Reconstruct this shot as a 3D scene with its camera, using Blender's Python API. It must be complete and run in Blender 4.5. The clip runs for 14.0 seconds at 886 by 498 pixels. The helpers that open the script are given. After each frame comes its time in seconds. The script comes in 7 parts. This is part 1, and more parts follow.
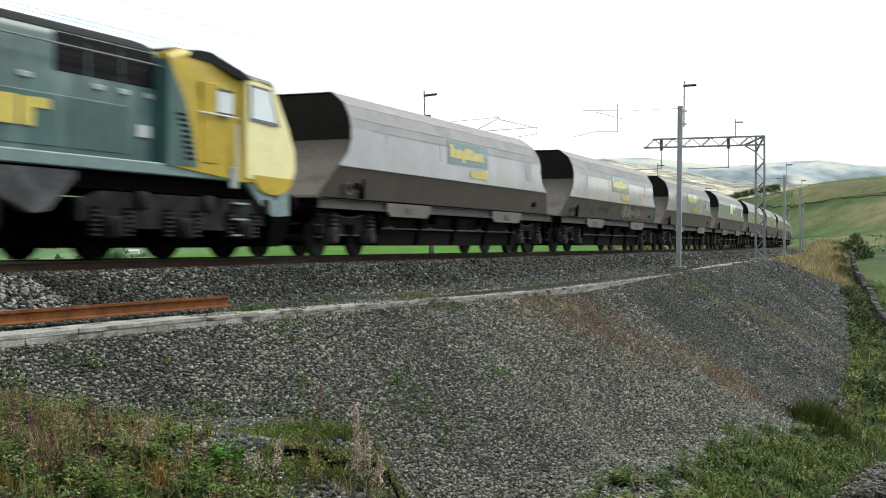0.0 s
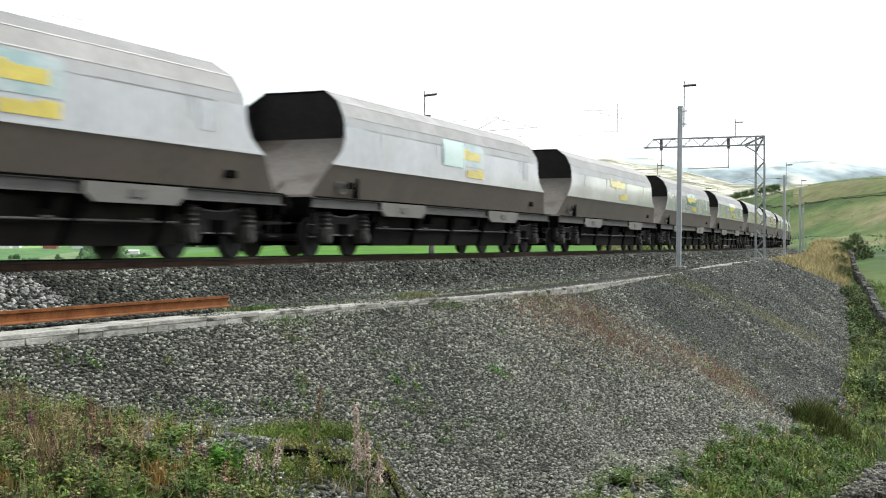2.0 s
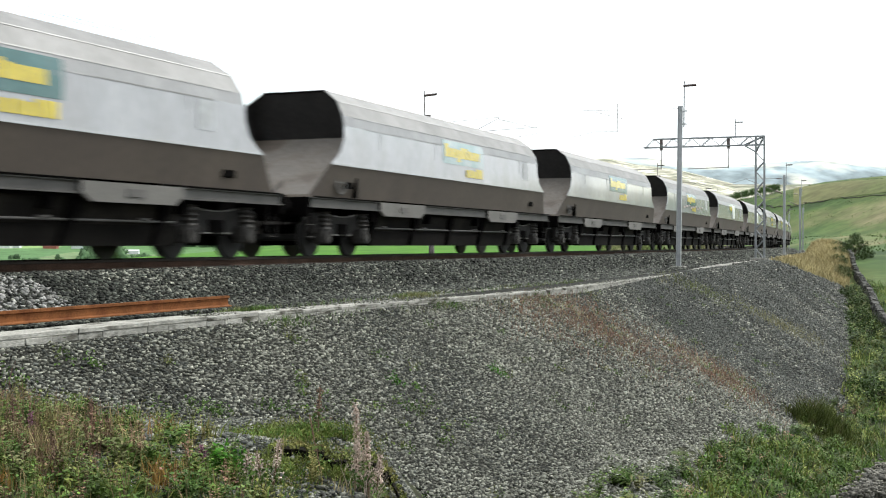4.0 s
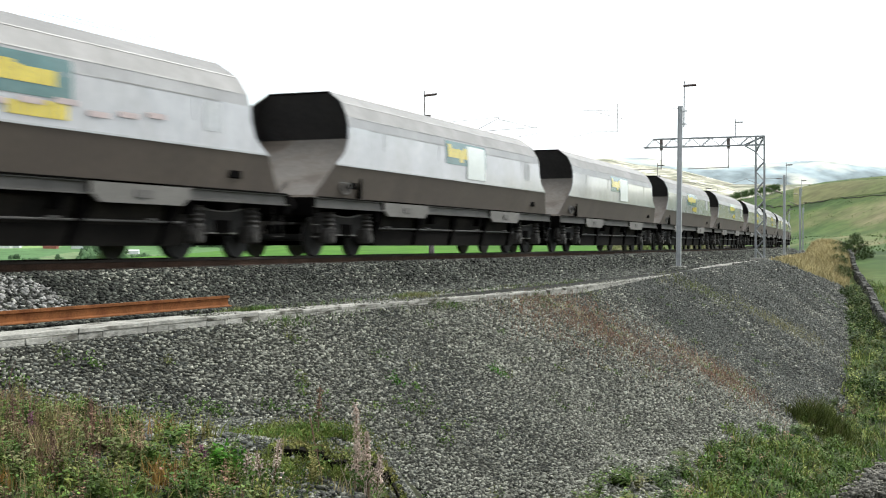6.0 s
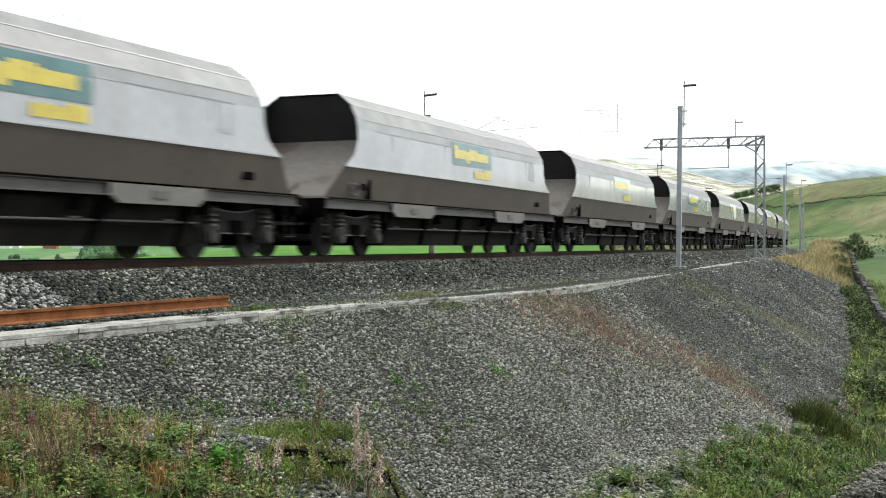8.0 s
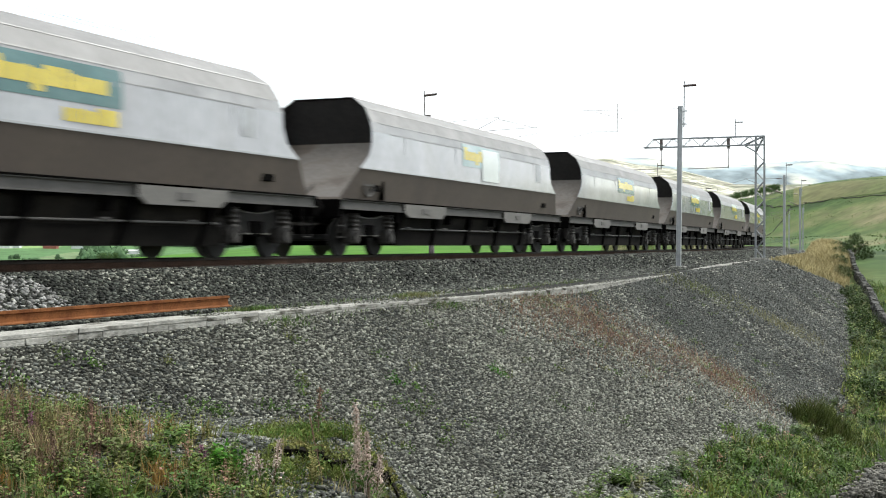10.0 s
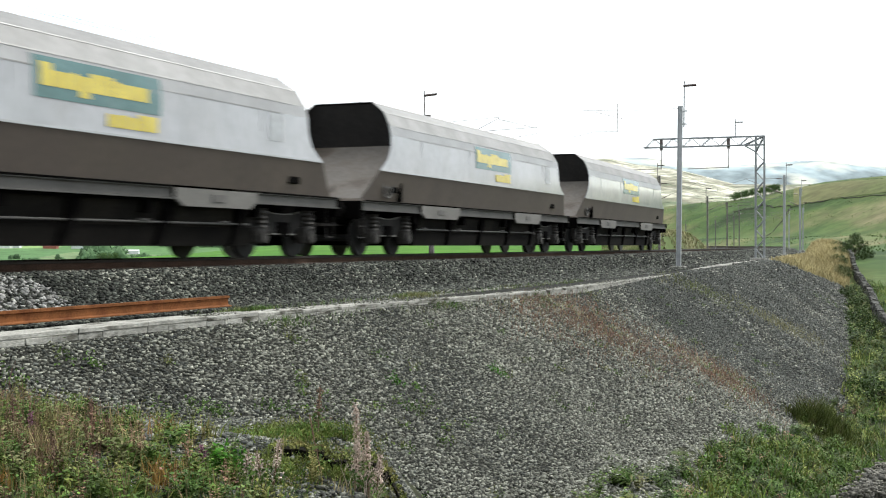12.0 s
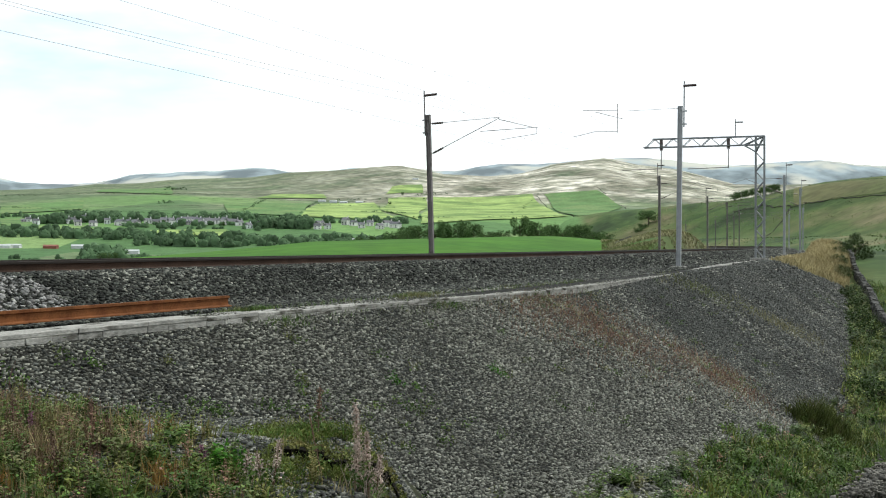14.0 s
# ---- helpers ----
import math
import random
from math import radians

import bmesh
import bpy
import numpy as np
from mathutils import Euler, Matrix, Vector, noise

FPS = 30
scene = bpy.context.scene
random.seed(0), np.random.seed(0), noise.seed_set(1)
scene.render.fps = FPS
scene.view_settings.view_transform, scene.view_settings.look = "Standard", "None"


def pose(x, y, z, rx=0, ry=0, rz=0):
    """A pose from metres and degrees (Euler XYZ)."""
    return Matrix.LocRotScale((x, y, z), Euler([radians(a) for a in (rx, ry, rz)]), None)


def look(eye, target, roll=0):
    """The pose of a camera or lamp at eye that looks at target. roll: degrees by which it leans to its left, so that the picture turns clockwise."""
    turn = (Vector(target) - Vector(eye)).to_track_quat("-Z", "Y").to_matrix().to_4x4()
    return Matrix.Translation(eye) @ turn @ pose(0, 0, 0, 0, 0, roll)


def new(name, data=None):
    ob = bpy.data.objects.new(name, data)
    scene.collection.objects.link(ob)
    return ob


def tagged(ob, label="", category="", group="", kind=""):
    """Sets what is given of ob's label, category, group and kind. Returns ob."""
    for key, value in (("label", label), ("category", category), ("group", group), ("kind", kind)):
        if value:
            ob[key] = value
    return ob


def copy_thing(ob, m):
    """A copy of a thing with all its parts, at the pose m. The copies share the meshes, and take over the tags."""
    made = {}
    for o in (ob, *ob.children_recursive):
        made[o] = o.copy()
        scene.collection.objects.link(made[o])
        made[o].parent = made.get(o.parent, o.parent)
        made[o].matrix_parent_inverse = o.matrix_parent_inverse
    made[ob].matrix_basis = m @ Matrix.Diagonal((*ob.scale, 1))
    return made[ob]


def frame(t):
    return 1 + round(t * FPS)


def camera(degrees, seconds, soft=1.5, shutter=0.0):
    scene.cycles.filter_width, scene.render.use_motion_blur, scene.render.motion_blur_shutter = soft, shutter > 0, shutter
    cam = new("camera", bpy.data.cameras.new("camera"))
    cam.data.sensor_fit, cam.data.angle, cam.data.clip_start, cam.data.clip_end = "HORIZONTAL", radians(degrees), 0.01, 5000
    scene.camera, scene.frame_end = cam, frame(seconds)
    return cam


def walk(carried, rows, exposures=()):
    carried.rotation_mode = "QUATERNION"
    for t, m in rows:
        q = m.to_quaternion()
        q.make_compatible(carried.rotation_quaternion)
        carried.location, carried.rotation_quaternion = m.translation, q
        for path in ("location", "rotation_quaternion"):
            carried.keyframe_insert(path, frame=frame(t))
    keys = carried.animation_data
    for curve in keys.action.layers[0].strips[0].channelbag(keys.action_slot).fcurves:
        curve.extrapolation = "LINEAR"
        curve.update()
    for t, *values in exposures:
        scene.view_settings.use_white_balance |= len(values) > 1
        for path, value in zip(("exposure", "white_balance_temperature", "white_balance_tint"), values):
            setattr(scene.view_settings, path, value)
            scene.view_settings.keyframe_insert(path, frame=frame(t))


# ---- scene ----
# ------------------------------------------------------------ camera
EYE = 0.247                      # height of the lens above the rail head
cam = camera(39.98, 14.0, soft=1.1, shutter=0.3)
CAM_POSE = look((0, 0, EYE), (0, 100, EYE - 0.316))
walk(cam, [(0, CAM_POSE), (14, CAM_POSE)],
     [(0, 0.04, 6480, 6), (0.4, 0.32, 6480, 6), (1.0, 0.50, 6480, 6), (13.5, 0.46, 6450, 6), (13.8, 0.15, 6400, 5), (14, -0.10, 6380, 5)])

# ------------------------------------------------------------ world, sun
SUN_AZ, SUN_EL = radians(47), radians(44)      # azimuth from +Y to +X
world = bpy.data.worlds.new("world")
scene.world = world
world.use_nodes = True
wt = world.node_tree
wt.nodes.clear()


def wnode(kind, **kw):
    n = wt.nodes.new(kind)
    for k, v in kw.items():
        if k == "op":
            n.operation = v
        elif k == "sky":
            n.sky_type = v
    return n


sky = wnode("ShaderNodeTexSky", sky="NISHITA")
sky.sun_disc = False
sky.sun_elevation = SUN_EL
sky.sun_rotation = SUN_AZ
sky.air_density, sky.dust_density = 1.2, 0.4
sky_gain = wnode("ShaderNodeVectorMath", op="SCALE")
sky_gain.inputs["Scale"].default_value = 0.19
wt.links.new(sky.outputs["Color"], sky_gain.inputs[0])
geo_co = wnode("ShaderNodeTexCoord")
stretch = wnode("ShaderNodeMapping")
stretch.inputs["Scale"].default_value = (1.0, 1.0, 3.6)
stretch.inputs["Rotation"].default_value = (0, 0, radians(-28))
stretch.inputs["Location"].default_value = (0.35, 0.1, 0.17)
wt.links.new(geo_co.outputs["Generated"], stretch.inputs["Vector"])
clouds = wnode("ShaderNodeTexNoise")
clouds.inputs["Scale"].default_value = 2.3
clouds.inputs["Detail"].default_value = 6
clouds.inputs["Roughness"].default_value = 0.52
wt.links.new(stretch.outputs["Vector"], clouds.inputs["Vector"])
cover = wnode("ShaderNodeValToRGB")
cover.color_ramp.elements[0].position = 0.345
cover.color_ramp.elements[1].position = 0.485
wt.links.new(clouds.outputs["Fac"], cover.inputs["Fac"])
sky_mix = wnode("ShaderNodeMix")
sky_mix.data_type = "RGBA"
sky_mix.inputs[7].default_value = (1.30, 1.33, 1.38, 1)
wt.links.new(cover.outputs["Color"], sky_mix.inputs[0])
wt.links.new(sky_gain.outputs[0], sky_mix.inputs[6])
bg = wnode("ShaderNodeBackground")
bg.inputs["Strength"].default_value = 1.0
wt.links.new(sky_mix.outputs[2], bg.inputs["Color"])
w_out = wnode("ShaderNodeOutputWorld")
wt.links.new(bg.outputs["Background"], w_out.inputs["Surface"])

sun_data = bpy.data.lights.new("sun", "SUN")
sun_data.energy, sun_data.angle, sun_data.color = 3.0, radians(10), (1.0, 0.96, 0.9)
sun = new("sun", sun_data)
SUN_DIR = Vector((math.sin(SUN_AZ) * math.cos(SUN_EL), math.cos(SUN_AZ) * math.cos(SUN_EL), math.sin(SUN_EL)))
sun.matrix_world = look(SUN_DIR * 50, (0, 0, 0))


# ------------------------------------------------------------ materials
ALBEDO = 0.8                     # one scale for all painted and stone colours


def mat(name, base, rough=0.7, metal=0.0, var=0.25, scale=6.0, fine=40.0, bump=0.15, tint=None, tint_at=(0.5, 0.7), tint_scale=1.5, stretch_z=1.0, along=1.0, island=0.0, rand=0.0, coords="Object", spec=0.5, stops=None):
    """Base colour with variation at two scales, an optional second tint in patches, and fine relief."""
    m = bpy.data.materials.new(name)
    m.use_nodes = True
    nt = m.node_tree
    b = nt.nodes["Principled BSDF"]
    b.inputs["Roughness"].default_value, b.inputs["Metallic"].default_value = rough, metal
    b.inputs["Specular IOR Level"].default_value = spec
    co = nt.nodes.new("ShaderNodeTexCoord")
    mp = nt.nodes.new("ShaderNodeMapping")
    mp.inputs["Scale"].default_value = (1, along, stretch_z)
    if rand:
        own = nt.nodes.new("ShaderNodeObjectInfo")
        far = nt.nodes.new("ShaderNodeVectorMath")
        far.operation = "MULTIPLY_ADD"
        far.inputs[1].default_value = (37.0, 53.0, 71.0)
        nt.links.new(own.outputs["Random"], far.inputs[0])
        nt.links.new(co.outputs[coords], far.inputs[2])
        nt.links.new(far.outputs[0], mp.inputs["Vector"])
    else:
        nt.links.new(co.outputs[coords], mp.inputs["Vector"])

    def noise_tex(sc, detail=4):
        n = nt.nodes.new("ShaderNodeTexNoise")
        n.inputs["Scale"].default_value, n.inputs["Detail"].default_value = sc, detail
        nt.links.new(mp.outputs["Vector"], n.inputs["Vector"])
        return n

    def ramp(src, p0, p1, c0, c1):
        r = nt.nodes.new("ShaderNodeValToRGB")
        r.color_ramp.elements[0].position, r.color_ramp.elements[1].position = p0, p1
        r.color_ramp.elements[0].color, r.color_ramp.elements[1].color = c0, c1
        nt.links.new(src, r.inputs["Fac"])
        return r.outputs["Color"]

    def mix(a, c, fac=None, facv=1.0, blend="MIX"):
        x = nt.nodes.new("ShaderNodeMix")
        x.data_type, x.blend_type = "RGBA", blend
        if fac is not None:
            nt.links.new(fac, x.inputs[0])
        else:
            x.inputs[0].default_value = facv
        nt.links.new(a, x.inputs[6])
        nt.links.new(c, x.inputs[7])
        return x.outputs[2]

    def dim(k):
        return (base[0] * k * ALBEDO, base[1] * k * ALBEDO, base[2] * k * ALBEDO, 1)

    big = noise_tex(scale)
    small = noise_tex(fine, 3)
    col = ramp(big.outputs["Fac"], 0.3, 0.7, dim(1 - var), dim(1 + var))
    if tint is not None:
        tn = noise_tex(tint_scale, 5)
        rgb = nt.nodes.new("ShaderNodeRGB")
        rgb.outputs[0].default_value = (*[v * ALBEDO for v in tint], 1)
        col = mix(col, rgb.outputs[0], ramp(tn.outputs["Fac"], tint_at[0], tint_at[1], (0, 0, 0, 1), (1, 1, 1, 1)))
    col = mix(col, ramp(small.outputs["Fac"], 0.3, 0.7, (1 - var, 1 - var, 1 - var, 1), (1 + var * 0.6, 1 + var * 0.6, 1 + var * 0.6, 1)), facv=1.0, blend="MULTIPLY")
    if island or rand:
        src = nt.nodes.new("ShaderNodeNewGeometry").outputs["Random Per Island"] if island else nt.nodes.new("ShaderNodeObjectInfo").outputs["Random"]
        k = island or rand
        r = nt.nodes.new("ShaderNodeValToRGB")
        pairs = stops or ((0.0, 1 - k), (1.0, 1 + k))
        while len(r.color_ramp.elements) < len(pairs):
            r.color_ramp.elements.new(0.5)
        for e, (p, g) in zip(r.color_ramp.elements, pairs):
            e.position, e.color = p, (g, g, g, 1)
        nt.links.new(src, r.inputs["Fac"])
        col = mix(col, r.outputs["Color"], facv=1.0, blend="MULTIPLY")
    nt.links.new(col, b.inputs["Base Color"])
    if bump:
        bp = nt.nodes.new("ShaderNodeBump")
        bp.inputs["Strength"].default_value, bp.inputs["Distance"].default_value = bump, 0.02
        nt.links.new(small.outputs["Fac"], bp.inputs["Height"])
        nt.links.new(bp.outputs["Normal"], b.inputs["Normal"])
    return m


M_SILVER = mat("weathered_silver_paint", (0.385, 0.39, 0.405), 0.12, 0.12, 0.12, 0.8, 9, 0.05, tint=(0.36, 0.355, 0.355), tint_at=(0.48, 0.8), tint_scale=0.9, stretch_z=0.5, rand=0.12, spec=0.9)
# Darker base on upward facets offsets the sky light they catch, besides dust.
M_COAMING = mat("dusty_coaming_toned_for_sky", (0.19, 0.186, 0.183), 0.65, 0.0, 0.16, 0.9, 9, 0.05, tint=(0.26, 0.25, 0.246), tint_at=(0.5, 0.75), tint_scale=0.8, rand=0.08)
M_SHOULDER = mat("dusty_shoulder_toned_for_sky", (0.215, 0.211, 0.208), 0.65, 0.0, 0.16, 0.9, 9, 0.05, tint=(0.28, 0.272, 0.27), tint_at=(0.5, 0.72), tint_scale=0.8, stretch_z=0.6, rand=0.08)
M_BAND = mat("silver_band_toned_for_sky", (0.29, 0.287, 0.288), 0.4, 0.05, 0.15, 0.9, 9, 0.05, tint=(0.36, 0.355, 0.355), tint_at=(0.5, 0.72), tint_scale=0.8, stretch_z=0.6, rand=0.08)
M_EDGE = mat("dull_pressed_edge", (0.30, 0.295, 0.29), 0.5, 0.1, 0.2, 1.2, 9, 0.05, tint=(0.20, 0.195, 0.19), tint_at=(0.46, 0.6), tint_scale=0.8)
M_FADED = mat("dull_worn_paint", (0.44, 0.445, 0.455), 0.5, 0.2, 0.15, 1.5, 9, 0.05, tint=(0.5, 0.51, 0.53), tint_at=(0.45, 0.6), tint_scale=2.0, rand=0.08)
M_BROWN = mat("grimy_lower_hopper", (0.093, 0.072, 0.055), 0.75, 0.0, 0.16, 1.2, 14, 0.1, tint=(0.075, 0.057, 0.046), tint_at=(0.45, 0.7), tint_scale=0.7, stretch_z=0.5)
M_END = mat("dusty_end_sheet", (0.225, 0.20, 0.175), 0.75, 0.0, 0.2, 1.4, 12, 0.1, tint=(0.15, 0.122, 0.098), tint_at=(0.48, 0.64), tint_scale=1.4, stretch_z=0.3)
# Near-black over rust: the overhang's shade is put into the base.
M_CANOPY = mat("rusty_sheet_with_shade", (0.017, 0.015, 0.015), 0.8, 0.0, 0.4, 2.0, 16, 0.2, tint=(0.036, 0.036, 0.038), tint_at=(0.55, 0.7), tint_scale=1.2, stretch_z=0.3)
M_SILL = mat("dusty_grey_solebar", (0.09, 0.084, 0.078), 0.75, 0.0, 0.22, 2.0, 20, 0.1)
M_PLATE = mat("pale_grey_plate", (0.135, 0.127, 0.116), 0.75, 0.0, 0.16, 2.0, 20, 0.08)
# Nearly black bases: the deep shade under the vehicles is put into them.
M_UNDER = mat("shade_black_underframe", (0.003, 0.0027, 0.0026), 0.95, 0.0, 0.35, 3.0, 25, 0.2, spec=0.02)
M_SKIRT = mat("grimy_skirt_with_shade", (0.0065, 0.0058, 0.005), 0.95, 0.0, 0.4, 1.5, 14, 0.2, spec=0.05)
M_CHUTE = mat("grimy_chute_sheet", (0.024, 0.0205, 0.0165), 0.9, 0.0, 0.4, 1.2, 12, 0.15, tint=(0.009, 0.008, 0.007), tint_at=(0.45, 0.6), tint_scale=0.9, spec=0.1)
M_BOGIE = mat("dusty_bogie_casting", (0.019, 0.017, 0.0155), 0.85, 0.0, 0.5, 4.0, 25, 0.25, spec=0.2)
M_LOCO_BOGIE = mat("black_locomotive_bogie", (0.006, 0.006, 0.006), 0.7, 0.0, 0.5, 3.0, 18, 0.2, tint=(0.028, 0.027, 0.028), tint_at=(0.54, 0.66), tint_scale=3, spec=0.15)
# Lighter than the bogie casting: axle-box highlights are put into the base.
M_AXLE = mat("highlit_axle_box", (0.033, 0.030, 0.027), 0.7, 0.0, 0.45, 6.0, 25, 0.25, spec=0.2)
# Wheel colour lowered too, carrying the shade beneath the train.
M_WHEEL = mat("shade_dark_wheel_steel", (0.008, 0.007, 0.0065), 0.85, 0.0, 0.25, 5.0, 30, 0.1)
M_TREAD = mat("polished_wheel_tread", (0.07, 0.065, 0.06), 0.45, 0.6, 0.1, 5.0, 30, 0.02)
M_TEAL = mat("faded_teal_panel", (0.075, 0.175, 0.172), 0.17, 0.0, 0.15, 1.5, 12, 0.03, tint=(0.10, 0.18, 0.18), tint_at=(0.5, 0.75), spec=0.5)
M_TEAL_PALE = mat("pale_teal_panel", (0.27, 0.40, 0.395), 0.13, 0.0, 0.12, 1.5, 12, 0.03, tint=(0.40, 0.45, 0.45), tint_at=(0.45, 0.7), spec=0.95)
M_YELLOW = mat("faded_yellow_paint", (0.68, 0.54, 0.08), 0.18, 0.0, 0.14, 2.0, 15, 0.03, spec=0.5)
M_WHITE = mat("white_patch_paint", (0.74, 0.78, 0.755), 0.35, 0.0, 0.08, 2.0, 15, 0.03)
M_GRAFFITI = mat("red_spray_paint", (0.17, 0.078, 0.062), 0.5, 0.0, 0.3, 3.0, 15, 0.02)
M_GRAFFITI_PALE = mat("pale_spray_paint", (0.30, 0.28, 0.23), 0.5, 0.0, 0.3, 3.0, 15, 0.02)
M_GRAFFITI_BLUE = mat("blue_spray_paint", (0.10, 0.125, 0.145), 0.5, 0.0, 0.3, 3.0, 15, 0.02)
M_LOCO_GREEN = mat("locomotive_green_paint", (0.042, 0.110, 0.103), 0.5, 0.0, 0.25, 1.2, 10, 0.06, tint=(0.14, 0.22, 0.215), tint_at=(0.52, 0.7), tint_scale=2.2, stretch_z=0.35)
M_LOCO_SILL = mat("locomotive_solebar_paint", (0.20, 0.30, 0.29), 0.5, 0.0, 0.2, 2.0, 14, 0.05)
M_LOCO_YELLOW = mat("locomotive_yellow_paint", (0.53, 0.375, 0.004), 0.5, 0.0, 0.12, 1.5, 12, 0.03)
M_LOCO_GREY = mat("locomotive_pale_grey", (0.42, 0.48, 0.47), 0.45, 0.0, 0.1, 2.0, 14, 0.03)
M_LOCO_DARK = mat("dark_grille", (0.009, 0.009, 0.01), 0.8, 0.0, 0.3, 4.0, 25, 0.1, spec=0.15)
M_STEEL = mat("galvanised_steel", (0.40, 0.415, 0.425), 0.5, 0.25, 0.12, 3.0, 25, 0.05)
M_STEEL_MID = mat("dull_grey_steel", (0.24, 0.25, 0.26), 0.55, 0.3, 0.15, 3.0, 25, 0.05)
M_STEEL_DARK = mat("weathered_dark_steel", (0.19, 0.17, 0.16), 0.6, 0.2, 0.25, 3.0, 25, 0.08)
M_WIRE = mat("dark_copper_wire", (0.10, 0.09, 0.085), 0.5, 0.6, 0.1, 4, 20, 0)
M_INSUL = mat("brown_insulator", (0.07, 0.045, 0.04), 0.3, 0.0, 0.15, 6, 30, 0)
M_RUST = mat("orange_rail_rust", (0.215, 0.083, 0.03), 0.9, 0.0, 0.25, 3.0, 40, 0.3, tint=(0.15, 0.052, 0.02), tint_at=(0.5, 0.7), tint_scale=4, spec=0.1)
M_RAIL = mat("brown_rail_side", (0.055, 0.033, 0.023), 0.9, 0.0, 0.3, 2.0, 40, 0.2, spec=0.1)
# Black-brown base: the shadow side of the head is put in here.
M_RAIL_TOP = mat("shade_dark_rail_head", (0.030, 0.024, 0.020), 0.7, 0.0, 0.2, 3.0, 30, 0, spec=0.1)
M_CONCRETE = mat("pale_concrete", (0.36, 0.35, 0.315), 0.9, 0.0, 0.32, 9.0, 60, 0.4, tint=(0.07, 0.065, 0.052), tint_at=(0.54, 0.66), tint_scale=6, along=0.3, rand=0.1, spec=0.12)
M_SLEEPER = mat("sleeper_concrete", (0.30, 0.28, 0.25), 0.9, 0.0, 0.2, 3, 30, 0.2)
# Nearly black: the shade between the stones is put into the bed.
M_BALLAST = mat("shade_dark_ballast_bed", (0.021, 0.021, 0.017), 0.95, 0.0, 0.45, 1.5, 22, 0.8, spec=0.12)
M_STONE = mat("ballast_stone", (0.25, 0.249, 0.207), 0.9, 0.0, 0.22, 0.7, 30, 0.2, island=0.55, stops=((0.0, 0.24), (0.45, 0.62), (0.8, 1.1), (1.0, 1.65)), spec=0.2)
M_STONE_DARK = mat("darker_ballast_stone", (0.104, 0.108, 0.096), 0.9, 0.0, 0.22, 0.7, 30, 0.2, island=0.4, stops=((0.0, 0.42), (0.5, 0.8), (0.83, 1.12), (1.0, 1.6)), spec=0.2)
M_STONE_DARKEST = mat("darkest_ballast_stone", (0.072, 0.076, 0.063), 0.85, 0.0, 0.22, 0.7, 30, 0.2, island=0.5, stops=((0.0, 0.12), (0.42, 0.5), (0.85, 1.25), (1.0, 2.6)), spec=0.2)
M_WALLSTONE_FAR = mat("drystone_grey_far", (0.075, 0.073, 0.066), 0.95, 0.0, 0.3, 2.0, 20, 0.4, island=0.6, spec=0.2)
M_RUBBLE = mat("grey_rubble", (0.18, 0.17, 0.145), 0.9, 0.0, 0.3, 4.0, 30, 0.4, island=0.6, spec=0.12)
M_WALLSTONE = mat("drystone_grey", (0.13, 0.122, 0.107), 0.9, 0.0, 0.3, 4.0, 30, 0.6, rand=0.45, tint=(0.17, 0.17, 0.145), tint_at=(0.55, 0.7), spec=0.2)
M_GRASS = mat("grass_blades", (0.092, 0.178, 0.03), 0.75, 0.0, 0.3, 0.5, 5, 0, tint=(0.22, 0.235, 0.06), tint_at=(0.46, 0.64), tint_scale=0.9, island=0.4, spec=0.12)
M_GRASS_DRY = mat("dry_grass_blades", (0.36, 0.29, 0.14), 0.8, 0.0, 0.3, 0.6, 5, 0, island=0.35, spec=0.12)
M_WEED = mat("reddish_dead_weed", (0.21, 0.135, 0.095), 0.85, 0.0, 0.3, 1.0, 8, 0, island=0.4, spec=0.12)
M_LEAF = mat("dark_shrub_leaves", (0.055, 0.088, 0.026), 0.7, 0.0, 0.3, 0.8, 6, 0, island=0.45, spec=0.12)
M_LEAF_BRIGHT = mat("bright_green_leaves", (0.065, 0.19, 0.02), 0.65, 0.0, 0.25, 0.8, 6, 0, island=0.4, spec=0.12)
M_STRAW = mat("straw_grass_blades", (0.49, 0.41, 0.21), 0.85, 0.0, 0.25, 0.3, 3, 0, island=0.3, spec=0.12)
M_TUSSOCK = mat("tussock_blades", (0.30, 0.28, 0.15), 0.9, 0.0, 0.3, 0.1, 2, 0, island=0.3, tint=(0.17, 0.2, 0.07), tint_at=(0.5, 0.62), tint_scale=0.12, spec=0.12)
M_RUSH = mat("rush_blades", (0.09, 0.112, 0.03), 0.8, 0.0, 0.3, 1.5, 6, 0, island=0.5, tint=(0.13, 0.10, 0.05), tint_at=(0.55, 0.68), tint_scale=2.5, spec=0.12)
M_MOSS = mat("moss_leaves", (0.155, 0.18, 0.045), 0.85, 0.0, 0.4, 5.0, 8, 0, island=0.4, tint=(0.23, 0.205, 0.075), tint_at=(0.5, 0.64), tint_scale=2.2, spec=0.12)
M_BARK = mat("bark", (0.10, 0.08, 0.06), 0.9, 0.0, 0.3, 4, 20, 0.4, spec=0.12)
M_PINK = mat("pink_willowherb", (0.30, 0.15, 0.20), 0.8, 0.0, 0.2, 3, 10, 0, island=0.3, spec=0.12)
M_SEED = mat("pale_seed_heads", (0.56, 0.45, 0.38), 0.9, 0.0, 0.2, 3, 10, 0, island=0.3, spec=0.12)
M_HOUSE = mat("pale_render_wall", (0.80, 0.79, 0.76), 0.9, 0.0, 0.1, 0.3, 3, 0, rand=0.2)
M_SLATE = mat("slate_roof", (0.17, 0.17, 0.18), 0.8, 0.0, 0.15, 0.3, 3, 0, rand=0.2)
M_SHED = mat("pale_sheet_roof", (0.62, 0.64, 0.64), 0.7, 0.0, 0.1, 0.2, 2, 0)
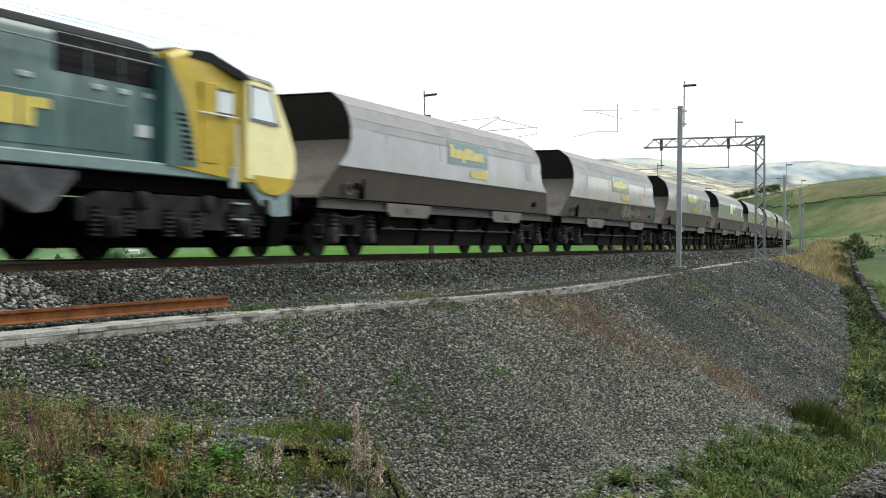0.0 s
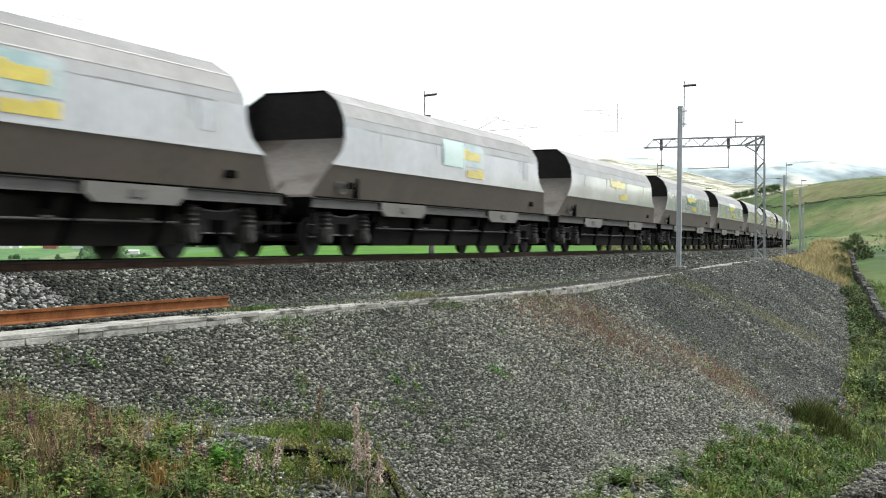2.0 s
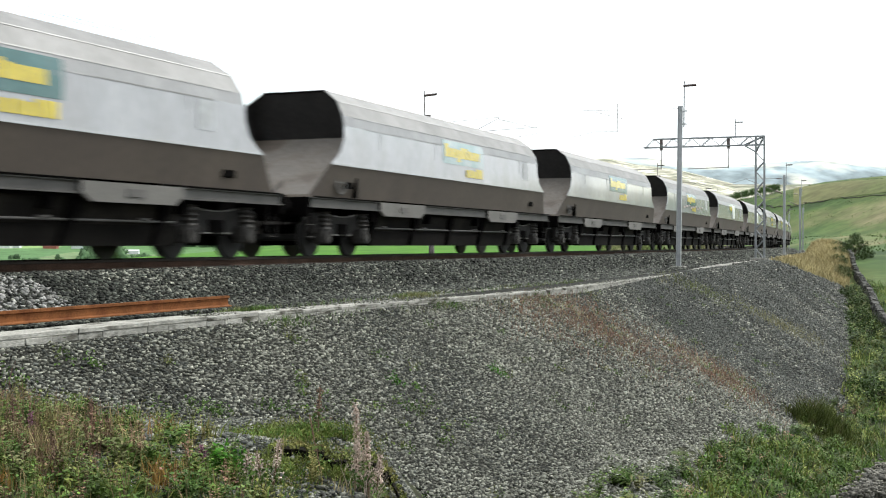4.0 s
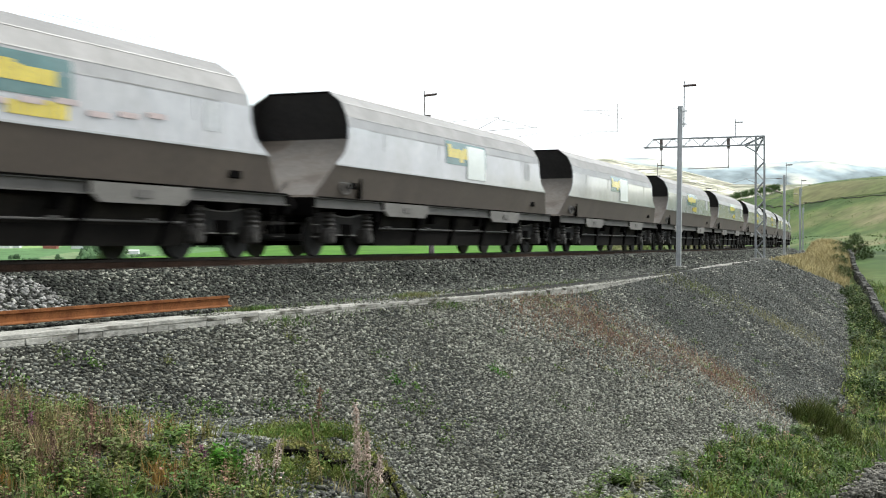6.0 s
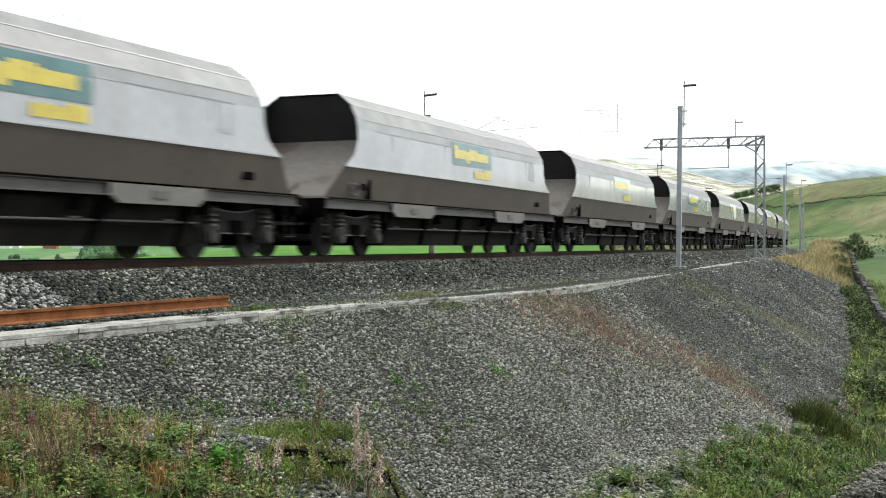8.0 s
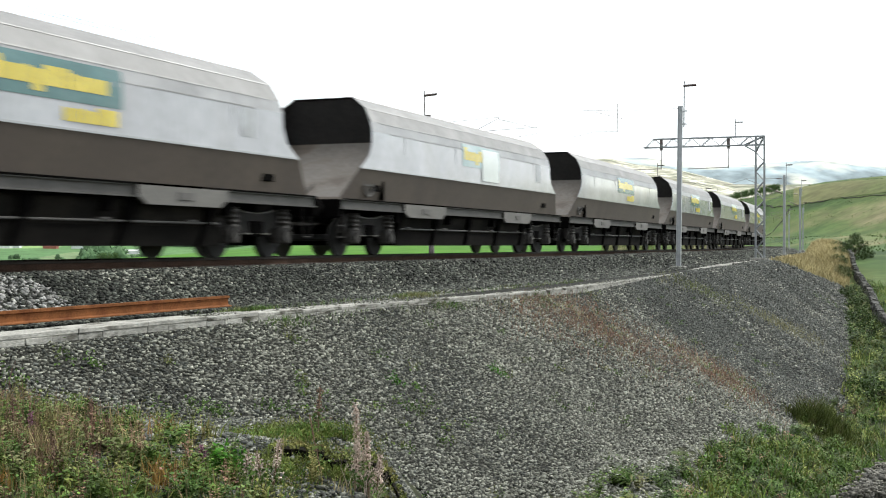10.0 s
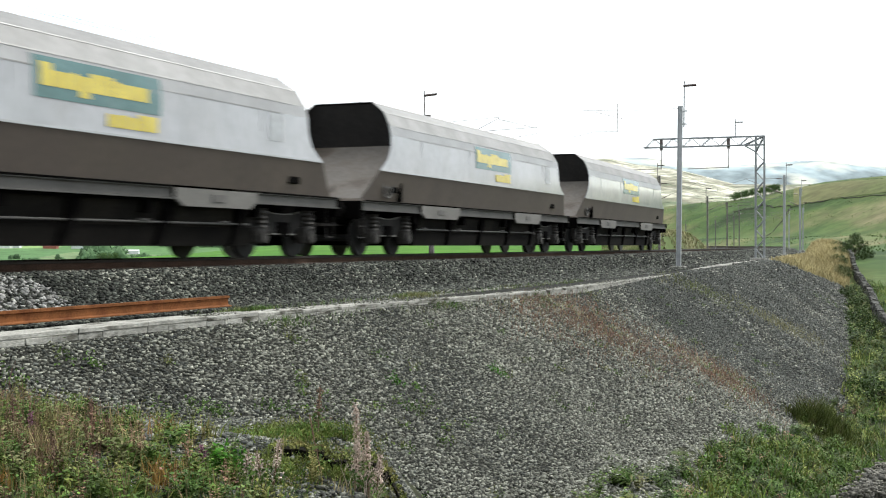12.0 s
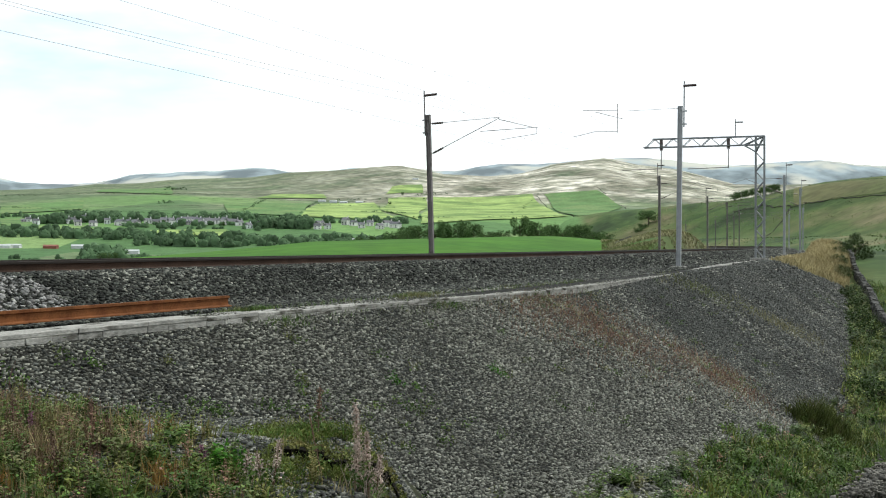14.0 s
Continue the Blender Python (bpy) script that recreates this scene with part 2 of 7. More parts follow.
M_REDROOF = mat("red_sheet_roof", (0.30, 0.10, 0.07), 0.8, 0.0, 0.1, 0.2, 2, 0)
M_PATCH = mat("pale_green_patch_paint", (0.56, 0.72, 0.68), 0.35, 0.0, 0.1, 2.0, 15, 0.03, tint=(0.66, 0.76, 0.74), tint_at=(0.45, 0.65), tint_scale=1.5)
M_WINDARK = mat("dark_window", (0.04, 0.045, 0.05), 0.2, 0.0, 0.1, 1, 4, 0)
# Paler copy of the cab yellow: sunlight and gloss are put into it.
M_LOCO_LIT_NOSE = mat("sunlit_yellow_nose", (0.95, 0.87, 0.42), 0.35, 0.0, 0.06, 1.5, 12, 0.03)
M_LEAF_FAR = mat("far_tree_leaves", (0.085, 0.145, 0.07), 0.95, 0.0, 0.3, 0.02, 0.3, 0, island=0.25, spec=0.1)
M_LOCO_BOX = mat("dusty_tank_grey", (0.052, 0.054, 0.058), 0.7, 0.0, 0.35, 1.5, 14, 0.1, tint=(0.11, 0.114, 0.12), tint_at=(0.5, 0.65), tint_scale=1.2, spec=0.25)
M_HEDGE = mat("hedgerow_leaves", (0.105, 0.175, 0.06), 0.95, 0.0, 0.35, 0.6, 4, 0, island=0.3, spec=0.1)
# Pale base: the sky seen in the glass is put into the colour.
M_GLASS = mat("sky_pale_glass", (0.70, 0.76, 0.78), 0.06, 0.0, 0.05, 1, 4, 0, spec=1.0)


# ------------------------------------------------------------ mesh helpers
def smooth(me, angle=35):
    me.polygons.foreach_set("use_smooth", [True] * len(me.polygons))
    me.set_sharp_from_angle(angle=radians(angle))


def part(name, bm, material, parent=None, label="", shade=True):
    me = bpy.data.meshes.new(name)
    bmesh.ops.recalc_face_normals(bm, faces=bm.faces)
    bm.to_mesh(me)
    bm.free()
    if shade:
        smooth(me)
    me.materials.append(material)
    ob = new(name, me)
    if parent is not None:
        ob.parent = parent
    return tagged(ob, label) if label else ob


def empty(name, label, category, group="", kind=""):
    return tagged(new(name), label, category, group, kind)


def box(bm, x0, x1, y0, y1, z0, z1, bevel=0.0):
    vs = [bm.verts.new((x, y, z)) for x in (x0, x1) for y in (y0, y1) for z in (z0, z1)]
    fs = [bm.faces.new([vs[i] for i in q]) for q in ((0, 1, 3, 2), (4, 6, 7, 5), (0, 4, 5, 1), (2, 3, 7, 6), (0, 2, 6, 4), (1, 5, 7, 3))]
    if bevel:
        es = list({e for f in fs for e in f.edges})
        bmesh.ops.bevel(bm, geom=es, offset=bevel, segments=1 if bevel < 0.03 else 2, affect="EDGES", profile=0.5)
    return bm


def solid_box(*a, bevel=0.0):
    return box(bmesh.new(), *a, bevel=bevel)


def tube(bm, a, b, r, seg=8, r2=None):
    a, b = Vector(a), Vector(b)
    d = b - a
    m = Matrix.Translation((a + b) / 2) @ d.to_track_quat("Z", "Y").to_matrix().to_4x4()
    bmesh.ops.create_cone(bm, cap_ends=True, segments=seg, radius1=r, radius2=r if r2 is None else r2, depth=d.length, matrix=m)
    return bm


def solid_tube(a, b, r, seg=8, r2=None):
    return tube(bmesh.new(), a, b, r, seg, r2)


def prism_x(bm, poly, x0, x1):
    """A prism with the outline poly of (y, z), from x0 to x1."""
    a = [bm.verts.new((x0, y, z)) for y, z in poly]
    b = [bm.verts.new((x1, y, z)) for y, z in poly]
    n = len(poly)
    bm.faces.new(a[::-1])
    bm.faces.new(b)
    for i in range(n):
        bm.faces.new((a[i], a[(i + 1) % n], b[(i + 1) % n], b[i]))
    return bm


def prism_y(bm, poly, y0, y1):
    a = [bm.verts.new((x, y0, z)) for x, z in poly]
    b = [bm.verts.new((x, y1, z)) for x, z in poly]
    n = len(poly)
    bm.faces.new(a)
    bm.faces.new(b[::-1])
    for i in range(n):
        bm.faces.new((a[i], b[i], b[(i + 1) % n], a[(i + 1) % n]))
    return bm


def sheet(bm, rows, off):
    """A sheet through rows of points, as thick as the offset off."""
    n, k = len(rows), len(rows[0])
    a = [[bm.verts.new(p) for p in row] for row in rows]
    c = [[bm.verts.new(Vector(p) + Vector(off)) for p in row] for row in rows]
    for i in range(n - 1):
        for j in range(k - 1):
            bm.faces.new((a[i][j], a[i + 1][j], a[i + 1][j + 1], a[i][j + 1]))
            bm.faces.new((c[i][j], c[i][j + 1], c[i + 1][j + 1], c[i + 1][j]))
    rim = [(i, 0) for i in range(n)] + [(n - 1, j) for j in range(1, k)] + [(i, k - 1) for i in range(n - 2, -1, -1)] + [(0, j) for j in range(k - 2, 0, -1)]
    for (i, j), (p, q) in zip(rim, rim[1:] + rim[:1]):
        bm.faces.new((a[i][j], a[p][q], c[p][q], c[i][j]))
    return bm


def turned(bm, a, b, profile, seg=12):
    """A turned body from a to b; profile: pairs of the share of the length and the radius."""
    a, b = Vector(a), Vector(b)
    d = b - a
    m = Matrix.Translation(a) @ d.to_track_quat("Z", "Y").to_matrix().to_4x4()
    rings = [[bm.verts.new(m @ Vector((r * math.cos(2 * math.pi * k / seg), r * math.sin(2 * math.pi * k / seg), f * d.length))) for k in range(seg)] for f, r in profile]
    for p, q in zip(rings[:-1], rings[1:]):
        for k in range(seg):
            bm.faces.new((p[k], p[(k + 1) % seg], q[(k + 1) % seg], q[k]))
    bm.faces.new(rings[0][::-1])
    bm.faces.new(rings[-1])
    return bm


def raw_mesh(name, verts, faces, material, label="", category="", kind="stuff", parent=None):
    """A mesh from arrays of corners (n, 3) and of faces (m, 3) or (m, 4)."""
    me = bpy.data.meshes.new(name)
    k = faces.shape[1]
    me.vertices.add(len(verts))
    me.vertices.foreach_set("co", np.asarray(verts, dtype=np.float32).ravel())
    me.loops.add(faces.size)
    me.loops.foreach_set("vertex_index", faces.ravel().astype(np.int32))
    me.polygons.add(len(faces))
    me.polygons.foreach_set("loop_start", np.arange(0, faces.size, k, dtype=np.int32))
    me.polygons.foreach_set("loop_total", np.full(len(faces), k, dtype=np.int32))
    me.update(calc_edges=True)
    me.materials.append(material)
    ob = new(name, me)
    if parent is not None:
        ob.parent = parent
    return tagged(ob, label, category, "", kind)


rng = np.random.default_rng(7)

# ------------------------------------------------------------ the line of the railway
GAUGE_HALF = 0.75
TRACK_2 = -3.4                   # the far track's middle
DS = 0.5
S_MIN, S_MAX = -460.0, 520.0
S_GRID = np.arange(S_MIN, S_MAX + DS, DS)


def heading(s):
    return 0.395168 - 0.000749 * s + 0.000122 * np.maximum(s - 40.0, 0) - 0.0011 * np.maximum(s - 170.0, 0)


_h = heading(S_GRID)
_mid = heading(S_GRID[:-1] + DS / 2)
_x = np.concatenate([[0], np.cumsum(np.sin(_mid) * DS)])
_y = np.concatenate([[0], np.cumsum(np.cos(_mid) * DS)])
_i0 = int(round(-S_MIN / DS))
LINE_X = _x - _x[_i0] - 4.847 - GAUGE_HALF * np.cos(_h)
LINE_Y = _y - _y[_i0] + 22.0 + GAUGE_HALF * np.sin(_h)


def on_line(s, lat=0.0):
    """The place at s metres along the near track and lat metres to the camera's side of its middle."""
    h = heading(s)
    return np.interp(s, S_GRID, LINE_X) + lat * np.cos(h), np.interp(s, S_GRID, LINE_Y) - lat * np.sin(h)


def line_pose(s, lat=0.0, z=0.0):
    x, y = on_line(s, lat)
    return pose(float(x), float(y), z, 0, 0, -math.degrees(float(heading(s))))


def to_line(x, y):
    """(s, lat) of places, by a search along the line."""
    x, y = np.asarray(x, float).ravel(), np.asarray(y, float).ravel()
    cs, cx, cy = S_GRID[::6], LINE_X[::6], LINE_Y[::6]
    s = np.empty(len(x))
    for i in range(0, len(x), 20000):
        d = (x[i:i + 20000, None] - cx) ** 2 + (y[i:i + 20000, None] - cy) ** 2
        s[i:i + 20000] = cs[np.argmin(d, axis=1)]
    for _ in range(3):
        h = heading(s)
        px, py = np.interp(s, S_GRID, LINE_X), np.interp(s, S_GRID, LINE_Y)
        s = np.clip(s + (x - px) * np.sin(h) + (y - py) * np.cos(h), S_MIN, S_MAX)
    h = heading(s)
    px, py = np.interp(s, S_GRID, LINE_X), np.interp(s, S_GRID, LINE_Y)
    return s, (x - px) * np.cos(h) - (y - py) * np.sin(h)


def step(x, a, b):
    t = np.clip((np.asarray(x, float) - a) / (b - a), 0, 1)
    return t * t * (3 - 2 * t)


# ------------------------------------------------------------ ground
def near_ground(s):
    """The level of the ground at the foot of the bank."""
    z = np.interp(s, [-40, -12, -8.5, -5, -0.5, 5.7, 12, 19, 34, 87, 150, 260], [-1.4, -1.25, -1.4, -2.35, -3.25, -3.7, -4.25, -4.8, -4.6, -3.6, -2.0, -0.5])
    return z


def rolls(x, y, size, seed=0.0):
    return np.sin(x / size + seed) * np.cos(y / size * 1.3 + seed * 2.1) + 0.5 * np.sin(x / size * 2.3 + y / size * 1.7 + seed)


def ground_z(x, y):
    x, y = np.asarray(x, float), np.asarray(y, float)
    shape = x.shape
    x, y = x.ravel(), y.ravel()
    r = np.hypot(x, y)
    s, lat = to_line(x, y)
    u = np.where(y > 0.2 * np.abs(x), x / np.maximum(y, 0.1), np.sign(x) * 5.0)
    u = np.clip(u, -0.9, 0.9)
    # beside the line
    near = near_ground(s) + 0.05 * rolls(x, y, 1.3) + 0.03 * rolls(x, y, 0.5, 2)
    near = near - 0.85 * step(lat, 8.6, 12.4) * (1 - step(s, 14, 30))
    drop = step(u, -0.07, 0.04) * step(y, 1.0, 5.5) * (s < 30)
    near = near * (1 - drop) + np.minimum(near, -3.3) * drop
    near = near + 2.2 * step(lat, 10.5, 24) * step(s, 40, 85) + 1.1 * step(lat, 8.4, 10.4) * step(s, 50, 100)
    knoll = np.interp(s, [76, 84, 99, 118, 140, 200], [-4.2, -2.75, -0.75, 0.2, 0.0, -0.4]) - 1.0 * step(lat, 6.5, 9.5) + 0.12 * rolls(x, y, 1.7, 3)
    near = near + (np.maximum(near, knoll) - near) * step(lat, 3.7, 4.7) * (1 - step(s, 150, 200))
    far_side = np.where(lat < 0, -1.3 - 0.02 * np.clip(-lat - 8, 0, 30), near)
    # the open valley
    field = np.interp(u, [-0.4, -0.2014, -0.155, -0.1086, -0.039, 0.1, 0.3], [-4, -1.03, -0.13, 0.87, 1.27, 1.87, 2.2])
    valley = np.interp(r, [0, 60, 130, 215, 300, 480, 700, 820, 1050, 1500, 2200, 2700, 3100, 4600],
                       [-1.3, -1.3, -0.3, 0, -4, -14, -7, -1, 18, 52, 104, 130, 100, 140])
    ridge = np.interp(u, [-0.37, -0.32, -0.285, -0.25, -0.225, -0.16, -0.125, -0.085, -0.057, -0.035, 0.0, 0.035, 0.056, 0.072, 0.091, 0.133, 0.16, 0.193, 0.24],
                      [-17, -10, 0, 1, 7, 13, 27, 34, 42, 46, 27, 23, 27, 35, 49, 59, 43, 32, 0])
    valley = valley + ridge * step(r, 1250, 2650) + field * step(r, 70, 200) * (1 - step(r, 260, 480)) + 5 * rolls(x, y, 260, 1.0) * step(r, 900, 1500)
    # the hill beyond the bend
    # Out of view on the right it drops, leaving sky for wagon reflections.
    rise = np.interp(u, [0.03, 0.07, 0.10, 0.137, 0.188, 0.24, 0.28, 0.364, 0.45, 0.9], [0.004, 0.0130, 0.0213, 0.0269, 0.0315, 0.038, 0.045, 0.0525, 0.05, 0.012])
    brow = np.interp(u, [0.06, 0.10, 0.168, 0.24, 0.28], [760, 720, 620, 520, 470])
    top = 0.25 + rise * np.minimum(r, brow)
    slope = np.where(lat > 0, step(lat, 8, 75) * step(r, 105, 470), 0.3 * step(-lat, 12, 140) * step(r, 105, 470))
    hill = -1.6 + (top + 1.6) * slope - 16 * step(r, brow + 10, brow + 280) + 60 * step(r, 1150, 2300) + 0.5 * rolls(x, y, 30, 3) * step(r, 150, 300)
    w = np.where(lat > 0, step(u, 0.04, 0.11), step(u, 0.135, 0.188)) * (1 - step(r, 850, 1200))
    open_z = valley * (1 - w) + hill * w
    k = np.where(lat < 0, step(-lat, 9, 40), step(lat, 16, 45) * step(r, 60, 120))
    k = np.maximum(k, step(r, 430, 560))
    z = far_side * (1 - k) + open_z * k
    z = z + 3.4 * np.exp(-((u - 0.185) / 0.045) ** 2) * np.exp(-((r - 160) / 38) ** 2) * step(-lat, 6, 11)
    # under the bank the ground lies deeper than the bank
    under = step(lat, -11, -9) * (1 - step(lat, 2, 4.0)) * (np.abs(s) < 500) * (r < 520)
    z = z * (1 - under) + np.minimum(z, -2.4) * under
    return z.reshape(shape)


def ground_material():
    m = bpy.data.materials.new("pasture_and_moor")
    m.use_nodes = True
    nt = m.node_tree
    b = nt.nodes["Principled BSDF"]
    b.inputs["Roughness"].default_value = 0.95
    b.inputs["Specular IOR Level"].default_value = 0.1
    co = nt.nodes.new("ShaderNodeNewGeometry")

    def noise_tex(sc, detail=4):
        n = nt.nodes.new("ShaderNodeTexNoise")
        n.inputs["Scale"].default_value, n.inputs["Detail"].default_value = sc, detail
        nt.links.new(co.outputs["Position"], n.inputs["Vector"])
        return n.outputs["Fac"]

    def drawn_out(sc, detail, k=0.22):
        m2 = nt.nodes.new("ShaderNodeVectorMath")
        m2.operation = "MULTIPLY"
        m2.inputs[1].default_value = (1, k, 1)
        nt.links.new(co.outputs["Position"], m2.inputs[0])
        n = nt.nodes.new("ShaderNodeTexNoise")
        n.inputs["Scale"].default_value, n.inputs["Detail"].default_value = sc, detail
        nt.links.new(m2.outputs[0], n.inputs["Vector"])
        return n.outputs["Fac"]

    def ramp(src, *stops):
        r = nt.nodes.new("ShaderNodeValToRGB")
        while len(r.color_ramp.elements) < len(stops):
            r.color_ramp.elements.new(0.5)
        for e, (p, c) in zip(r.color_ramp.elements, stops):
            e.position, e.color = p, (*c, 1)
        nt.links.new(src, r.inputs["Fac"])
        return r.outputs["Color"]

    def mix(a, c, fac, blend="MIX"):
        x = nt.nodes.new("ShaderNodeMix")
        x.data_type, x.blend_type = "RGBA", blend
        if isinstance(fac, float):
            x.inputs[0].default_value = fac
        else:
            nt.links.new(fac, x.inputs[0])
        nt.links.new(a, x.inputs[6])
        nt.links.new(c, x.inputs[7])
        return x.outputs[2]

    fields = nt.nodes.new("ShaderNodeTexVoronoi")
    fields.inputs["Scale"].default_value = 0.0065
    warp = nt.nodes.new("ShaderNodeVectorMath")
    warp.operation = "MULTIPLY"
    warp.inputs[1].default_value = (1, 0.55, 0)
    nt.links.new(co.outputs["Position"], warp.inputs[0])
    nt.links.new(warp.outputs[0], fields.inputs["Vector"])
    sep = nt.nodes.new("ShaderNodeSeparateColor")
    nt.links.new(fields.outputs["Color"], sep.inputs[0])
    pasture = ramp(sep.outputs[0], (0.0, (0.065, 0.13, 0.05)), (0.35, (0.105, 0.20, 0.065)), (0.6, (0.20, 0.325, 0.10)), (0.85, (0.16, 0.20, 0.10)), (1.0, (0.08, 0.14, 0.06)))
    moor = ramp(drawn_out(0.012, 9, 0.6), (0.36, (0.085, 0.115, 0.062)), (0.45, (0.14, 0.145, 0.10)), (0.55, (0.20, 0.19, 0.14)), (0.68, (0.33, 0.32, 0.255)))
    xyz = nt.nodes.new("ShaderNodeSeparateXYZ")
    nt.links.new(co.outputs["Position"], xyz.inputs[0])
    height = nt.nodes.new("ShaderNodeMapRange")
    height.inputs["From Min"].default_value, height.inputs["From Max"].default_value = 88, 110
    edge = nt.nodes.new("ShaderNodeMath")
    edge.operation = "MULTIPLY_ADD"
    edge.inputs[1].default_value = 110
    nt.links.new(noise_tex(0.003, 5), edge.inputs[0])
    nt.links.new(xyz.outputs["Z"], edge.inputs[2])
    nt.links.new(edge.outputs[0], height.inputs["Value"])
    # Eastern moor painted pale: sunlight and haze are put into its colour.
    east = nt.nodes.new("ShaderNodeMapRange")
    east.inputs["From Min"].default_value, east.inputs["From Max"].default_value = -330, 160
    nt.links.new(xyz.outputs["X"], east.inputs["Value"])
    sun_paled = nt.nodes.new("ShaderNodeMath")
    sun_paled.operation = "MULTIPLY"
    nt.links.new(east.outputs["Result"], sun_paled.inputs[0])
    nt.links.new(ramp(drawn_out(0.010, 8, 0.6), (0.42, (0, 0, 0)), (0.56, (1, 1, 1))), sun_paled.inputs[1])
    bent = ramp(noise_tex(0.028, 10), (0.36, (0.20, 0.21, 0.15)), (0.47, (0.36, 0.345, 0.27)), (0.62, (0.62, 0.59, 0.50)))
    moor = mix(moor, bent, sun_paled.outputs[0])
    west = nt.nodes.new("ShaderNodeMapRange")
    west.inputs["From Min"].default_value, west.inputs["From Max"].default_value = 0, -420
    west.inputs["To Max"].default_value = 0.75
    nt.links.new(xyz.outputs["X"], west.inputs["Value"])
    moor = mix(moor, ramp(noise_tex(0.012, 8), (0.38, (0.075, 0.115, 0.055)), (0.6, (0.15, 0.19, 0.10))), west.outputs["Result"])
    moor = mix(moor, ramp(noise_tex(0.07, 9), (0.36, (0.6, 0.62, 0.6)), (0.64, (1.4, 1.38, 1.38))), 1.0, "MULTIPLY")
    col = mix(pasture, moor, height.outputs["Result"])
    rough_grass = ramp(drawn_out(0.045, 8, 0.45), (0.36, (0.024, 0.045, 0.013)), (0.46, (0.052, 0.09, 0.024)), (0.56, (0.08, 0.105, 0.034)), (0.70, (0.15, 0.135, 0.07)))
    side = nt.nodes.new("ShaderNodeMapRange")
    side.inputs["From Min"].default_value, side.inputs["From Max"].default_value = 6, 11
    slant = nt.nodes.new("ShaderNodeMath")
    slant.operation = "MULTIPLY_ADD"
    slant.inputs[1].default_value = -0.1
    nt.links.new(xyz.outputs["Y"], slant.inputs[0])
    nt.links.new(xyz.outputs["X"], slant.inputs[2])
    nt.links.new(slant.outputs[0], side.inputs["Value"])
    near = nt.nodes.new("ShaderNodeMapRange")
    near.inputs["From Min"].default_value, near.inputs["From Max"].default_value = 900, 600
    nt.links.new(xyz.outputs["Y"], near.inputs["Value"])
    both = nt.nodes.new("ShaderNodeMath")
    both.operation = "MULTIPLY"
    nt.links.new(side.outputs["Result"], both.inputs[0])
    nt.links.new(near.outputs["Result"], both.inputs[1])
    meadow = ramp(noise_tex(0.03, 5), (0.35, (0.036, 0.112, 0.009)), (0.65, (0.062, 0.155, 0.014)))
    close = nt.nodes.new("ShaderNodeMapRange")
    close.inputs["From Min"].default_value, close.inputs["From Max"].default_value = 330, 270
    nt.links.new(xyz.outputs["Y"], close.inputs["Value"])
    col = mix(col, meadow, close.outputs["Result"])
    col = mix(col, rough_grass, both.outputs[0])
    soil = ramp(noise_tex(2.2, 6), (0.36, (0.018, 0.016, 0.012)), (0.5, (0.030, 0.034, 0.014)), (0.66, (0.055, 0.072, 0.024)))
    foot = nt.nodes.new("ShaderNodeMapRange")
    foot.inputs["From Min"].default_value, foot.inputs["From Max"].default_value = 64, 40
    nt.links.new(xyz.outputs["Y"], foot.inputs["Value"])
    col = mix(col, soil, foot.outputs["Result"])
    col = mix(col, ramp(noise_tex(0.09, 6), (0.3, (0.78, 0.78, 0.78)), (0.7, (1.2, 1.2, 1.2))), 1.0, "MULTIPLY")
    col = mix(col, ramp(noise_tex(0.45, 7), (0.32, (0.8, 0.82, 0.8)), (0.68, (1.16, 1.14, 1.16))), 1.0, "MULTIPLY")
    nt.links.new(col, b.inputs["Base Color"])
    return m


M_GROUND = ground_material()


def build_ground():
    az = np.radians(np.concatenate([np.arange(-180, -30, 5.0), np.arange(-30, 30, 0.3), np.arange(30, 180, 5.0)]))
    rad = np.concatenate([[0.001, 0.4], np.geomspace(1.0, 4600, 230)])
    a, r = np.meshgrid(az, rad, indexing="ij")
    x, y = r * np.sin(a) + 0.13, r * np.cos(a) - 0.21
    z = ground_z(x, y)
    n, k = a.shape
    i, j = np.meshgrid(np.arange(n), np.arange(k - 1), indexing="ij")
    i2 = (i + 1) % n
    f = np.stack([i * k + j, i2 * k + j, i2 * k + j + 1, i * k + j + 1], -1).reshape(-1, 4)
    v = np.stack([x, y, z], -1).reshape(-1, 3)
    ob = raw_mesh("ground", v, f, M_GROUND, "green upland pasture rising to brown moorland", "ground", "structure")
    ob.data.polygons.foreach_set("use_smooth", [True] * len(ob.data.polygons))
    return ob


build_ground()


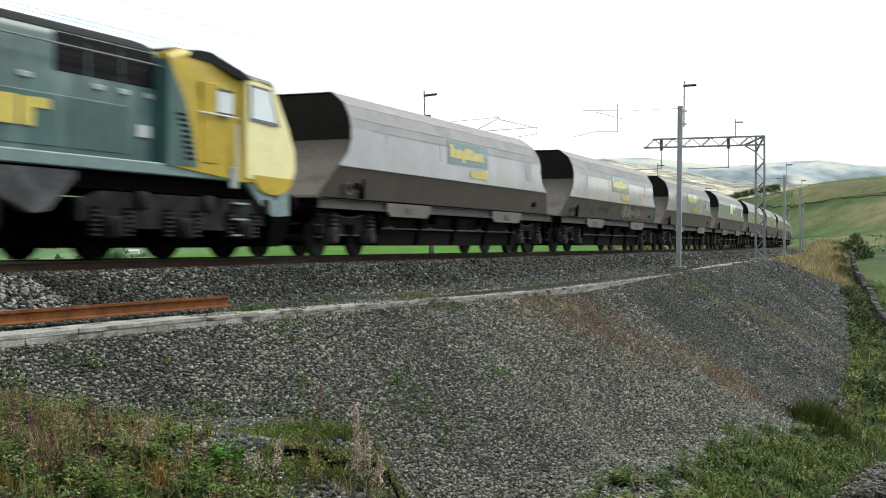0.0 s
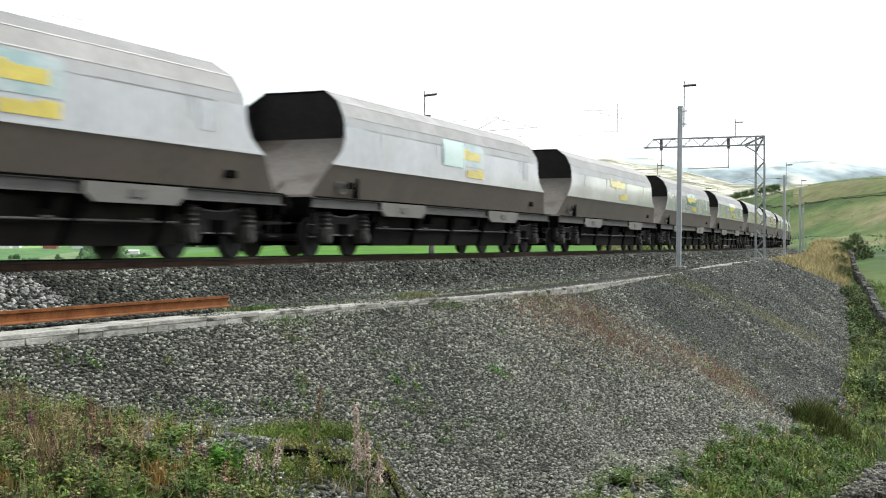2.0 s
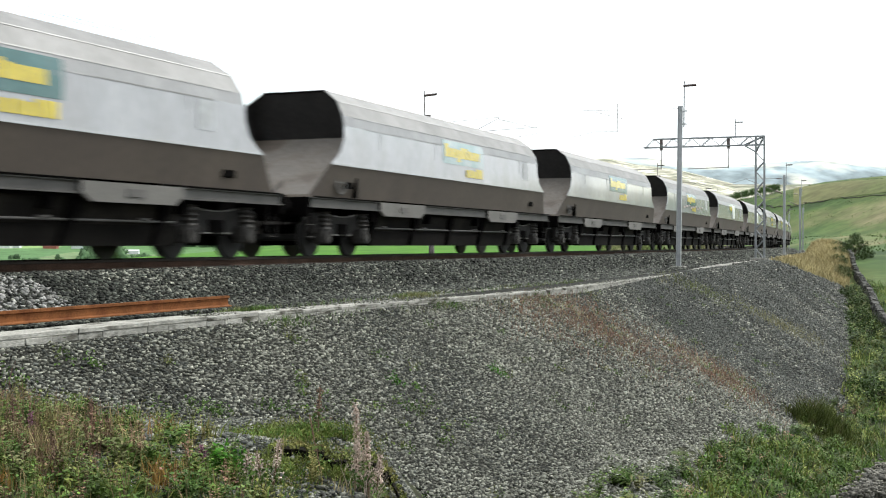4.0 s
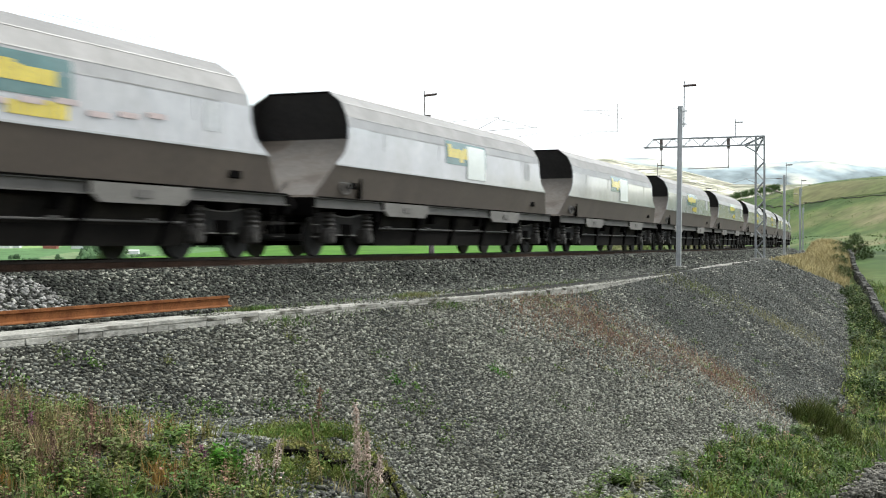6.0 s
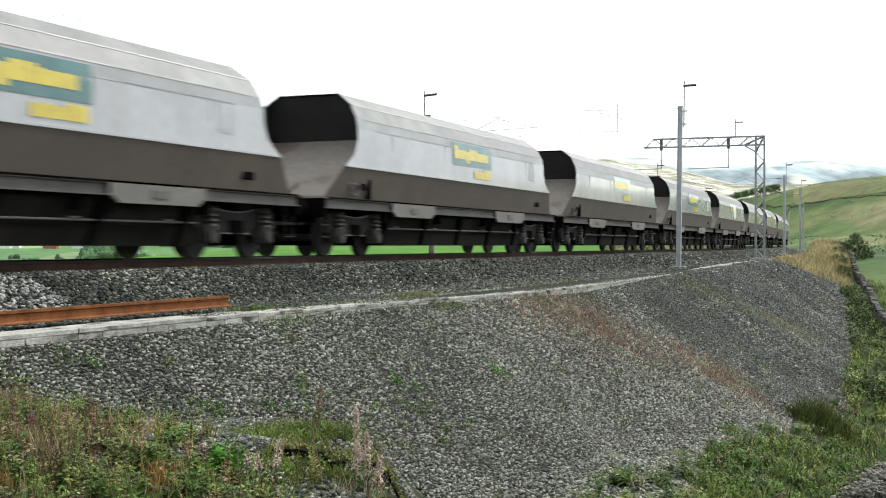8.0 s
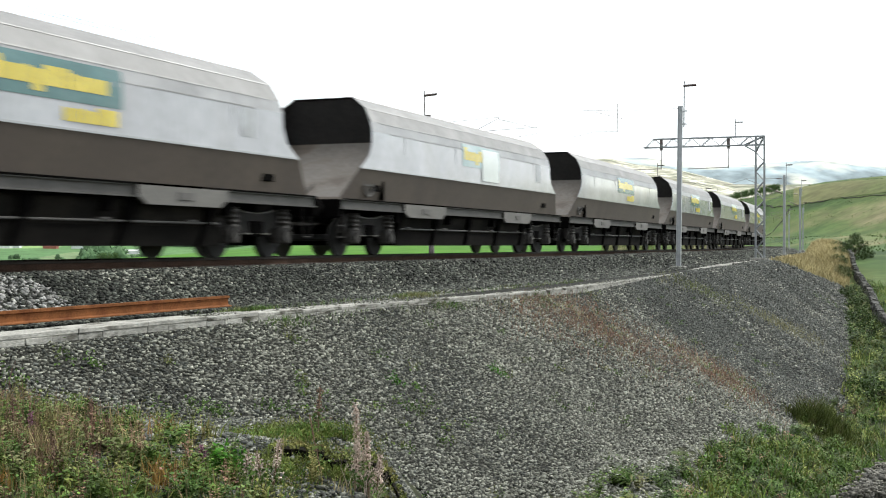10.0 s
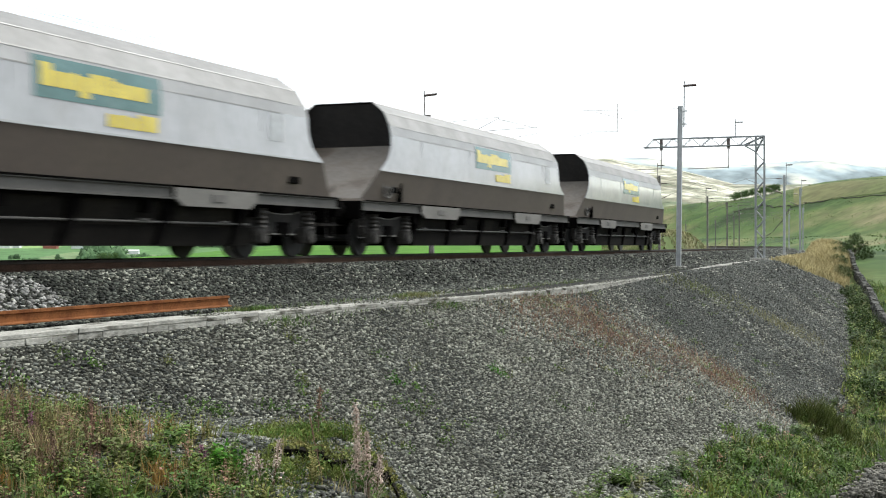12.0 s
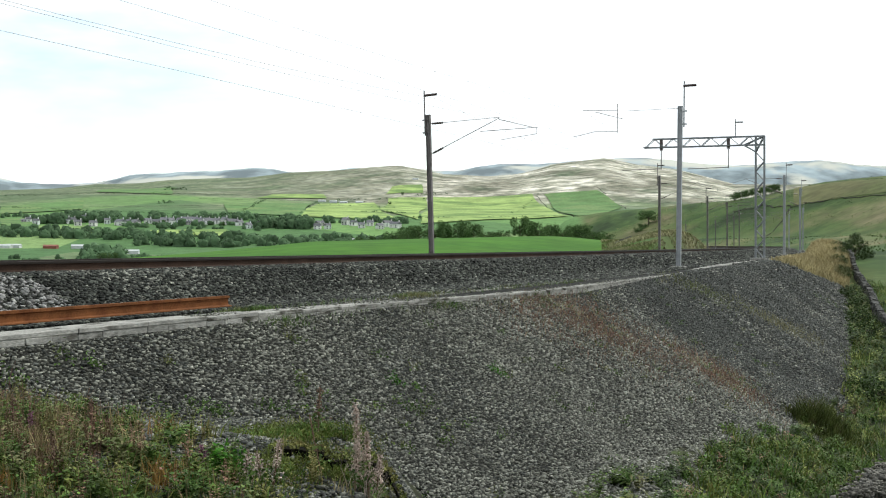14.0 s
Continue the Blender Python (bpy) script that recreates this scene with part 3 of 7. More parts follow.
# ------------------------------------------------------------ far fells
def fells(name, skyline, dist, colour, label, foot):
    m = bpy.data.materials.new(name + "_hazy_heath")
    m.use_nodes = True
    nt = m.node_tree
    b = nt.nodes["Principled BSDF"]
    b.inputs["Roughness"].default_value = 1.0
    b.inputs["Specular IOR Level"].default_value = 0.0
    co = nt.nodes.new("ShaderNodeNewGeometry")
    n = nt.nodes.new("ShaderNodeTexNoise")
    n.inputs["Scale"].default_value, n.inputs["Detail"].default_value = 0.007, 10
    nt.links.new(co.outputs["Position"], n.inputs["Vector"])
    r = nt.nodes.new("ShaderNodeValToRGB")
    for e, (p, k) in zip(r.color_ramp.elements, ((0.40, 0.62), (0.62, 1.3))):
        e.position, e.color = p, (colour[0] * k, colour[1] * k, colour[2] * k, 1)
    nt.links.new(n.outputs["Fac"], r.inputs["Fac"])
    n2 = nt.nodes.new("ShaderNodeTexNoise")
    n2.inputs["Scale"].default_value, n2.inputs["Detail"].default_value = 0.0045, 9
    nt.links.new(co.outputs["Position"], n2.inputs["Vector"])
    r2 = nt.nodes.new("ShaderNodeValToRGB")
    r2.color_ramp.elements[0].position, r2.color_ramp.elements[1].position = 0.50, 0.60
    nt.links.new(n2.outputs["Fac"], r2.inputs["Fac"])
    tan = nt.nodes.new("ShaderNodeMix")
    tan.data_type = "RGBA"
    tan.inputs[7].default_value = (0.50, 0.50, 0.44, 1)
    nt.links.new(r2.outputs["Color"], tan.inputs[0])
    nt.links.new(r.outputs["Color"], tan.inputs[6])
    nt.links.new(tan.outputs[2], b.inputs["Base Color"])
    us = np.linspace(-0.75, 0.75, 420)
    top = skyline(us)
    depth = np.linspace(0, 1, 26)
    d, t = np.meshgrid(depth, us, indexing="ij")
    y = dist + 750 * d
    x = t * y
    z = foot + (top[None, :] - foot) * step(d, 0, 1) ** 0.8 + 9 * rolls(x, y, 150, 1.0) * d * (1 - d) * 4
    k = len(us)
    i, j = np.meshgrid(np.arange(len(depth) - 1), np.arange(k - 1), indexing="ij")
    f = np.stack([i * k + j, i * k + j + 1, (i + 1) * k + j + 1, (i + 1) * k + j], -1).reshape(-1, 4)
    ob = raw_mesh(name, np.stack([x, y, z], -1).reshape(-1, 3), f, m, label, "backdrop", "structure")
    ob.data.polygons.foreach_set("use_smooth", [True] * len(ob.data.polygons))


FELL_U = (-0.8, -0.5, -0.364, -0.35, -0.29, -0.252, -0.225, -0.169, -0.143, -0.125, -0.036, -0.016, 0.015, 0.027, 0.045, 0.09, 0.132, 0.165, 0.193, 0.235, 0.303, 0.364, 0.5, 0.8)
FELL_Z = (270, 300, 247, 222, 219, 255, 262, 272, 282, 258, 286, 274, 264, 286, 292, 294, 308, 317, 302, 286, 306, 282, 250, 280)


def high_fells(u):
    z = sum(np.interp(u + d, FELL_U, FELL_Z) for d in (-0.009, -0.005, 0.0, 0.005, 0.009)) / 5
    return z + 1.2 * np.sin(u * 143) + 0.8 * np.sin(u * 311)


# Pale blue-grey base: the haze of distance is put into the colour.
fells("backdrop", high_fells, 3650, (0.27, 0.32, 0.335), "heather fells under a pale sky, haze put into their colour", 60)


# ------------------------------------------------------------ bank, ballast, tracks
SHOULDER = [(-11.5, -2.6), (-9.2, -1.4), (-7.6, -0.95), (-6.2, -0.92), (-5.35, -0.39), (-4.3, -0.36), (-1.7, -0.28), (1.3, -0.17), (1.75, -0.22), (2.75, -0.66), (3.1, -0.72), (4.55, -0.76), (4.75, -0.84)]
SLOPE_TOP, SLOPE = (4.75, -0.84), 0.67


def bank_z(lat):
    """The height of the bank's surface at lat metres from the near track's middle."""
    xs = [p[0] for p in SHOULDER]
    zs = [p[1] for p in SHOULDER]
    return np.where(np.asarray(lat) > SLOPE_TOP[0], SLOPE_TOP[1] - SLOPE * (np.asarray(lat) - SLOPE_TOP[0]), np.interp(lat, xs, zs))


def build_bank():
    lats = np.array(sorted([p[0] for p in SHOULDER] + list(np.arange(5.0, 14.5, 0.35))))
    ss = np.concatenate([np.arange(-300, -30, 6.0), np.arange(-30, 60, 0.5), np.arange(60, 140, 1.0), np.arange(140, 500, 5.0)])
    s, l = np.meshgrid(ss, lats, indexing="ij")
    x, y = on_line(s, l)
    z = bank_z(l) + 0.04 * rolls(x, y, 2.1, 2) * step(l, 4.8, 5.6)
    n, k = s.shape
    i, j = np.meshgrid(np.arange(n - 1), np.arange(k - 1), indexing="ij")
    f = np.stack([i * k + j, i * k + j + 1, (i + 1) * k + j + 1, (i + 1) * k + j], -1).reshape(-1, 4)
    raw_mesh("embankment", np.stack([x, y, z], -1).reshape(-1, 3), f, M_BALLAST, "grey stone embankment under the railway", "embankment", "structure")


build_bank()


def sweep(name, outline, lat, z, s0, s1, ds, material, parent=None, kind="", label="", category=""):
    """The outline of (x, z) swept along the line."""
    ss = np.arange(s0, s1 + 1e-6, ds)
    n, k = len(ss), len(outline)
    v = np.zeros((n, k, 3))
    for q, (ox, oz) in enumerate(outline):
        x, y = on_line(ss, lat + ox)
        v[:, q, 0], v[:, q, 1], v[:, q, 2] = x, y, z + oz
    i, j = np.meshgrid(np.arange(n - 1), np.arange(k), indexing="ij")
    j2 = (j + 1) % k
    f = np.stack([i * k + j, (i + 1) * k + j, (i + 1) * k + j2, i * k + j2], -1).reshape(-1, 4)
    bm = bmesh.new()
    vs = [bm.verts.new(p) for p in v.reshape(-1, 3)]
    for q in f:
        bm.faces.new([vs[c] for c in q])
    bm.faces.new([vs[c] for c in range(k)])
    bm.faces.new([vs[(n - 1) * k + c] for c in range(k)])
    ob = part(name, bm, material, parent)
    return tagged(ob, label, category, "", kind)


RAIL_WEB = [(-0.07, -0.159), (0.07, -0.159), (0.07, -0.147), (0.012, -0.13), (0.012, -0.045), (0.034, -0.034), (0.034, -0.006), (-0.034, -0.006), (-0.034, -0.034), (-0.012, -0.045), (-0.012, -0.13), (-0.07, -0.147)]
RAIL_CAP = [(-0.036, -0.040), (0.036, -0.040), (0.036, -0.006), (0.031, 0.0), (-0.031, 0.0), (-0.036, -0.006)]


def lean(lat):
    """The rail level at lat: the far track lies lower."""
    return -0.17 if lat < -1.7 else 0.0


def build_track(mid):
    track = empty("railway_track", "running rails on concrete sleepers in grey ballast", "track", "tracks", "structure")
    for side in (-GAUGE_HALF, GAUGE_HALF):
        rail = sweep("rail", RAIL_WEB, mid + side, lean(mid + side), -120, 480, 4.0, M_RAIL, track, label="rust-brown steel running rail")
        sweep("rail_head", RAIL_CAP, mid + side, lean(mid + side), -120, 480, 4.0, M_RAIL_TOP, rail, label="rail head, its shadow side put into the dark colour")
    bm = solid_box(-1.25, 1.25, -0.13, 0.13, -0.36, -0.162, bevel=0.02)
    first = part("sleeper", bm, M_SLEEPER, track)
    for i, s in enumerate(np.arange(-22, 150, 0.65)):
        ob = first if i == 0 else new("sleeper", first.data)
        ob.parent = track
        ob.matrix_basis = line_pose(s, mid, lean(mid))


build_track(0.0)
build_track(TRACK_2)


# ------------------------------------------------------------ cable trough, spare rail
def trough_lat(s):
    return np.interp(s, [-15, 0, 12, 25, 45, 75, 160], [4.45, 4.5, 4.75, 4.45, 3.9, 3.35, 3.2])


def trough_z(s):
    return -0.735 + np.interp(s, [-5, 0, 9, 26, 40], [0.0, -0.06, -0.125, -0.10, -0.02])


def build_trough():
    trough = empty("cable_trough", "pale concrete cable trough with slab lids beside the ballast", "cable trough", "", "structure")
    body = solid_box(-0.2, 0.212, -0.207, 0.207, -0.16, -0.009, bevel=0.006)
    lid = solid_box(-0.215, 0.215, -0.628, 0.628, -0.008, 0.05, bevel=0.008)
    base, cover = None, None
    s, i = -16.0, 0
    while s < 103:
        lat = float(trough_lat(s))
        turn = math.degrees(math.atan((float(trough_lat(s + 0.5)) - float(trough_lat(s - 0.5)))))
        r1, r2 = rng.uniform(-1, 1, 2)
        at = line_pose(s, lat + 0.006 * r1, float(trough_z(s)) + 0.003 * r2) @ pose(0, 0, 0, 0.25 * r1, 0.8 * r2, -turn + 0.5 * r1)
        if base is None:
            base, cover = part("trough_unit", body, M_CONCRETE, trough), part("trough_lid", lid, M_CONCRETE, trough)
            a, b = base, cover
            cover.matrix_basis = line_pose(-16.9, 4.45, -0.735)
        else:
            a = new("trough_unit", base.data)
            a.parent = trough
            b = new("trough_lid", cover.data) if i % 3 == 1 else None
        a.matrix_basis = at
        if b is not None and i:
            b.parent = trough
            b.matrix_basis = at @ pose(0.007 * r2, 0.003 * r1, 0.001 * r1, 0.2 * r2, 0.5 * r1, 0.35 * r2)
        s += 0.42
        i += 1


build_trough()
SPARE_END = -2.95
sweep("spare_rail", RAIL_WEB[:6] + [(0.034, 0.0), (-0.034, 0.0)] + RAIL_WEB[8:], 3.80, -0.50, -40, SPARE_END, 1.0, M_RUST, None, "", "rusty orange spare rail lying on the cess", "rail")


# ------------------------------------------------------------ hopper wagon
UPPER = [(0.80, 3.70, 6.74), (1.17, 3.43, 6.86), (1.345, 3.10, 6.93), (1.392, 2.87, 6.94), (1.40, 2.58, 6.95), (1.40, 2.30, 7.10), (1.40, 2.15, 7.32), (1.40, 2.0, 7.58)]
LOWER = [(1.40, 2.0, 7.58), (1.345, 1.80, 7.76), (1.28, 1.55, 7.99), (1.215, 1.30, 8.24)]


def build_bogie(parent, y):
    bogie = new("bogie")
    bogie.parent = parent
    bogie.location = (0, y, 0)
    tagged(bogie, "dusty cast steel freight bogie")
    for side in (-1, 1):
        bm = bmesh.new()
        prism_x(bm, [(-1.36, 0.52), (-1.36, 0.86), (-1.2, 0.94), (-0.74, 0.94), (-0.4, 0.885), (0.0, 0.868), (0.4, 0.885), (0.74, 0.94), (1.2, 0.94), (1.36, 0.86), (1.36, 0.52), (1.1, 0.52), (0.74, 0.64), (0.44, 0.47), (-0.44, 0.47), (-0.74, 0.64), (-1.1, 0.52)], side * 1.0 - 0.07, side * 1.0 + 0.07)
        part("side_frame", bm, M_BOGIE, bogie)
        # Pale strips carry the highlight along the frame's edges.
        bm = solid_box(side * 1.0 - 0.09, side * 1.0 + 0.1, -0.46, 0.46, 0.455, 0.485, bevel=0.006)
        for y0, z0, y1, z1 in ((-0.74, 0.945, -0.4, 0.89), (-0.4, 0.89, 0.0, 0.873), (0.0, 0.873, 0.4, 0.89), (0.4, 0.89, 0.74, 0.945)):
            tube(bm, (side * 1.06, y0, z0), (side * 1.06, y1, z1), 0.014, 6)
        part("frame_edge", bm, M_PLATE, bogie, "side frame edge, its pale highlight put into the colour")
        for ax in (-0.95, 0.95):
            stack = [(k / 8, 0.125 if k % 2 else 0.165) for k in range(9)]
            part("spring", turned(bmesh.new(), (side * 1.09, ax, 0.60), (side * 1.09, ax, 0.97), stack, 10), M_AXLE, bogie)
        for ax in (-0.95, 0.95):
            bm = solid_box(side * 1.06 - 0.13, side * 1.06 + 0.13, ax - 0.2, ax + 0.2, 0.28, 0.62, bevel=0.04)
            tube(bm, (side * 1.12, ax, 0.42), (side * 1.24, ax, 0.42), 0.13, 12)
            part("axle_box", bm, M_AXLE, bogie)
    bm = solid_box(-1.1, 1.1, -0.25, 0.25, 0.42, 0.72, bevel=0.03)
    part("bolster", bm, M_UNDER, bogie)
    # Added dark block that fills the shaded gap between the wheels.
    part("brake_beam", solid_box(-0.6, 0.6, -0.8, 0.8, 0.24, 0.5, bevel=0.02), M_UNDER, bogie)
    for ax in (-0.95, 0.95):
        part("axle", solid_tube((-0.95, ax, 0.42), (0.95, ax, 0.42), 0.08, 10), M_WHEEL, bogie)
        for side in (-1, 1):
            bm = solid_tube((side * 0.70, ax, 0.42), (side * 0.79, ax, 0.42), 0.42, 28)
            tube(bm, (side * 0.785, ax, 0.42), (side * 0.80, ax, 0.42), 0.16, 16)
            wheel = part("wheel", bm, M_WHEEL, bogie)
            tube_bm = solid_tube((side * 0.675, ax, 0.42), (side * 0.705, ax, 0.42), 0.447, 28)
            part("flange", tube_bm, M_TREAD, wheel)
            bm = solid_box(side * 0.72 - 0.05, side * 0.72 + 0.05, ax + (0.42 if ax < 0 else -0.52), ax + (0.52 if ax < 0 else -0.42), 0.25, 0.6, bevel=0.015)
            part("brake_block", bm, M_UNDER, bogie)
    return bogie


def build_wagon():
    wagon = empty("hopper_wagon", "silver bogie coal hopper wagon with grimy brown lower body", "freight wagon", "hopper wagons of the train")
    for side in (-1, 1):
        bm = bmesh.new()
        sheet(bm, [[(side * l, -y, z), (side * l, -y * 0.5, z), (side * l, 0, z), (side * l, y * 0.5, z), (side * l, y, z)] for l, z, y in UPPER[3:]], (-side * 0.025, 0, 0))
        upper = part("side_wall", bm, M_SILVER, wagon, "weathered silver upper side")
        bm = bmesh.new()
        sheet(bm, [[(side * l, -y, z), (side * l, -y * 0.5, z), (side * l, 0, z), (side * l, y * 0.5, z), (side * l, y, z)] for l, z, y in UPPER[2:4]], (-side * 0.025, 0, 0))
        part("side_band", bm, M_BAND, wagon, "silver band under the shoulder, darkened against sky light")
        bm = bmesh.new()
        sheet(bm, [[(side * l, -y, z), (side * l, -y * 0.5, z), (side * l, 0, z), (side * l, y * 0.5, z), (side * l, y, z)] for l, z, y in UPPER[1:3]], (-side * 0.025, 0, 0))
        shoulder = part("shoulder", bm, M_SHOULDER, wagon, "dusty sloping shoulder, its grey darkened against sky light")
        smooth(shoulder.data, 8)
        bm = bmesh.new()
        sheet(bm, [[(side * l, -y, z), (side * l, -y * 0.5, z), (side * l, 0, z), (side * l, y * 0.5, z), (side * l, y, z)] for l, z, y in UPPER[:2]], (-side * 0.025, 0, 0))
        part("top_coaming", bm, M_COAMING, wagon, "dusty sloping top edge of the side, darkened against sky light")
        for strip, z0, y in (("side_rail", 3.09, 6.5), ("belt_rail", 2.86, 5.9), ("edge_rail", 3.415, 6.78)):
            bm = bmesh.new()
            prof = sorted([(p[1], p[0]) for p in UPPER])
            rows = []
            for z in (z0, z0 + 0.022):
                l = float(np.interp(z, [p[0] for p in prof], [p[1] for p in prof])) + 0.008
                rows.append([(side * l, -y, z), (side * l, 0, z), (side * l, y, z)])
            sheet(bm, rows, (-side * 0.012, 0, 0))
            part(strip, bm, M_EDGE, upper, "worn pressed edge")
        for y in (-5.1, -1.7, 1.7, 5.1):
            part("seam_strip", solid_box(side * 1.39 - 0.012, side * 1.39 + 0.016, y - 0.025, y + 0.025, 2.45, 2.85), M_SILVER, upper)
        bm = bmesh.new()
        sheet(bm, [[(side * l, -y, z), (side * l, 0, z), (side * l, y, z)] for l, z, y in LOWER], (-side * 0.025, 0, 0))
        lower = part("lower_wall", bm, M_BROWN, wagon, "grimy brown sloping lower side")
        bm = bmesh.new()
        box(bm, side * 1.398 - 0.02, side * 1.398 + 0.012, -7.56, 7.56, 1.985, 2.02)
        part("bottom_edge", bm, M_SILVER, lower, "bright bent edge")
        for y in (-6.55, 6.55):
            # Black box stands in for a hole; the shade inside is its colour.
            bm = bmesh.new()
            box(bm, side * 1.26 - 0.06, side * 1.26 + 0.045, y - 0.22, y + 0.22, 1.50, 1.72, bevel=0.02)
            if y < 0:
                box(bm, side * 1.26 - 0.03, side * 1.26 + 0.09, y + 0.3, y + 0.36, 1.30, 1.75)
            part("valve_box", bm, M_UNDER, lower, "black box, a recess's shade put into its colour")
        # solebar in stepped lengths, with the deeper pale plates
        for y0, y1 in ((-8.42, -5.02), (-2.33, 2.33), (5.02, 8.42)):
            bm = bmesh.new()
            box(bm, side * 1.28 - 0.03, side * 1.28 + 0.03, y0, y1, 1.07, 1.235, bevel=0.008)
            box(bm, side * 1.33 - 0.13, side * 1.33 + 0.03, y0, y1, 1.235, 1.26)
            box(bm, side * 1.33 - 0.13, side * 1.33 + 0.02, y0, y1, 1.045, 1.07)
            part("solebar", bm, M_SILL, wagon)
        for y0, y1 in ((-5.02, -2.33), (2.33, 5.02)):
            bm = bmesh.new()
            prism_x(bm, [(y0, 1.25), (y1, 1.25), (y1, 1.08), (y1 - 0.25, 0.93), (y0 + 0.25, 0.93), (y0, 1.08)], side * 1.36 - 0.06, side * 1.36)
            plate = part("side_plate", bm, M_PLATE, wagon, "pale grey deep side plate")
            mid = (y0 + y1) / 2
            bm = solid_box(side * 1.365 - 0.012, side * 1.365 + 0.012, mid - 0.22, mid + 0.22, 1.03, 1.16)
            part("data_panel", bm, M_SILL, plate)
        for y in (-4.9, -2.5, -0.05, 2.4, 4.75):
            bm = prism_x(bmesh.new(), [(y - 0.16, 1.05), (y + 0.16, 1.05), (y + 0.13, 0.80), (y + 0.02, 0.70), (y - 0.26, 0.26), (y - 0.40, 0.26), (y - 0.13, 0.76)], side * 1.15 - 0.06, side * 1.15 + 0.05)
            part("door_strut", bm, M_UNDER, wagon)
        for y0, y1 in ((-8.42, -5.02), (-2.33, 2.33), (5.02, 8.42)):
            bm = bmesh.new()
            tube(bm, (side * 1.372, y0 + 0.06, 1.268), (side * 1.372, y1 - 0.09, 1.268), 0.015, 6)
            tube(bm, (side * 1.372, y1 - 0.09, 1.268), (side * 1.372, y1 - 0.05, 1.23), 0.02, 6)
            tube(bm, (side * 1.372, y1 - 0.05, 1.23), (side * 1.372, y1 - 0.06, 1.08), 0.02, 6)
            part("air_pipe", bm, M_UNDER, wagon, "black air pipe along the solebar")
        bm = bmesh.new()
        tube(bm, (side * 1.16, -5.0, 0.645), (side * 1.16, 5.0, 0.645), 0.02, 8)
        part("operating_shaft", bm, M_SILL, wagon, "dusty steel operating shaft")
        for y in (-4.4, -1.95, 1.7, 4.15):
            bm = solid_box(side * 1.16 - 0.03, side * 1.16 + 0.045, y - 0.1, y + 0.1, 0.655, 0.70, bevel=0.01)
            part("shaft_lever", bm, M_SILL, wagon, "worn lever on the operating shaft")
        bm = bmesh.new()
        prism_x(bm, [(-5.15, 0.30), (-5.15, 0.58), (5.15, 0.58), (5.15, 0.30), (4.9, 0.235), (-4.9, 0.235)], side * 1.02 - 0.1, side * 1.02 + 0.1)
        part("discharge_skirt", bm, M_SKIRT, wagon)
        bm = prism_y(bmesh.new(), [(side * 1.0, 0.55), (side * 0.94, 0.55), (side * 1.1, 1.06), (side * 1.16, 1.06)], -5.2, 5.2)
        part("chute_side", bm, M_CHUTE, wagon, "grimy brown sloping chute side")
        # Added dark screen that closes off daylight through the underframe.
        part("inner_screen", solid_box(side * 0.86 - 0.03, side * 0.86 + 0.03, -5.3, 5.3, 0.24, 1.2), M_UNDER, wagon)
        for yd in (-1, 1):
            bm = solid_tube((side * 0.87, yd * 8.40, 1.06), (side * 0.87, yd * 8.86, 1.06), 0.10, 14)
            tube(bm, (side * 0.87, yd * 8.84, 1.06), (side * 0.87, yd * 8.965, 1.06), 0.23, 20)
            part("buffer", bm, M_UNDER, wagon)
            bm = bmesh.new()
            for z in (0.42, 0.68):
                tube(bm, (side * 1.22, yd * 8.05, z), (side * 1.22, yd * 8.38, z), 0.015, 6)
            for y in (8.05, 8.38):
                tube(bm, (side * 1.22, yd * y, 0.42), (side * 1.22, yd * y, 1.08), 0.015, 6)
            part("step_ladder", bm, M_BOGIE, wagon)
        # handbrake wheel on its stand, at one end
        rim = bmesh.new()
        for k in range(16):
            a0, a1 = 2 * math.pi * k / 16, 2 * math.pi * (k + 1) / 16
            tube(rim, (side * 1.3, -6.95 + 0.25 * math.cos(a0), 1.62 + 0.25 * math.sin(a0)), (side * 1.3, -6.95 + 0.25 * math.cos(a1), 1.62 + 0.25 * math.sin(a1)), 0.024, 6)
        for k in range(3):
            a0 = math.pi * k / 3
            tube(rim, (side * 1.3, -6.95 - 0.24 * math.cos(a0), 1.62 - 0.24 * math.sin(a0)), (side * 1.3, -6.95 + 0.24 * math.cos(a0), 1.62 + 0.24 * math.sin(a0)), 0.015, 6)
        tube(rim, (side * 1.0, -6.95, 1.62), (side * 1.32, -6.95, 1.62), 0.04, 8)
        part("handbrake_wheel", rim, M_SILL, wagon, "grimy grey handbrake wheel")
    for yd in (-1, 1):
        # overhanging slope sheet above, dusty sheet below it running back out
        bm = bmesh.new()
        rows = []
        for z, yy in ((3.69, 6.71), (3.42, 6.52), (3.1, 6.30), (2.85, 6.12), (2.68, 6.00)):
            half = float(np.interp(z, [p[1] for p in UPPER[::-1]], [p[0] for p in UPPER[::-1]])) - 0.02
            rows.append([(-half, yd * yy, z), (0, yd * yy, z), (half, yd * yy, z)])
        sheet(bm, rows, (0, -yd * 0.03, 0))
        part("slope_sheet", bm, M_CANOPY, wagon, "rusty overhanging end sheet, its shade put into the colour")
        bm = bmesh.new()
        rows = []
        for z, yy in ((2.70, 6.01), (2.3, 6.5), (2.0, 6.95), (1.7, 7.4), (1.33, 8.0)):
            prof = sorted([(p[1], p[0]) for p in UPPER + LOWER])
            half = float(np.interp(z, [p[0] for p in prof], [p[1] for p in prof])) - 0.02
            rows.append([(-half, yd * yy, z), (0, yd * yy, z), (half, yd * yy, z)])
        sheet(bm, rows, (0, -yd * 0.03, 0))
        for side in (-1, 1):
            # Added thin sheet that carries the shade inside the end.
            shade_sheet = bmesh.new()
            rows = []
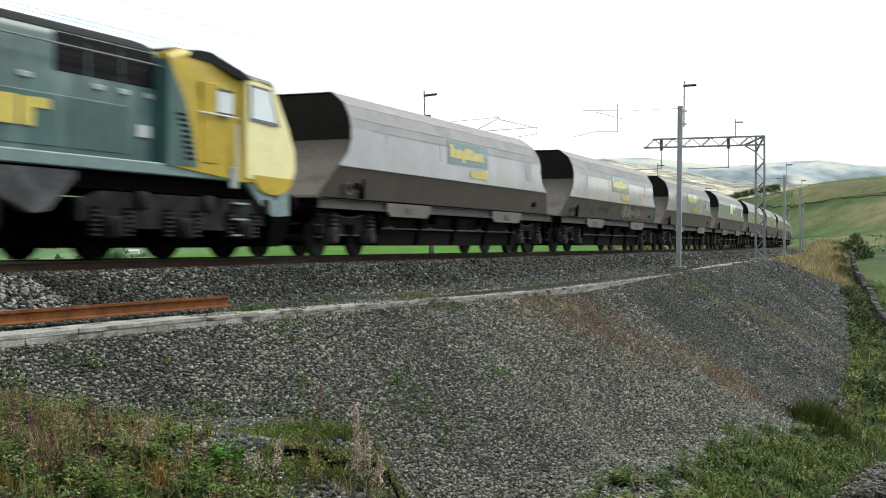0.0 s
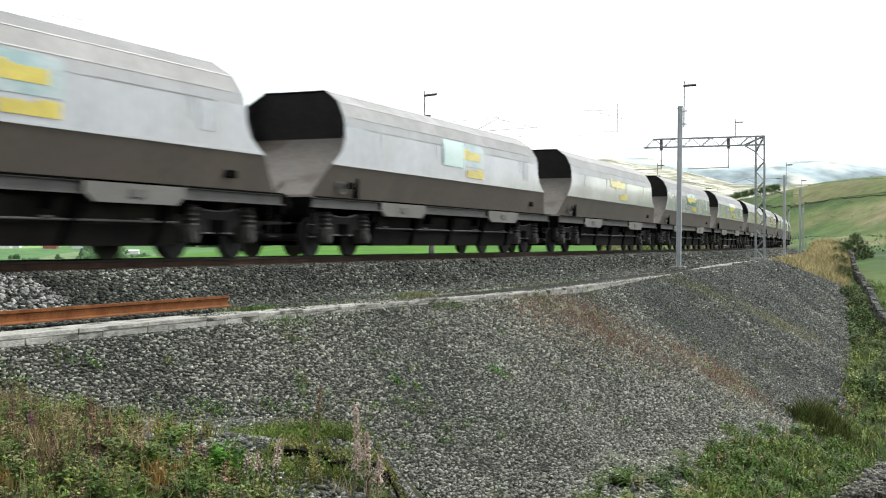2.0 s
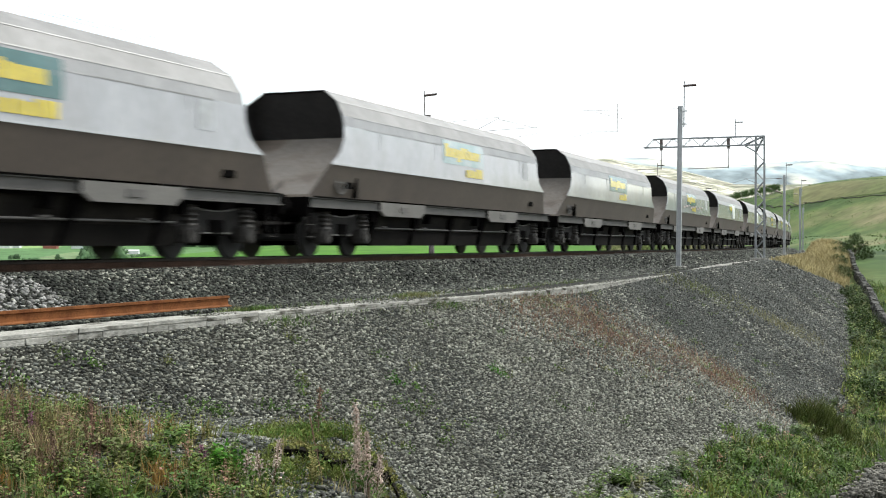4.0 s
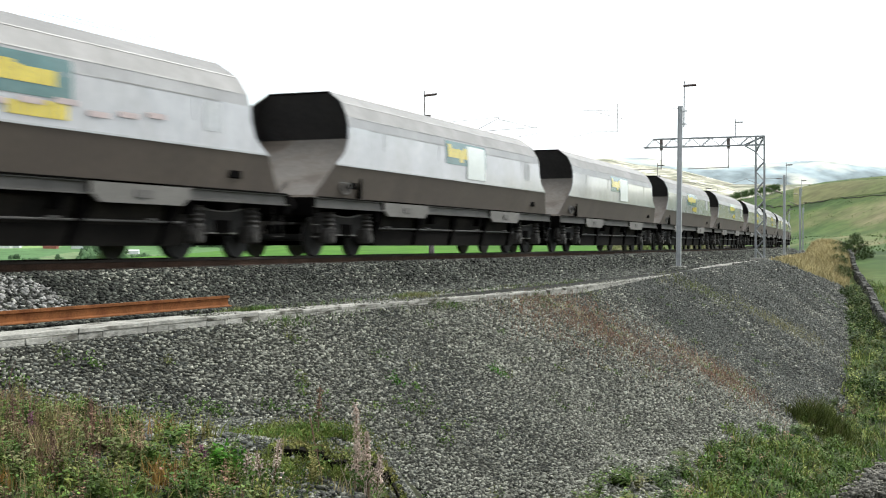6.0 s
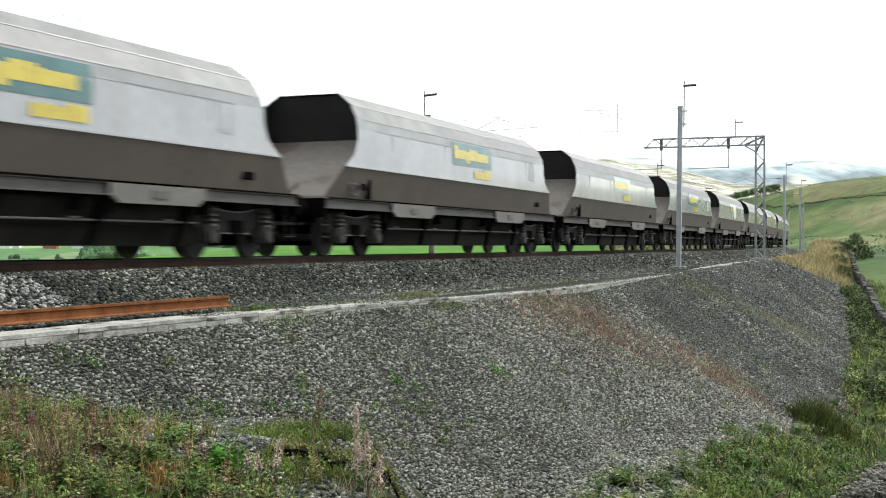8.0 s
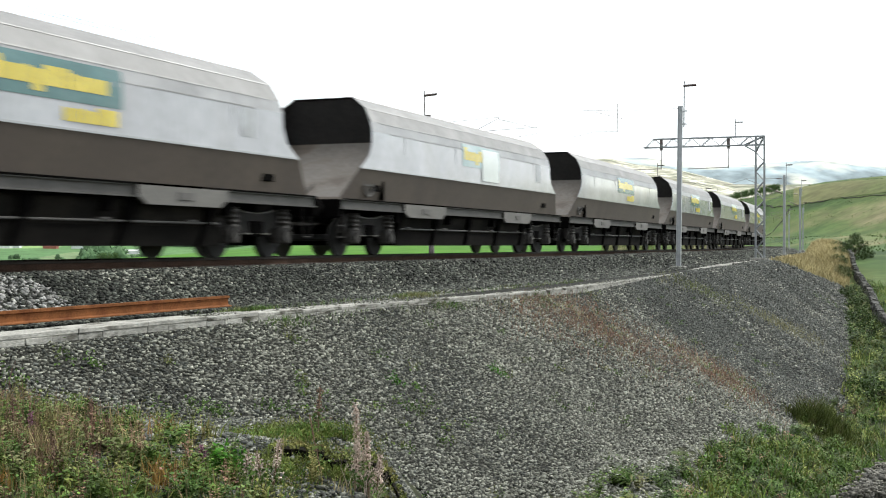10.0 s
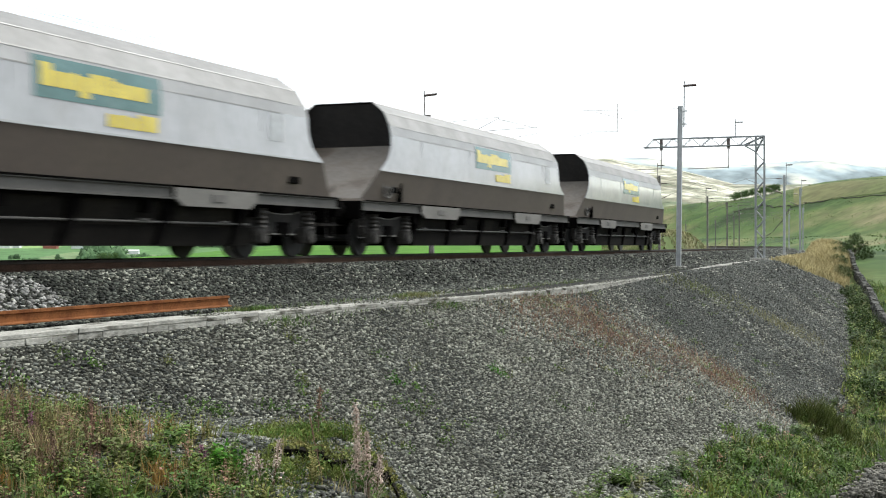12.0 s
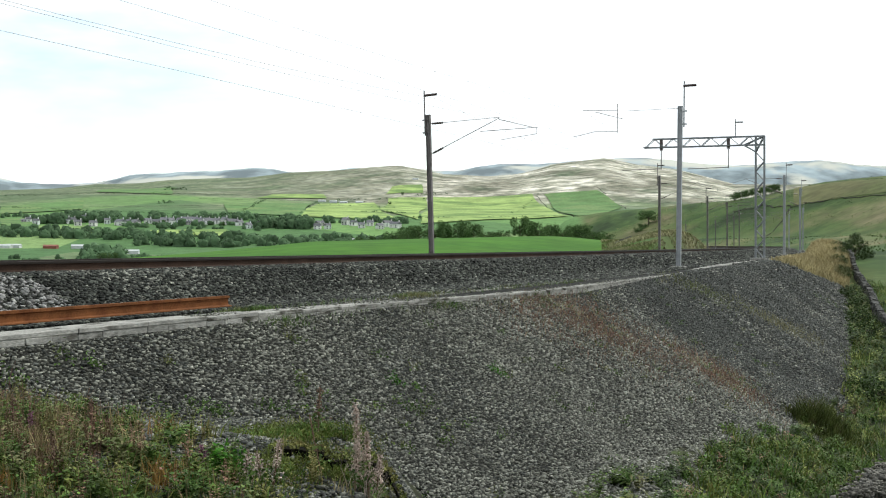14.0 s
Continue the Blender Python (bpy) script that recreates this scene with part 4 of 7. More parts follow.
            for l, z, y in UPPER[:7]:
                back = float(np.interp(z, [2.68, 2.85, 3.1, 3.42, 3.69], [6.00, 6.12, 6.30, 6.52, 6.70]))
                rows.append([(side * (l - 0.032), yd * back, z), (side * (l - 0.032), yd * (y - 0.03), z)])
            sheet(shade_sheet, rows, (-side * 0.006, 0, 0))
            part("inner_lining", shade_sheet, M_CANOPY, wagon, "rusty inside of the end, its shade put into the colour")
        end = part("end_sheet", bm, M_END, wagon, "dusty pale end sheet")
        bm = bmesh.new()
        for x in (-0.16, 0.16):
            tube(bm, (x, yd * 8.16, 1.3), (x, yd * 6.9, 1.93), 0.02, 6)
        part("grab_rail", bm, M_SILL, end)
        bm = bmesh.new()
        tube(bm, (-0.8, yd * 6.72, 3.695), (0.8, yd * 6.72, 3.695), 0.024, 8)
        part("end_bar", bm, M_UNDER, wagon)
        bm = solid_box(-1.32, 1.32, yd * 8.42 - 0.07, yd * 8.42 + 0.07, 0.86, 1.26, bevel=0.015)
        part("headstock", bm, M_UNDER, wagon)
        bm = solid_box(-0.42, 0.42, yd * 8.1 - 0.3, yd * 8.1 + 0.3, 1.22, 1.36, bevel=0.03)
        part("end_platform", bm, M_UNDER, wagon)
        bm = solid_box(-0.13, 0.13, yd * 8.7 - 0.29, yd * 8.7 + 0.27, 0.78, 1.0, bevel=0.04)
        tube(bm, (0.35, yd * 8.45, 0.9), (0.33, yd * 8.85, 0.55), 0.025, 6)
        tube(bm, (-0.35, yd * 8.45, 0.9), (-0.33, yd * 8.85, 0.55), 0.025, 6)
        part("coupler", bm, M_UNDER, wagon)
        build_bogie(wagon, yd * 6.45)
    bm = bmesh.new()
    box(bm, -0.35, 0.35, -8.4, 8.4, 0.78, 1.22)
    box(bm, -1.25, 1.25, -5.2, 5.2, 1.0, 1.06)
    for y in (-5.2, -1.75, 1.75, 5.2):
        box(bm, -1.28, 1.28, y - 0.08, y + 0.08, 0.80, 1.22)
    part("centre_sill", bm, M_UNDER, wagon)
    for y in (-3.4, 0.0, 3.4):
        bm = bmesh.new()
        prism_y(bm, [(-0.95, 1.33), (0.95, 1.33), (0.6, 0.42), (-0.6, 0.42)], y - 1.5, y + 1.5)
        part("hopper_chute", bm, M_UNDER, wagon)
    return wagon


def decal(name, wagon, y0, y1, z0, z1, material, label, low=False, out=0.012):
    """A painted plate on the near side, following the side's lean."""
    prof = sorted([(p[1], p[0]) for p in UPPER])
    bm = bmesh.new()
    n = 5
    rows = []
    for k in range(n):
        z = z0 + (z1 - z0) * k / (n - 1)
        lat = float(np.interp(z, [p[0] for p in prof], [p[1] for p in prof])) + out
        if low:
            lat = float(np.interp(z, [1.30, 1.55, 1.80, 2.0], [1.215, 1.28, 1.345, 1.40])) + out
        rows.append([(lat, y0, z), (lat, y1, z)])
    sheet(bm, rows, (-0.006, 0, 0))
    return part(name, bm, material, wagon, label)


# ------------------------------------------------------------ locomotive
def build_loco():
    loco = empty("diesel_locomotive", "dark green diesel freight locomotive with a yellow cab", "locomotive")
    HALF = 10.85                      # over buffers
    hood = [(-1.08, 1.62), (-1.08, 3.42), (-1.02, 3.56), (-0.86, 3.66), (-0.5, 3.72), (0.5, 3.72), (0.86, 3.66), (1.02, 3.56), (1.08, 3.42), (1.08, 1.62)]
    bm = bmesh.new()
    prism_y(bm, hood, -7.0, 6.2)
    part("hood", bm, M_LOCO_GREEN, loco, "dark green engine hood")
    bm = bmesh.new()
    prism_y(bm, [(-1.035, 3.555), (-0.9, 3.68), (-0.6, 3.79), (0.6, 3.79), (0.9, 3.68), (1.035, 3.555)], -6.9, 6.1)
    part("roof", bm, M_LOCO_DARK, loco, "dark roof panels")
    for side in (-1, 1):
        # recessed grilles with slats
        for y0, y1 in ((3.55, 4.32), (4.36, 5.16), (5.20, 6.05), (-5.5, -2.4)):
            bm = solid_box(side * 1.085 - 0.03, side * 1.085 + 0.005, y0, y1, 2.92, 3.52, bevel=0.01)
            grille = part("grille", bm, M_LOCO_DARK, loco, "dark radiator grille")
            for z in np.arange(3.04, 3.4, 0.12):
                part("slat", solid_box(side * 1.08 - 0.005, side * 1.08 + 0.014, y0 + 0.05, y1 - 0.05, z, z + 0.02), M_LOCO_DARK, grille)
        for y in (2.9, 4.57, 5.22, 5.86):
            bm = solid_box(side * 1.085 - 0.02, side * 1.085 + 0.02, y - 0.13, y + 0.13, 2.73, 2.82, bevel=0.01)
            part("vent", bm, M_LOCO_GREY, loco, "pale grey vent")
        for y in (-5.9, -4.4, -2.9, -1.4, 0.1, 1.6, 3.1, 4.6):
            part("hood_door", solid_box(side * 1.085 - 0.02, side * 1.085 + 0.008, y - 0.7, y + 0.7, 1.75, 2.55, bevel=0.01), M_LOCO_GREEN, loco)
        bm = solid_box(side * 1.1 - 0.02, side * 1.1 + 0.015, 5.55, 5.92, 2.06, 2.27, bevel=0.008)
        part("notice_plate", bm, M_WHITE, loco, "pale notice plate")
        bm = bmesh.new()
        for y0, y1, z0, z1 in ((-1.2, -0.8, 2.02, 2.6), (-0.74, -0.4, 2.02, 2.45), (-0.34, 0.12, 2.02, 2.47), (0.18, 0.36, 2.02, 2.55), (0.42, 0.9, 2.02, 2.45), (0.98, 1.48, 2.02, 2.46), (1.56, 2.06, 2.02, 2.45), (2.14, 2.72, 2.02, 2.46), (2.80, 3.06, 2.02, 2.45), (3.06, 3.42, 2.30, 2.46)):
            box(bm, side * 1.10 - 0.01, side * 1.10 + 0.012, y0, y1, z0, z1)
        part("yellow_bars", bm, M_YELLOW, loco, "yellow painted bars on the hood")
        # walkway solebar, handrail
        bm = solid_box(side * 1.28 - 0.25, side * 1.28, -9.2, 8.6, 1.44, 1.65, bevel=0.02)
        part("solebar", bm, M_LOCO_SILL, loco, "grey-green solebar")
        bm = bmesh.new()
        tube(bm, (side * 1.2, -6.5, 3.31), (side * 1.2, 6.3, 3.31), 0.016, 6)
        for y in np.arange(-6.4, 6.0, 1.55):
            tube(bm, (side * 1.2, y, 3.31), (side * 1.0, y, 3.33), 0.012, 6)
        part("handrail", bm, M_STEEL_MID, loco, "thin grey handrail")
        bm = solid_box(side * 0.95 - 0.28, side * 0.95 + 0.28, -2.3, 2.3, 0.45, 1.3, bevel=0.12)
        part("fuel_tank", bm, M_LOCO_BOGIE, loco, "grey fuel tank")
        bm = bmesh.new()
        prism_x(bm, [(1.6, 1.4), (3.85, 1.4), (3.85, 1.3), (3.2, 0.76), (2.9, 0.72), (1.6, 1.15)], side * 1.15 - 0.1, side * 1.15 + 0.1)
        part("equipment_box", bm, M_LOCO_BOX, loco, "dusty grey equipment box")
    for yd in (-1, 1):
        # cab: wide body with sloping nose
        def P(y):
            return yd * y
        bm = bmesh.new()
        prof = [(6.2, 1.62), (6.2, 3.56), (6.6, 3.70), (7.4, 3.70), (8.5, 3.48), (9.8, 3.44), (10.05, 3.28), (10.58, 2.62), (10.86, 2.2), (10.90, 1.75), (10.70, 1.44), (8.6, 1.44)]
        prism_x(bm, [(P(y), z) for y, z in prof], -1.31, 1.31)
        es = [e for e in bm.edges if abs(e.verts[0].co.x - e.verts[1].co.x) < 0.01 and e.verts[0].co.z > 1.9 or (e.verts[0].co.z > 1.3 and abs(e.verts[0].co.y) > 9.6)]
        bmesh.ops.bevel(bm, geom=[e for e in es if e.is_valid], offset=0.14, segments=4, affect="EDGES", profile=0.5)
        for v in bm.verts:
            f = min(max((abs(v.co.y) - 8.5) / 2.2, 0), 1)
            v.co.x *= 1 - 0.17 * f
        cab = part("cab", bm, M_LOCO_YELLOW, loco, "yellow driving cab")
        bm = bmesh.new()
        prism_x(bm, [(P(6.3), 3.64), (P(6.6), 3.725), (P(7.4), 3.725), (P(8.5), 3.51), (P(9.75), 3.465), (P(9.6), 3.41), (P(6.4), 3.58)], -1.1, 1.1)
        part("cab_roof", bm, M_LOCO_DARK, cab, "dark cab roof")
        bm = bmesh.new()
        prism_x(bm, [(P(6.7), 3.56), (P(6.9), 3.71), (P(7.4), 3.735), (P(8.5), 3.515), (P(8.8), 3.40), (P(8.45), 3.36), (P(7.4), 3.545)], -1.328, 1.328)
        part("roof_edge", bm, M_LOCO_DARK, cab, "black curved roof edge")
        bm = bmesh.new()
        prism_x(bm, [(P(8.45), 3.55), (P(9.80), 3.49), (P(10.0), 3.32), (P(9.9), 3.30), (P(9.72), 3.44), (P(8.45), 3.47)], -1.16, 1.16)
        part("roof_front", bm, M_LOCO_GREY, cab, "pale grey front roof panel")
        bm = bmesh.new()
        nose = [(8.62, 1.52), (8.62, 3.40), (9.78, 3.37), (10.0, 3.22), (10.54, 2.6), (10.80, 2.2), (10.84, 1.78), (10.65, 1.52)]
        prism_x(bm, [(P(y), z) for y, z in nose], -1.325, 1.325)
        for v in bm.verts:
            v.co.x *= 1 - 0.17 * min(max((abs(v.co.y) - 8.5) / 2.2, 0), 1)
        chin = bmesh.new()
        prism_x(chin, [(P(9.80 + 0.91 * math.cos(a)), 1.60 + 0.36 * math.sin(a)) for a in [math.pi + math.pi * k / 12 for k in range(13)]], -1.33, 1.33)
        for v in chin.verts:
            v.co.x *= 1 - 0.17 * min(max((abs(v.co.y) - 8.5) / 2.2, 0), 1)
        part("chin_panel", chin, M_LOCO_YELLOW, cab, "yellow rounded chin")
        part("nose_panel", bm, M_LOCO_LIT_NOSE, cab, "yellow nose with sunlight put into its pale colour")
        for side in (-1, 1):
            bm = solid_box(side * 1.305 - 0.02, side * 1.305 + 0.012, min(P(7.55), P(8.2)), max(P(7.55), P(8.2)), 2.62, 3.12, bevel=0.015)
            win = part("cab_window", bm, M_WINDARK, cab, "dark-framed cab side window")
            bm = solid_box(side * 1.32 - 0.01, side * 1.32 + 0.006, min(P(7.62), P(8.13)), max(P(7.62), P(8.13)), 2.68, 3.06)
            part("pane", bm, M_GLASS, win)
            bm = prism_x(bmesh.new(), [(P(6.1), 1.63), (P(7.0), 1.63), (P(6.86), 2.2), (P(6.62), 2.75), (P(6.3), 3.2), (P(6.12), 3.45)], side * 1.0, side * 1.322)
            part("hood_corner", bm, M_LOCO_GREEN, cab, "dark green hood corner")
            for k in range(9):
                z = 1.74 + k * 0.095
                shift = 0.03 * k + 0.01 * max(k - 5, 0)
                part("louvre", solid_box(side * 1.315 - 0.02, side * 1.315 + 0.012, min(P(6.62 - shift), P(6.92 - shift)), max(P(6.62 - shift), P(6.92 - shift)), z, z + 0.05), M_LOCO_DARK, cab, "black louvre")
            bm = solid_box(side * 1.31 - 0.02, side * 1.31 + 0.012, min(P(7.12), P(7.62)), max(P(7.12), P(7.62)), 1.72, 3.2, bevel=0.02)
            part("cab_door", bm, M_LOCO_YELLOW, cab)
            bm = solid_box(side * 1.30 - 0.02, side * 1.30 + 0.04, min(P(8.05), P(8.3)), max(P(8.05), P(8.3)), 1.3, 1.7, bevel=0.02)
            part("cab_step_box", bm, M_LOCO_GREY, cab, "pale grey step box")
            bm = bmesh.new()
            tube(bm, (side * 1.36, P(7.0), 2.62), (side * 1.36, P(8.25), 2.62), 0.018, 6)
            tube(bm, (side * 1.36, P(8.2), 1.7), (side * 1.36, P(8.2), 2.5), 0.03, 6)
            part("cab_handrail", bm, M_WHITE, cab, "white handrail")
            bm = solid_box(side * 0.58 - 0.47, side * 0.58 + 0.47, -0.02, 0.02, -0.33, 0.33, bevel=0.01)
            glass = part("windscreen", bm, M_GLASS, cab, "windscreen with the pale sky put into its colour")
            glass.matrix_basis = Matrix.Translation((0, P(10.29), 2.95)) @ Matrix.Rotation(yd * math.atan2(0.45, 0.66), 4, "X")
            bm = bmesh.new()
            wide = [1.31 * (1 - 0.17 * max((y - 8.5) / 2.2, 0)) for y in (8.75, 9.75)]
            sheet(bm, [[(side * (wide[0] + 0.03), P(8.72), 2.62), (side * (wide[1] + 0.03), P(10.0), 2.62)], [(side * (wide[0] + 0.03), P(8.72), 3.32), (side * (wide[1] + 0.03), P(9.66), 3.32)]], (-side * 0.03, 0, 0))
            quarter = part("quarter_window", bm, M_WINDARK, cab, "dark-framed quarter window")
            bm = bmesh.new()
            sheet(bm, [[(side * (wide[0] + 0.037), P(8.8), 2.68), (side * (wide[1] + 0.037), P(9.88), 2.68)], [(side * (wide[0] + 0.037), P(8.8), 3.27), (side * (wide[1] + 0.037), P(9.6), 3.27)]], (-side * 0.03, 0, 0))
            part("pane", bm, M_GLASS, quarter)
            bm = solid_tube((side * 0.87, P(10.3), 1.06), (side * 0.87, P(10.6), 1.06), 0.12, 12)
            tube(bm, (side * 0.87, P(10.72), 1.06), (side * 0.87, P(10.83), 1.06), 0.25, 18)
            tube(bm, (side * 0.87, P(10.4), 1.06), (side * 0.87, P(10.74), 1.06), 0.09, 12)
            part("buffer", bm, M_UNDER, loco)
            bm = bmesh.new()
            for z in (0.42, 0.72, 1.02):
                box(bm, side * 1.2 - 0.1, side * 1.2 + 0.06, min(P(8.3), P(8.75)), max(P(8.3), P(8.75)), z, z + 0.03)
            part("cab_steps", bm, M_LOCO_GREY, loco, "pale step treads")
            bm = solid_tube((side * 0.7, P(10.7), 1.86), (side * 0.7, P(10.92), 1.86), 0.13, 14)
            part("headlight", bm, M_GLASS, cab, "round glass headlight")
        bm = bmesh.new()
        prism_x(bm, [(P(8.7), 1.44), (P(10.5), 1.44), (P(10.6), 1.3), (P(10.6), 0.85), (P(9.9), 0.8), (P(9.35), 1.0)], -1.29, 1.29)
        for v in bm.verts:
            v.co.x *= 1 - 0.17 * min(max((abs(v.co.y) - 8.5) / 2.2, 0), 1)
        part("buffer_beam", bm, M_LOCO_SILL, loco, "grey-green buffer beam")
        bm = bmesh.new()
        prism_x(bm, [(P(9.7), 0.82), (P(10.5), 0.82), (P(10.1), 0.22), (P(9.6), 0.22)], -1.2, 1.2)
        part("snow_plough", bm, M_UNDER, loco, "black obstacle deflector")
        # three-axle bogie
        bogie = new("bogie")
        bogie.parent = loco
        bogie.location = (0, P(6.75), 0)
        for side in (-1, 1):
            bm = bmesh.new()
            prism_x(bm, [(-2.75, 0.62), (-2.75, 0.95), (-2.2, 1.12), (2.2, 1.12), (2.75, 0.95), (2.75, 0.62), (2.2, 0.7), (1.5, 0.52), (-1.5, 0.52), (-2.2, 0.7)], side * 1.08 - 0.07, side * 1.08 + 0.07)
            part("side_frame", bm, M_LOCO_BOGIE, bogie)
            for ax in (-1.95, 0.0, 1.95):
                bm = solid_box(side * 1.12 - 0.14, side * 1.12 + 0.14, ax - 0.24, ax + 0.24, 0.36, 0.72, bevel=0.04)
                tube(bm, (side * 1.2, ax, 0.53), (side * 1.32, ax, 0.53), 0.14, 12)
                part("axle_box", bm, M_LOCO_BOGIE, bogie)
                for yy in (-0.42, 0.42):
                    part("spring", turned(bmesh.new(), (side * 1.12, ax + yy, 0.4), (side * 1.12, ax + yy, 0.86), [(k / 12, 0.09 if k % 2 else 0.12) for k in range(13)], 10), M_LOCO_BOGIE, bogie)
                bm = solid_tube((side * 0.68, ax, 0.53), (side * 0.80, ax, 0.53), 0.53, 32)
                part("wheel", bm, M_UNDER, bogie)
                bm = solid_box(side * 1.1 - 0.1, side * 1.1 + 0.12, ax + 0.65, ax + 0.95, 0.85, 1.15, bevel=0.04)
                part("brake_cylinder", bm, M_LOCO_BOGIE, bogie)
        bm = bmesh.new()
        box(bm, -0.9, 0.9, -2.5, 2.5, 0.7, 1.0)
        # Lower box is added: it darkens the gap between the wheels.
        box(bm, -0.62, 0.62, -2.7, 2.7, 0.2, 0.7)
        for ax in (-1.95, 0.0, 1.95):
            tube(bm, (-1.0, ax, 0.53), (1.0, ax, 0.53), 0.1, 10)
        part("bogie_frame", bm, M_UNDER, bogie)
    bm = solid_box(-1.15, 1.15, -10.0, 10.0, 1.15, 1.46)
    part("underframe", bm, M_UNDER, loco)
    return loco


# ------------------------------------------------------------ the train
PITCH, N_WAGONS = 17.98, 20
S_FIRST = 6.0904 + 6.62          # middle of the first wagon at the start


def run(t):
    """Metres that the train has gone at t seconds."""
    return 27.1884 * t - 0.03235 * t * t - 0.05 * max(t - 11.0, 0.0) ** 2


wagons = [build_wagon()]
for i in range(1, N_WAGONS):
    wagons.append(copy_thing(wagons[0], line_pose(S_FIRST + i * PITCH)))
wagons[0].matrix_basis = line_pose(S_FIRST)
loco = build_loco()


STROKES = ((2.60, 2.95, 0.24), (2.60, 2.84, 0.18), (2.60, 2.84, 0.22), (2.60, 2.86, 0.13), (2.50, 2.83, 0.24), (2.60, 2.90, 0.22), (2.60, 2.90, 0.18), (2.60, 2.90, 0.12), (2.60, 2.85, 0.13), (2.60, 2.83, 0.24), (2.60, 2.83, 0.23), (2.60, 2.83, 0.2))


def livery():
    """Each wagon's painted panel: T teal, P pale teal, Y yellow bars alone; W, R, Q patched with white."""
    for i, w in enumerate(wagons):
        style = "TTPWYTPTTRRTTPTQTTTT"[i]
        if style in "TPWRQ":
            decal("livery_panel", w, -1.22, 1.85, 2.42, 3.04, M_TEAL if style in "TR" else M_TEAL_PALE, "teal livery panel" if style == "T" else "painted teal livery panel")
        y = -1.08
        for lo, hi, wide in STROKES:
            decal("livery_bar", w, y, y + wide, lo, hi, M_YELLOW, "yellow livery bar", out=0.02)
            y += wide + 0.022
        y = 0.45
        for lo, hi, wide in STROKES[1:8]:
            decal("livery_bar", w, y, y + wide * 0.9, 2.12, 2.12 + (hi - 2.6) * 0.85, M_YELLOW, "small yellow livery bar", out=0.02)
            y += wide * 0.9 + 0.022
        if i % 3 != 1:
            decal("faded_patch", w, 5.38, 5.9, 2.3, 2.84, M_FADED, "dull grey worn patch", out=0.01)
        if style in "W":
            decal("white_patch", w, -1.28, 0.22, 2.36, 3.05, M_PATCH, "pale green-white painted-out patch", out=0.028)
        if style in "RQ":
            decal("white_patch", w, 0.32, 1.72, 2.08, 2.98, M_WHITE, "white painted-out patch", out=0.028)
    # sprayed marks, as plain strokes
    w = wagons[1]
    local = random.Random(5)
    for k in range(26):
        y = -6.8 + k * 0.36
        decal("spray_mark", w, y, y + local.uniform(0.3, 0.7), local.uniform(1.36, 1.6), local.uniform(1.7, 1.97), M_GRAFFITI_DULL if k % 3 else M_GRAFFITI_OLIVE, "dark muddy spray-paint wash", True, 0.006)
    for k in range(11):
        y = 1.0 + k * 0.33
        decal("spray_mark", w, y, y + local.uniform(0.16, 0.3), local.uniform(1.4, 1.55), local.uniform(1.72, 1.95), M_GRAFFITI_PALE, "pale spray-paint stroke", True, 0.012)
    for k in range(14):
        y = 4.3 + k * 0.2
        red = k < 7
        lo = local.uniform(1.36, 1.5)
        decal("spray_mark", w, y, y + local.uniform(0.25, 0.5), lo, local.uniform(1.75, 1.97), M_GRAFFITI if red else M_GRAFFITI_BLUE, "red and blue spray-paint stroke", True, 0.008 + 0.001 * (k % 5))
        decal("spray_mark", w, y - 0.1, y + local.uniform(0.2, 0.4), 2.04, local.uniform(2.15, 2.5), M_GRAFFITI_WASH if red else M_GRAFFITI_BLUEWASH, "washed-out spray-paint stroke", False, 0.008 + 0.001 * (k % 5))
    w = wagons[8]
    for k in range(9):
        y = -2.3 + k * 0.75
        decal("spray_mark", w, y, y + 0.5, 2.24 + 0.06 * (k % 3), 2.33 + 0.06 * (k % 3), M_GRAFFITI_WASH, "washed-out red spray-paint stroke", False, 0.03)


M_GRAFFITI_DULL = mat("muddy_spray_wash", (0.085, 0.068, 0.05), 0.7, 0.0, 0.35, 2.0, 12, 0.02)
M_GRAFFITI_OLIVE = mat("olive_spray_wash", (0.10, 0.10, 0.06), 0.7, 0.0, 0.35, 2.0, 12, 0.02)
M_GRAFFITI_WASH = mat("washed_red_spray", (0.52, 0.42, 0.41), 0.5, 0.0, 0.15, 3.0, 15, 0.02)
M_GRAFFITI_BLUEWASH = mat("washed_blue_spray", (0.43, 0.48, 0.53), 0.5, 0.0, 0.15, 3.0, 15, 0.02)
livery()


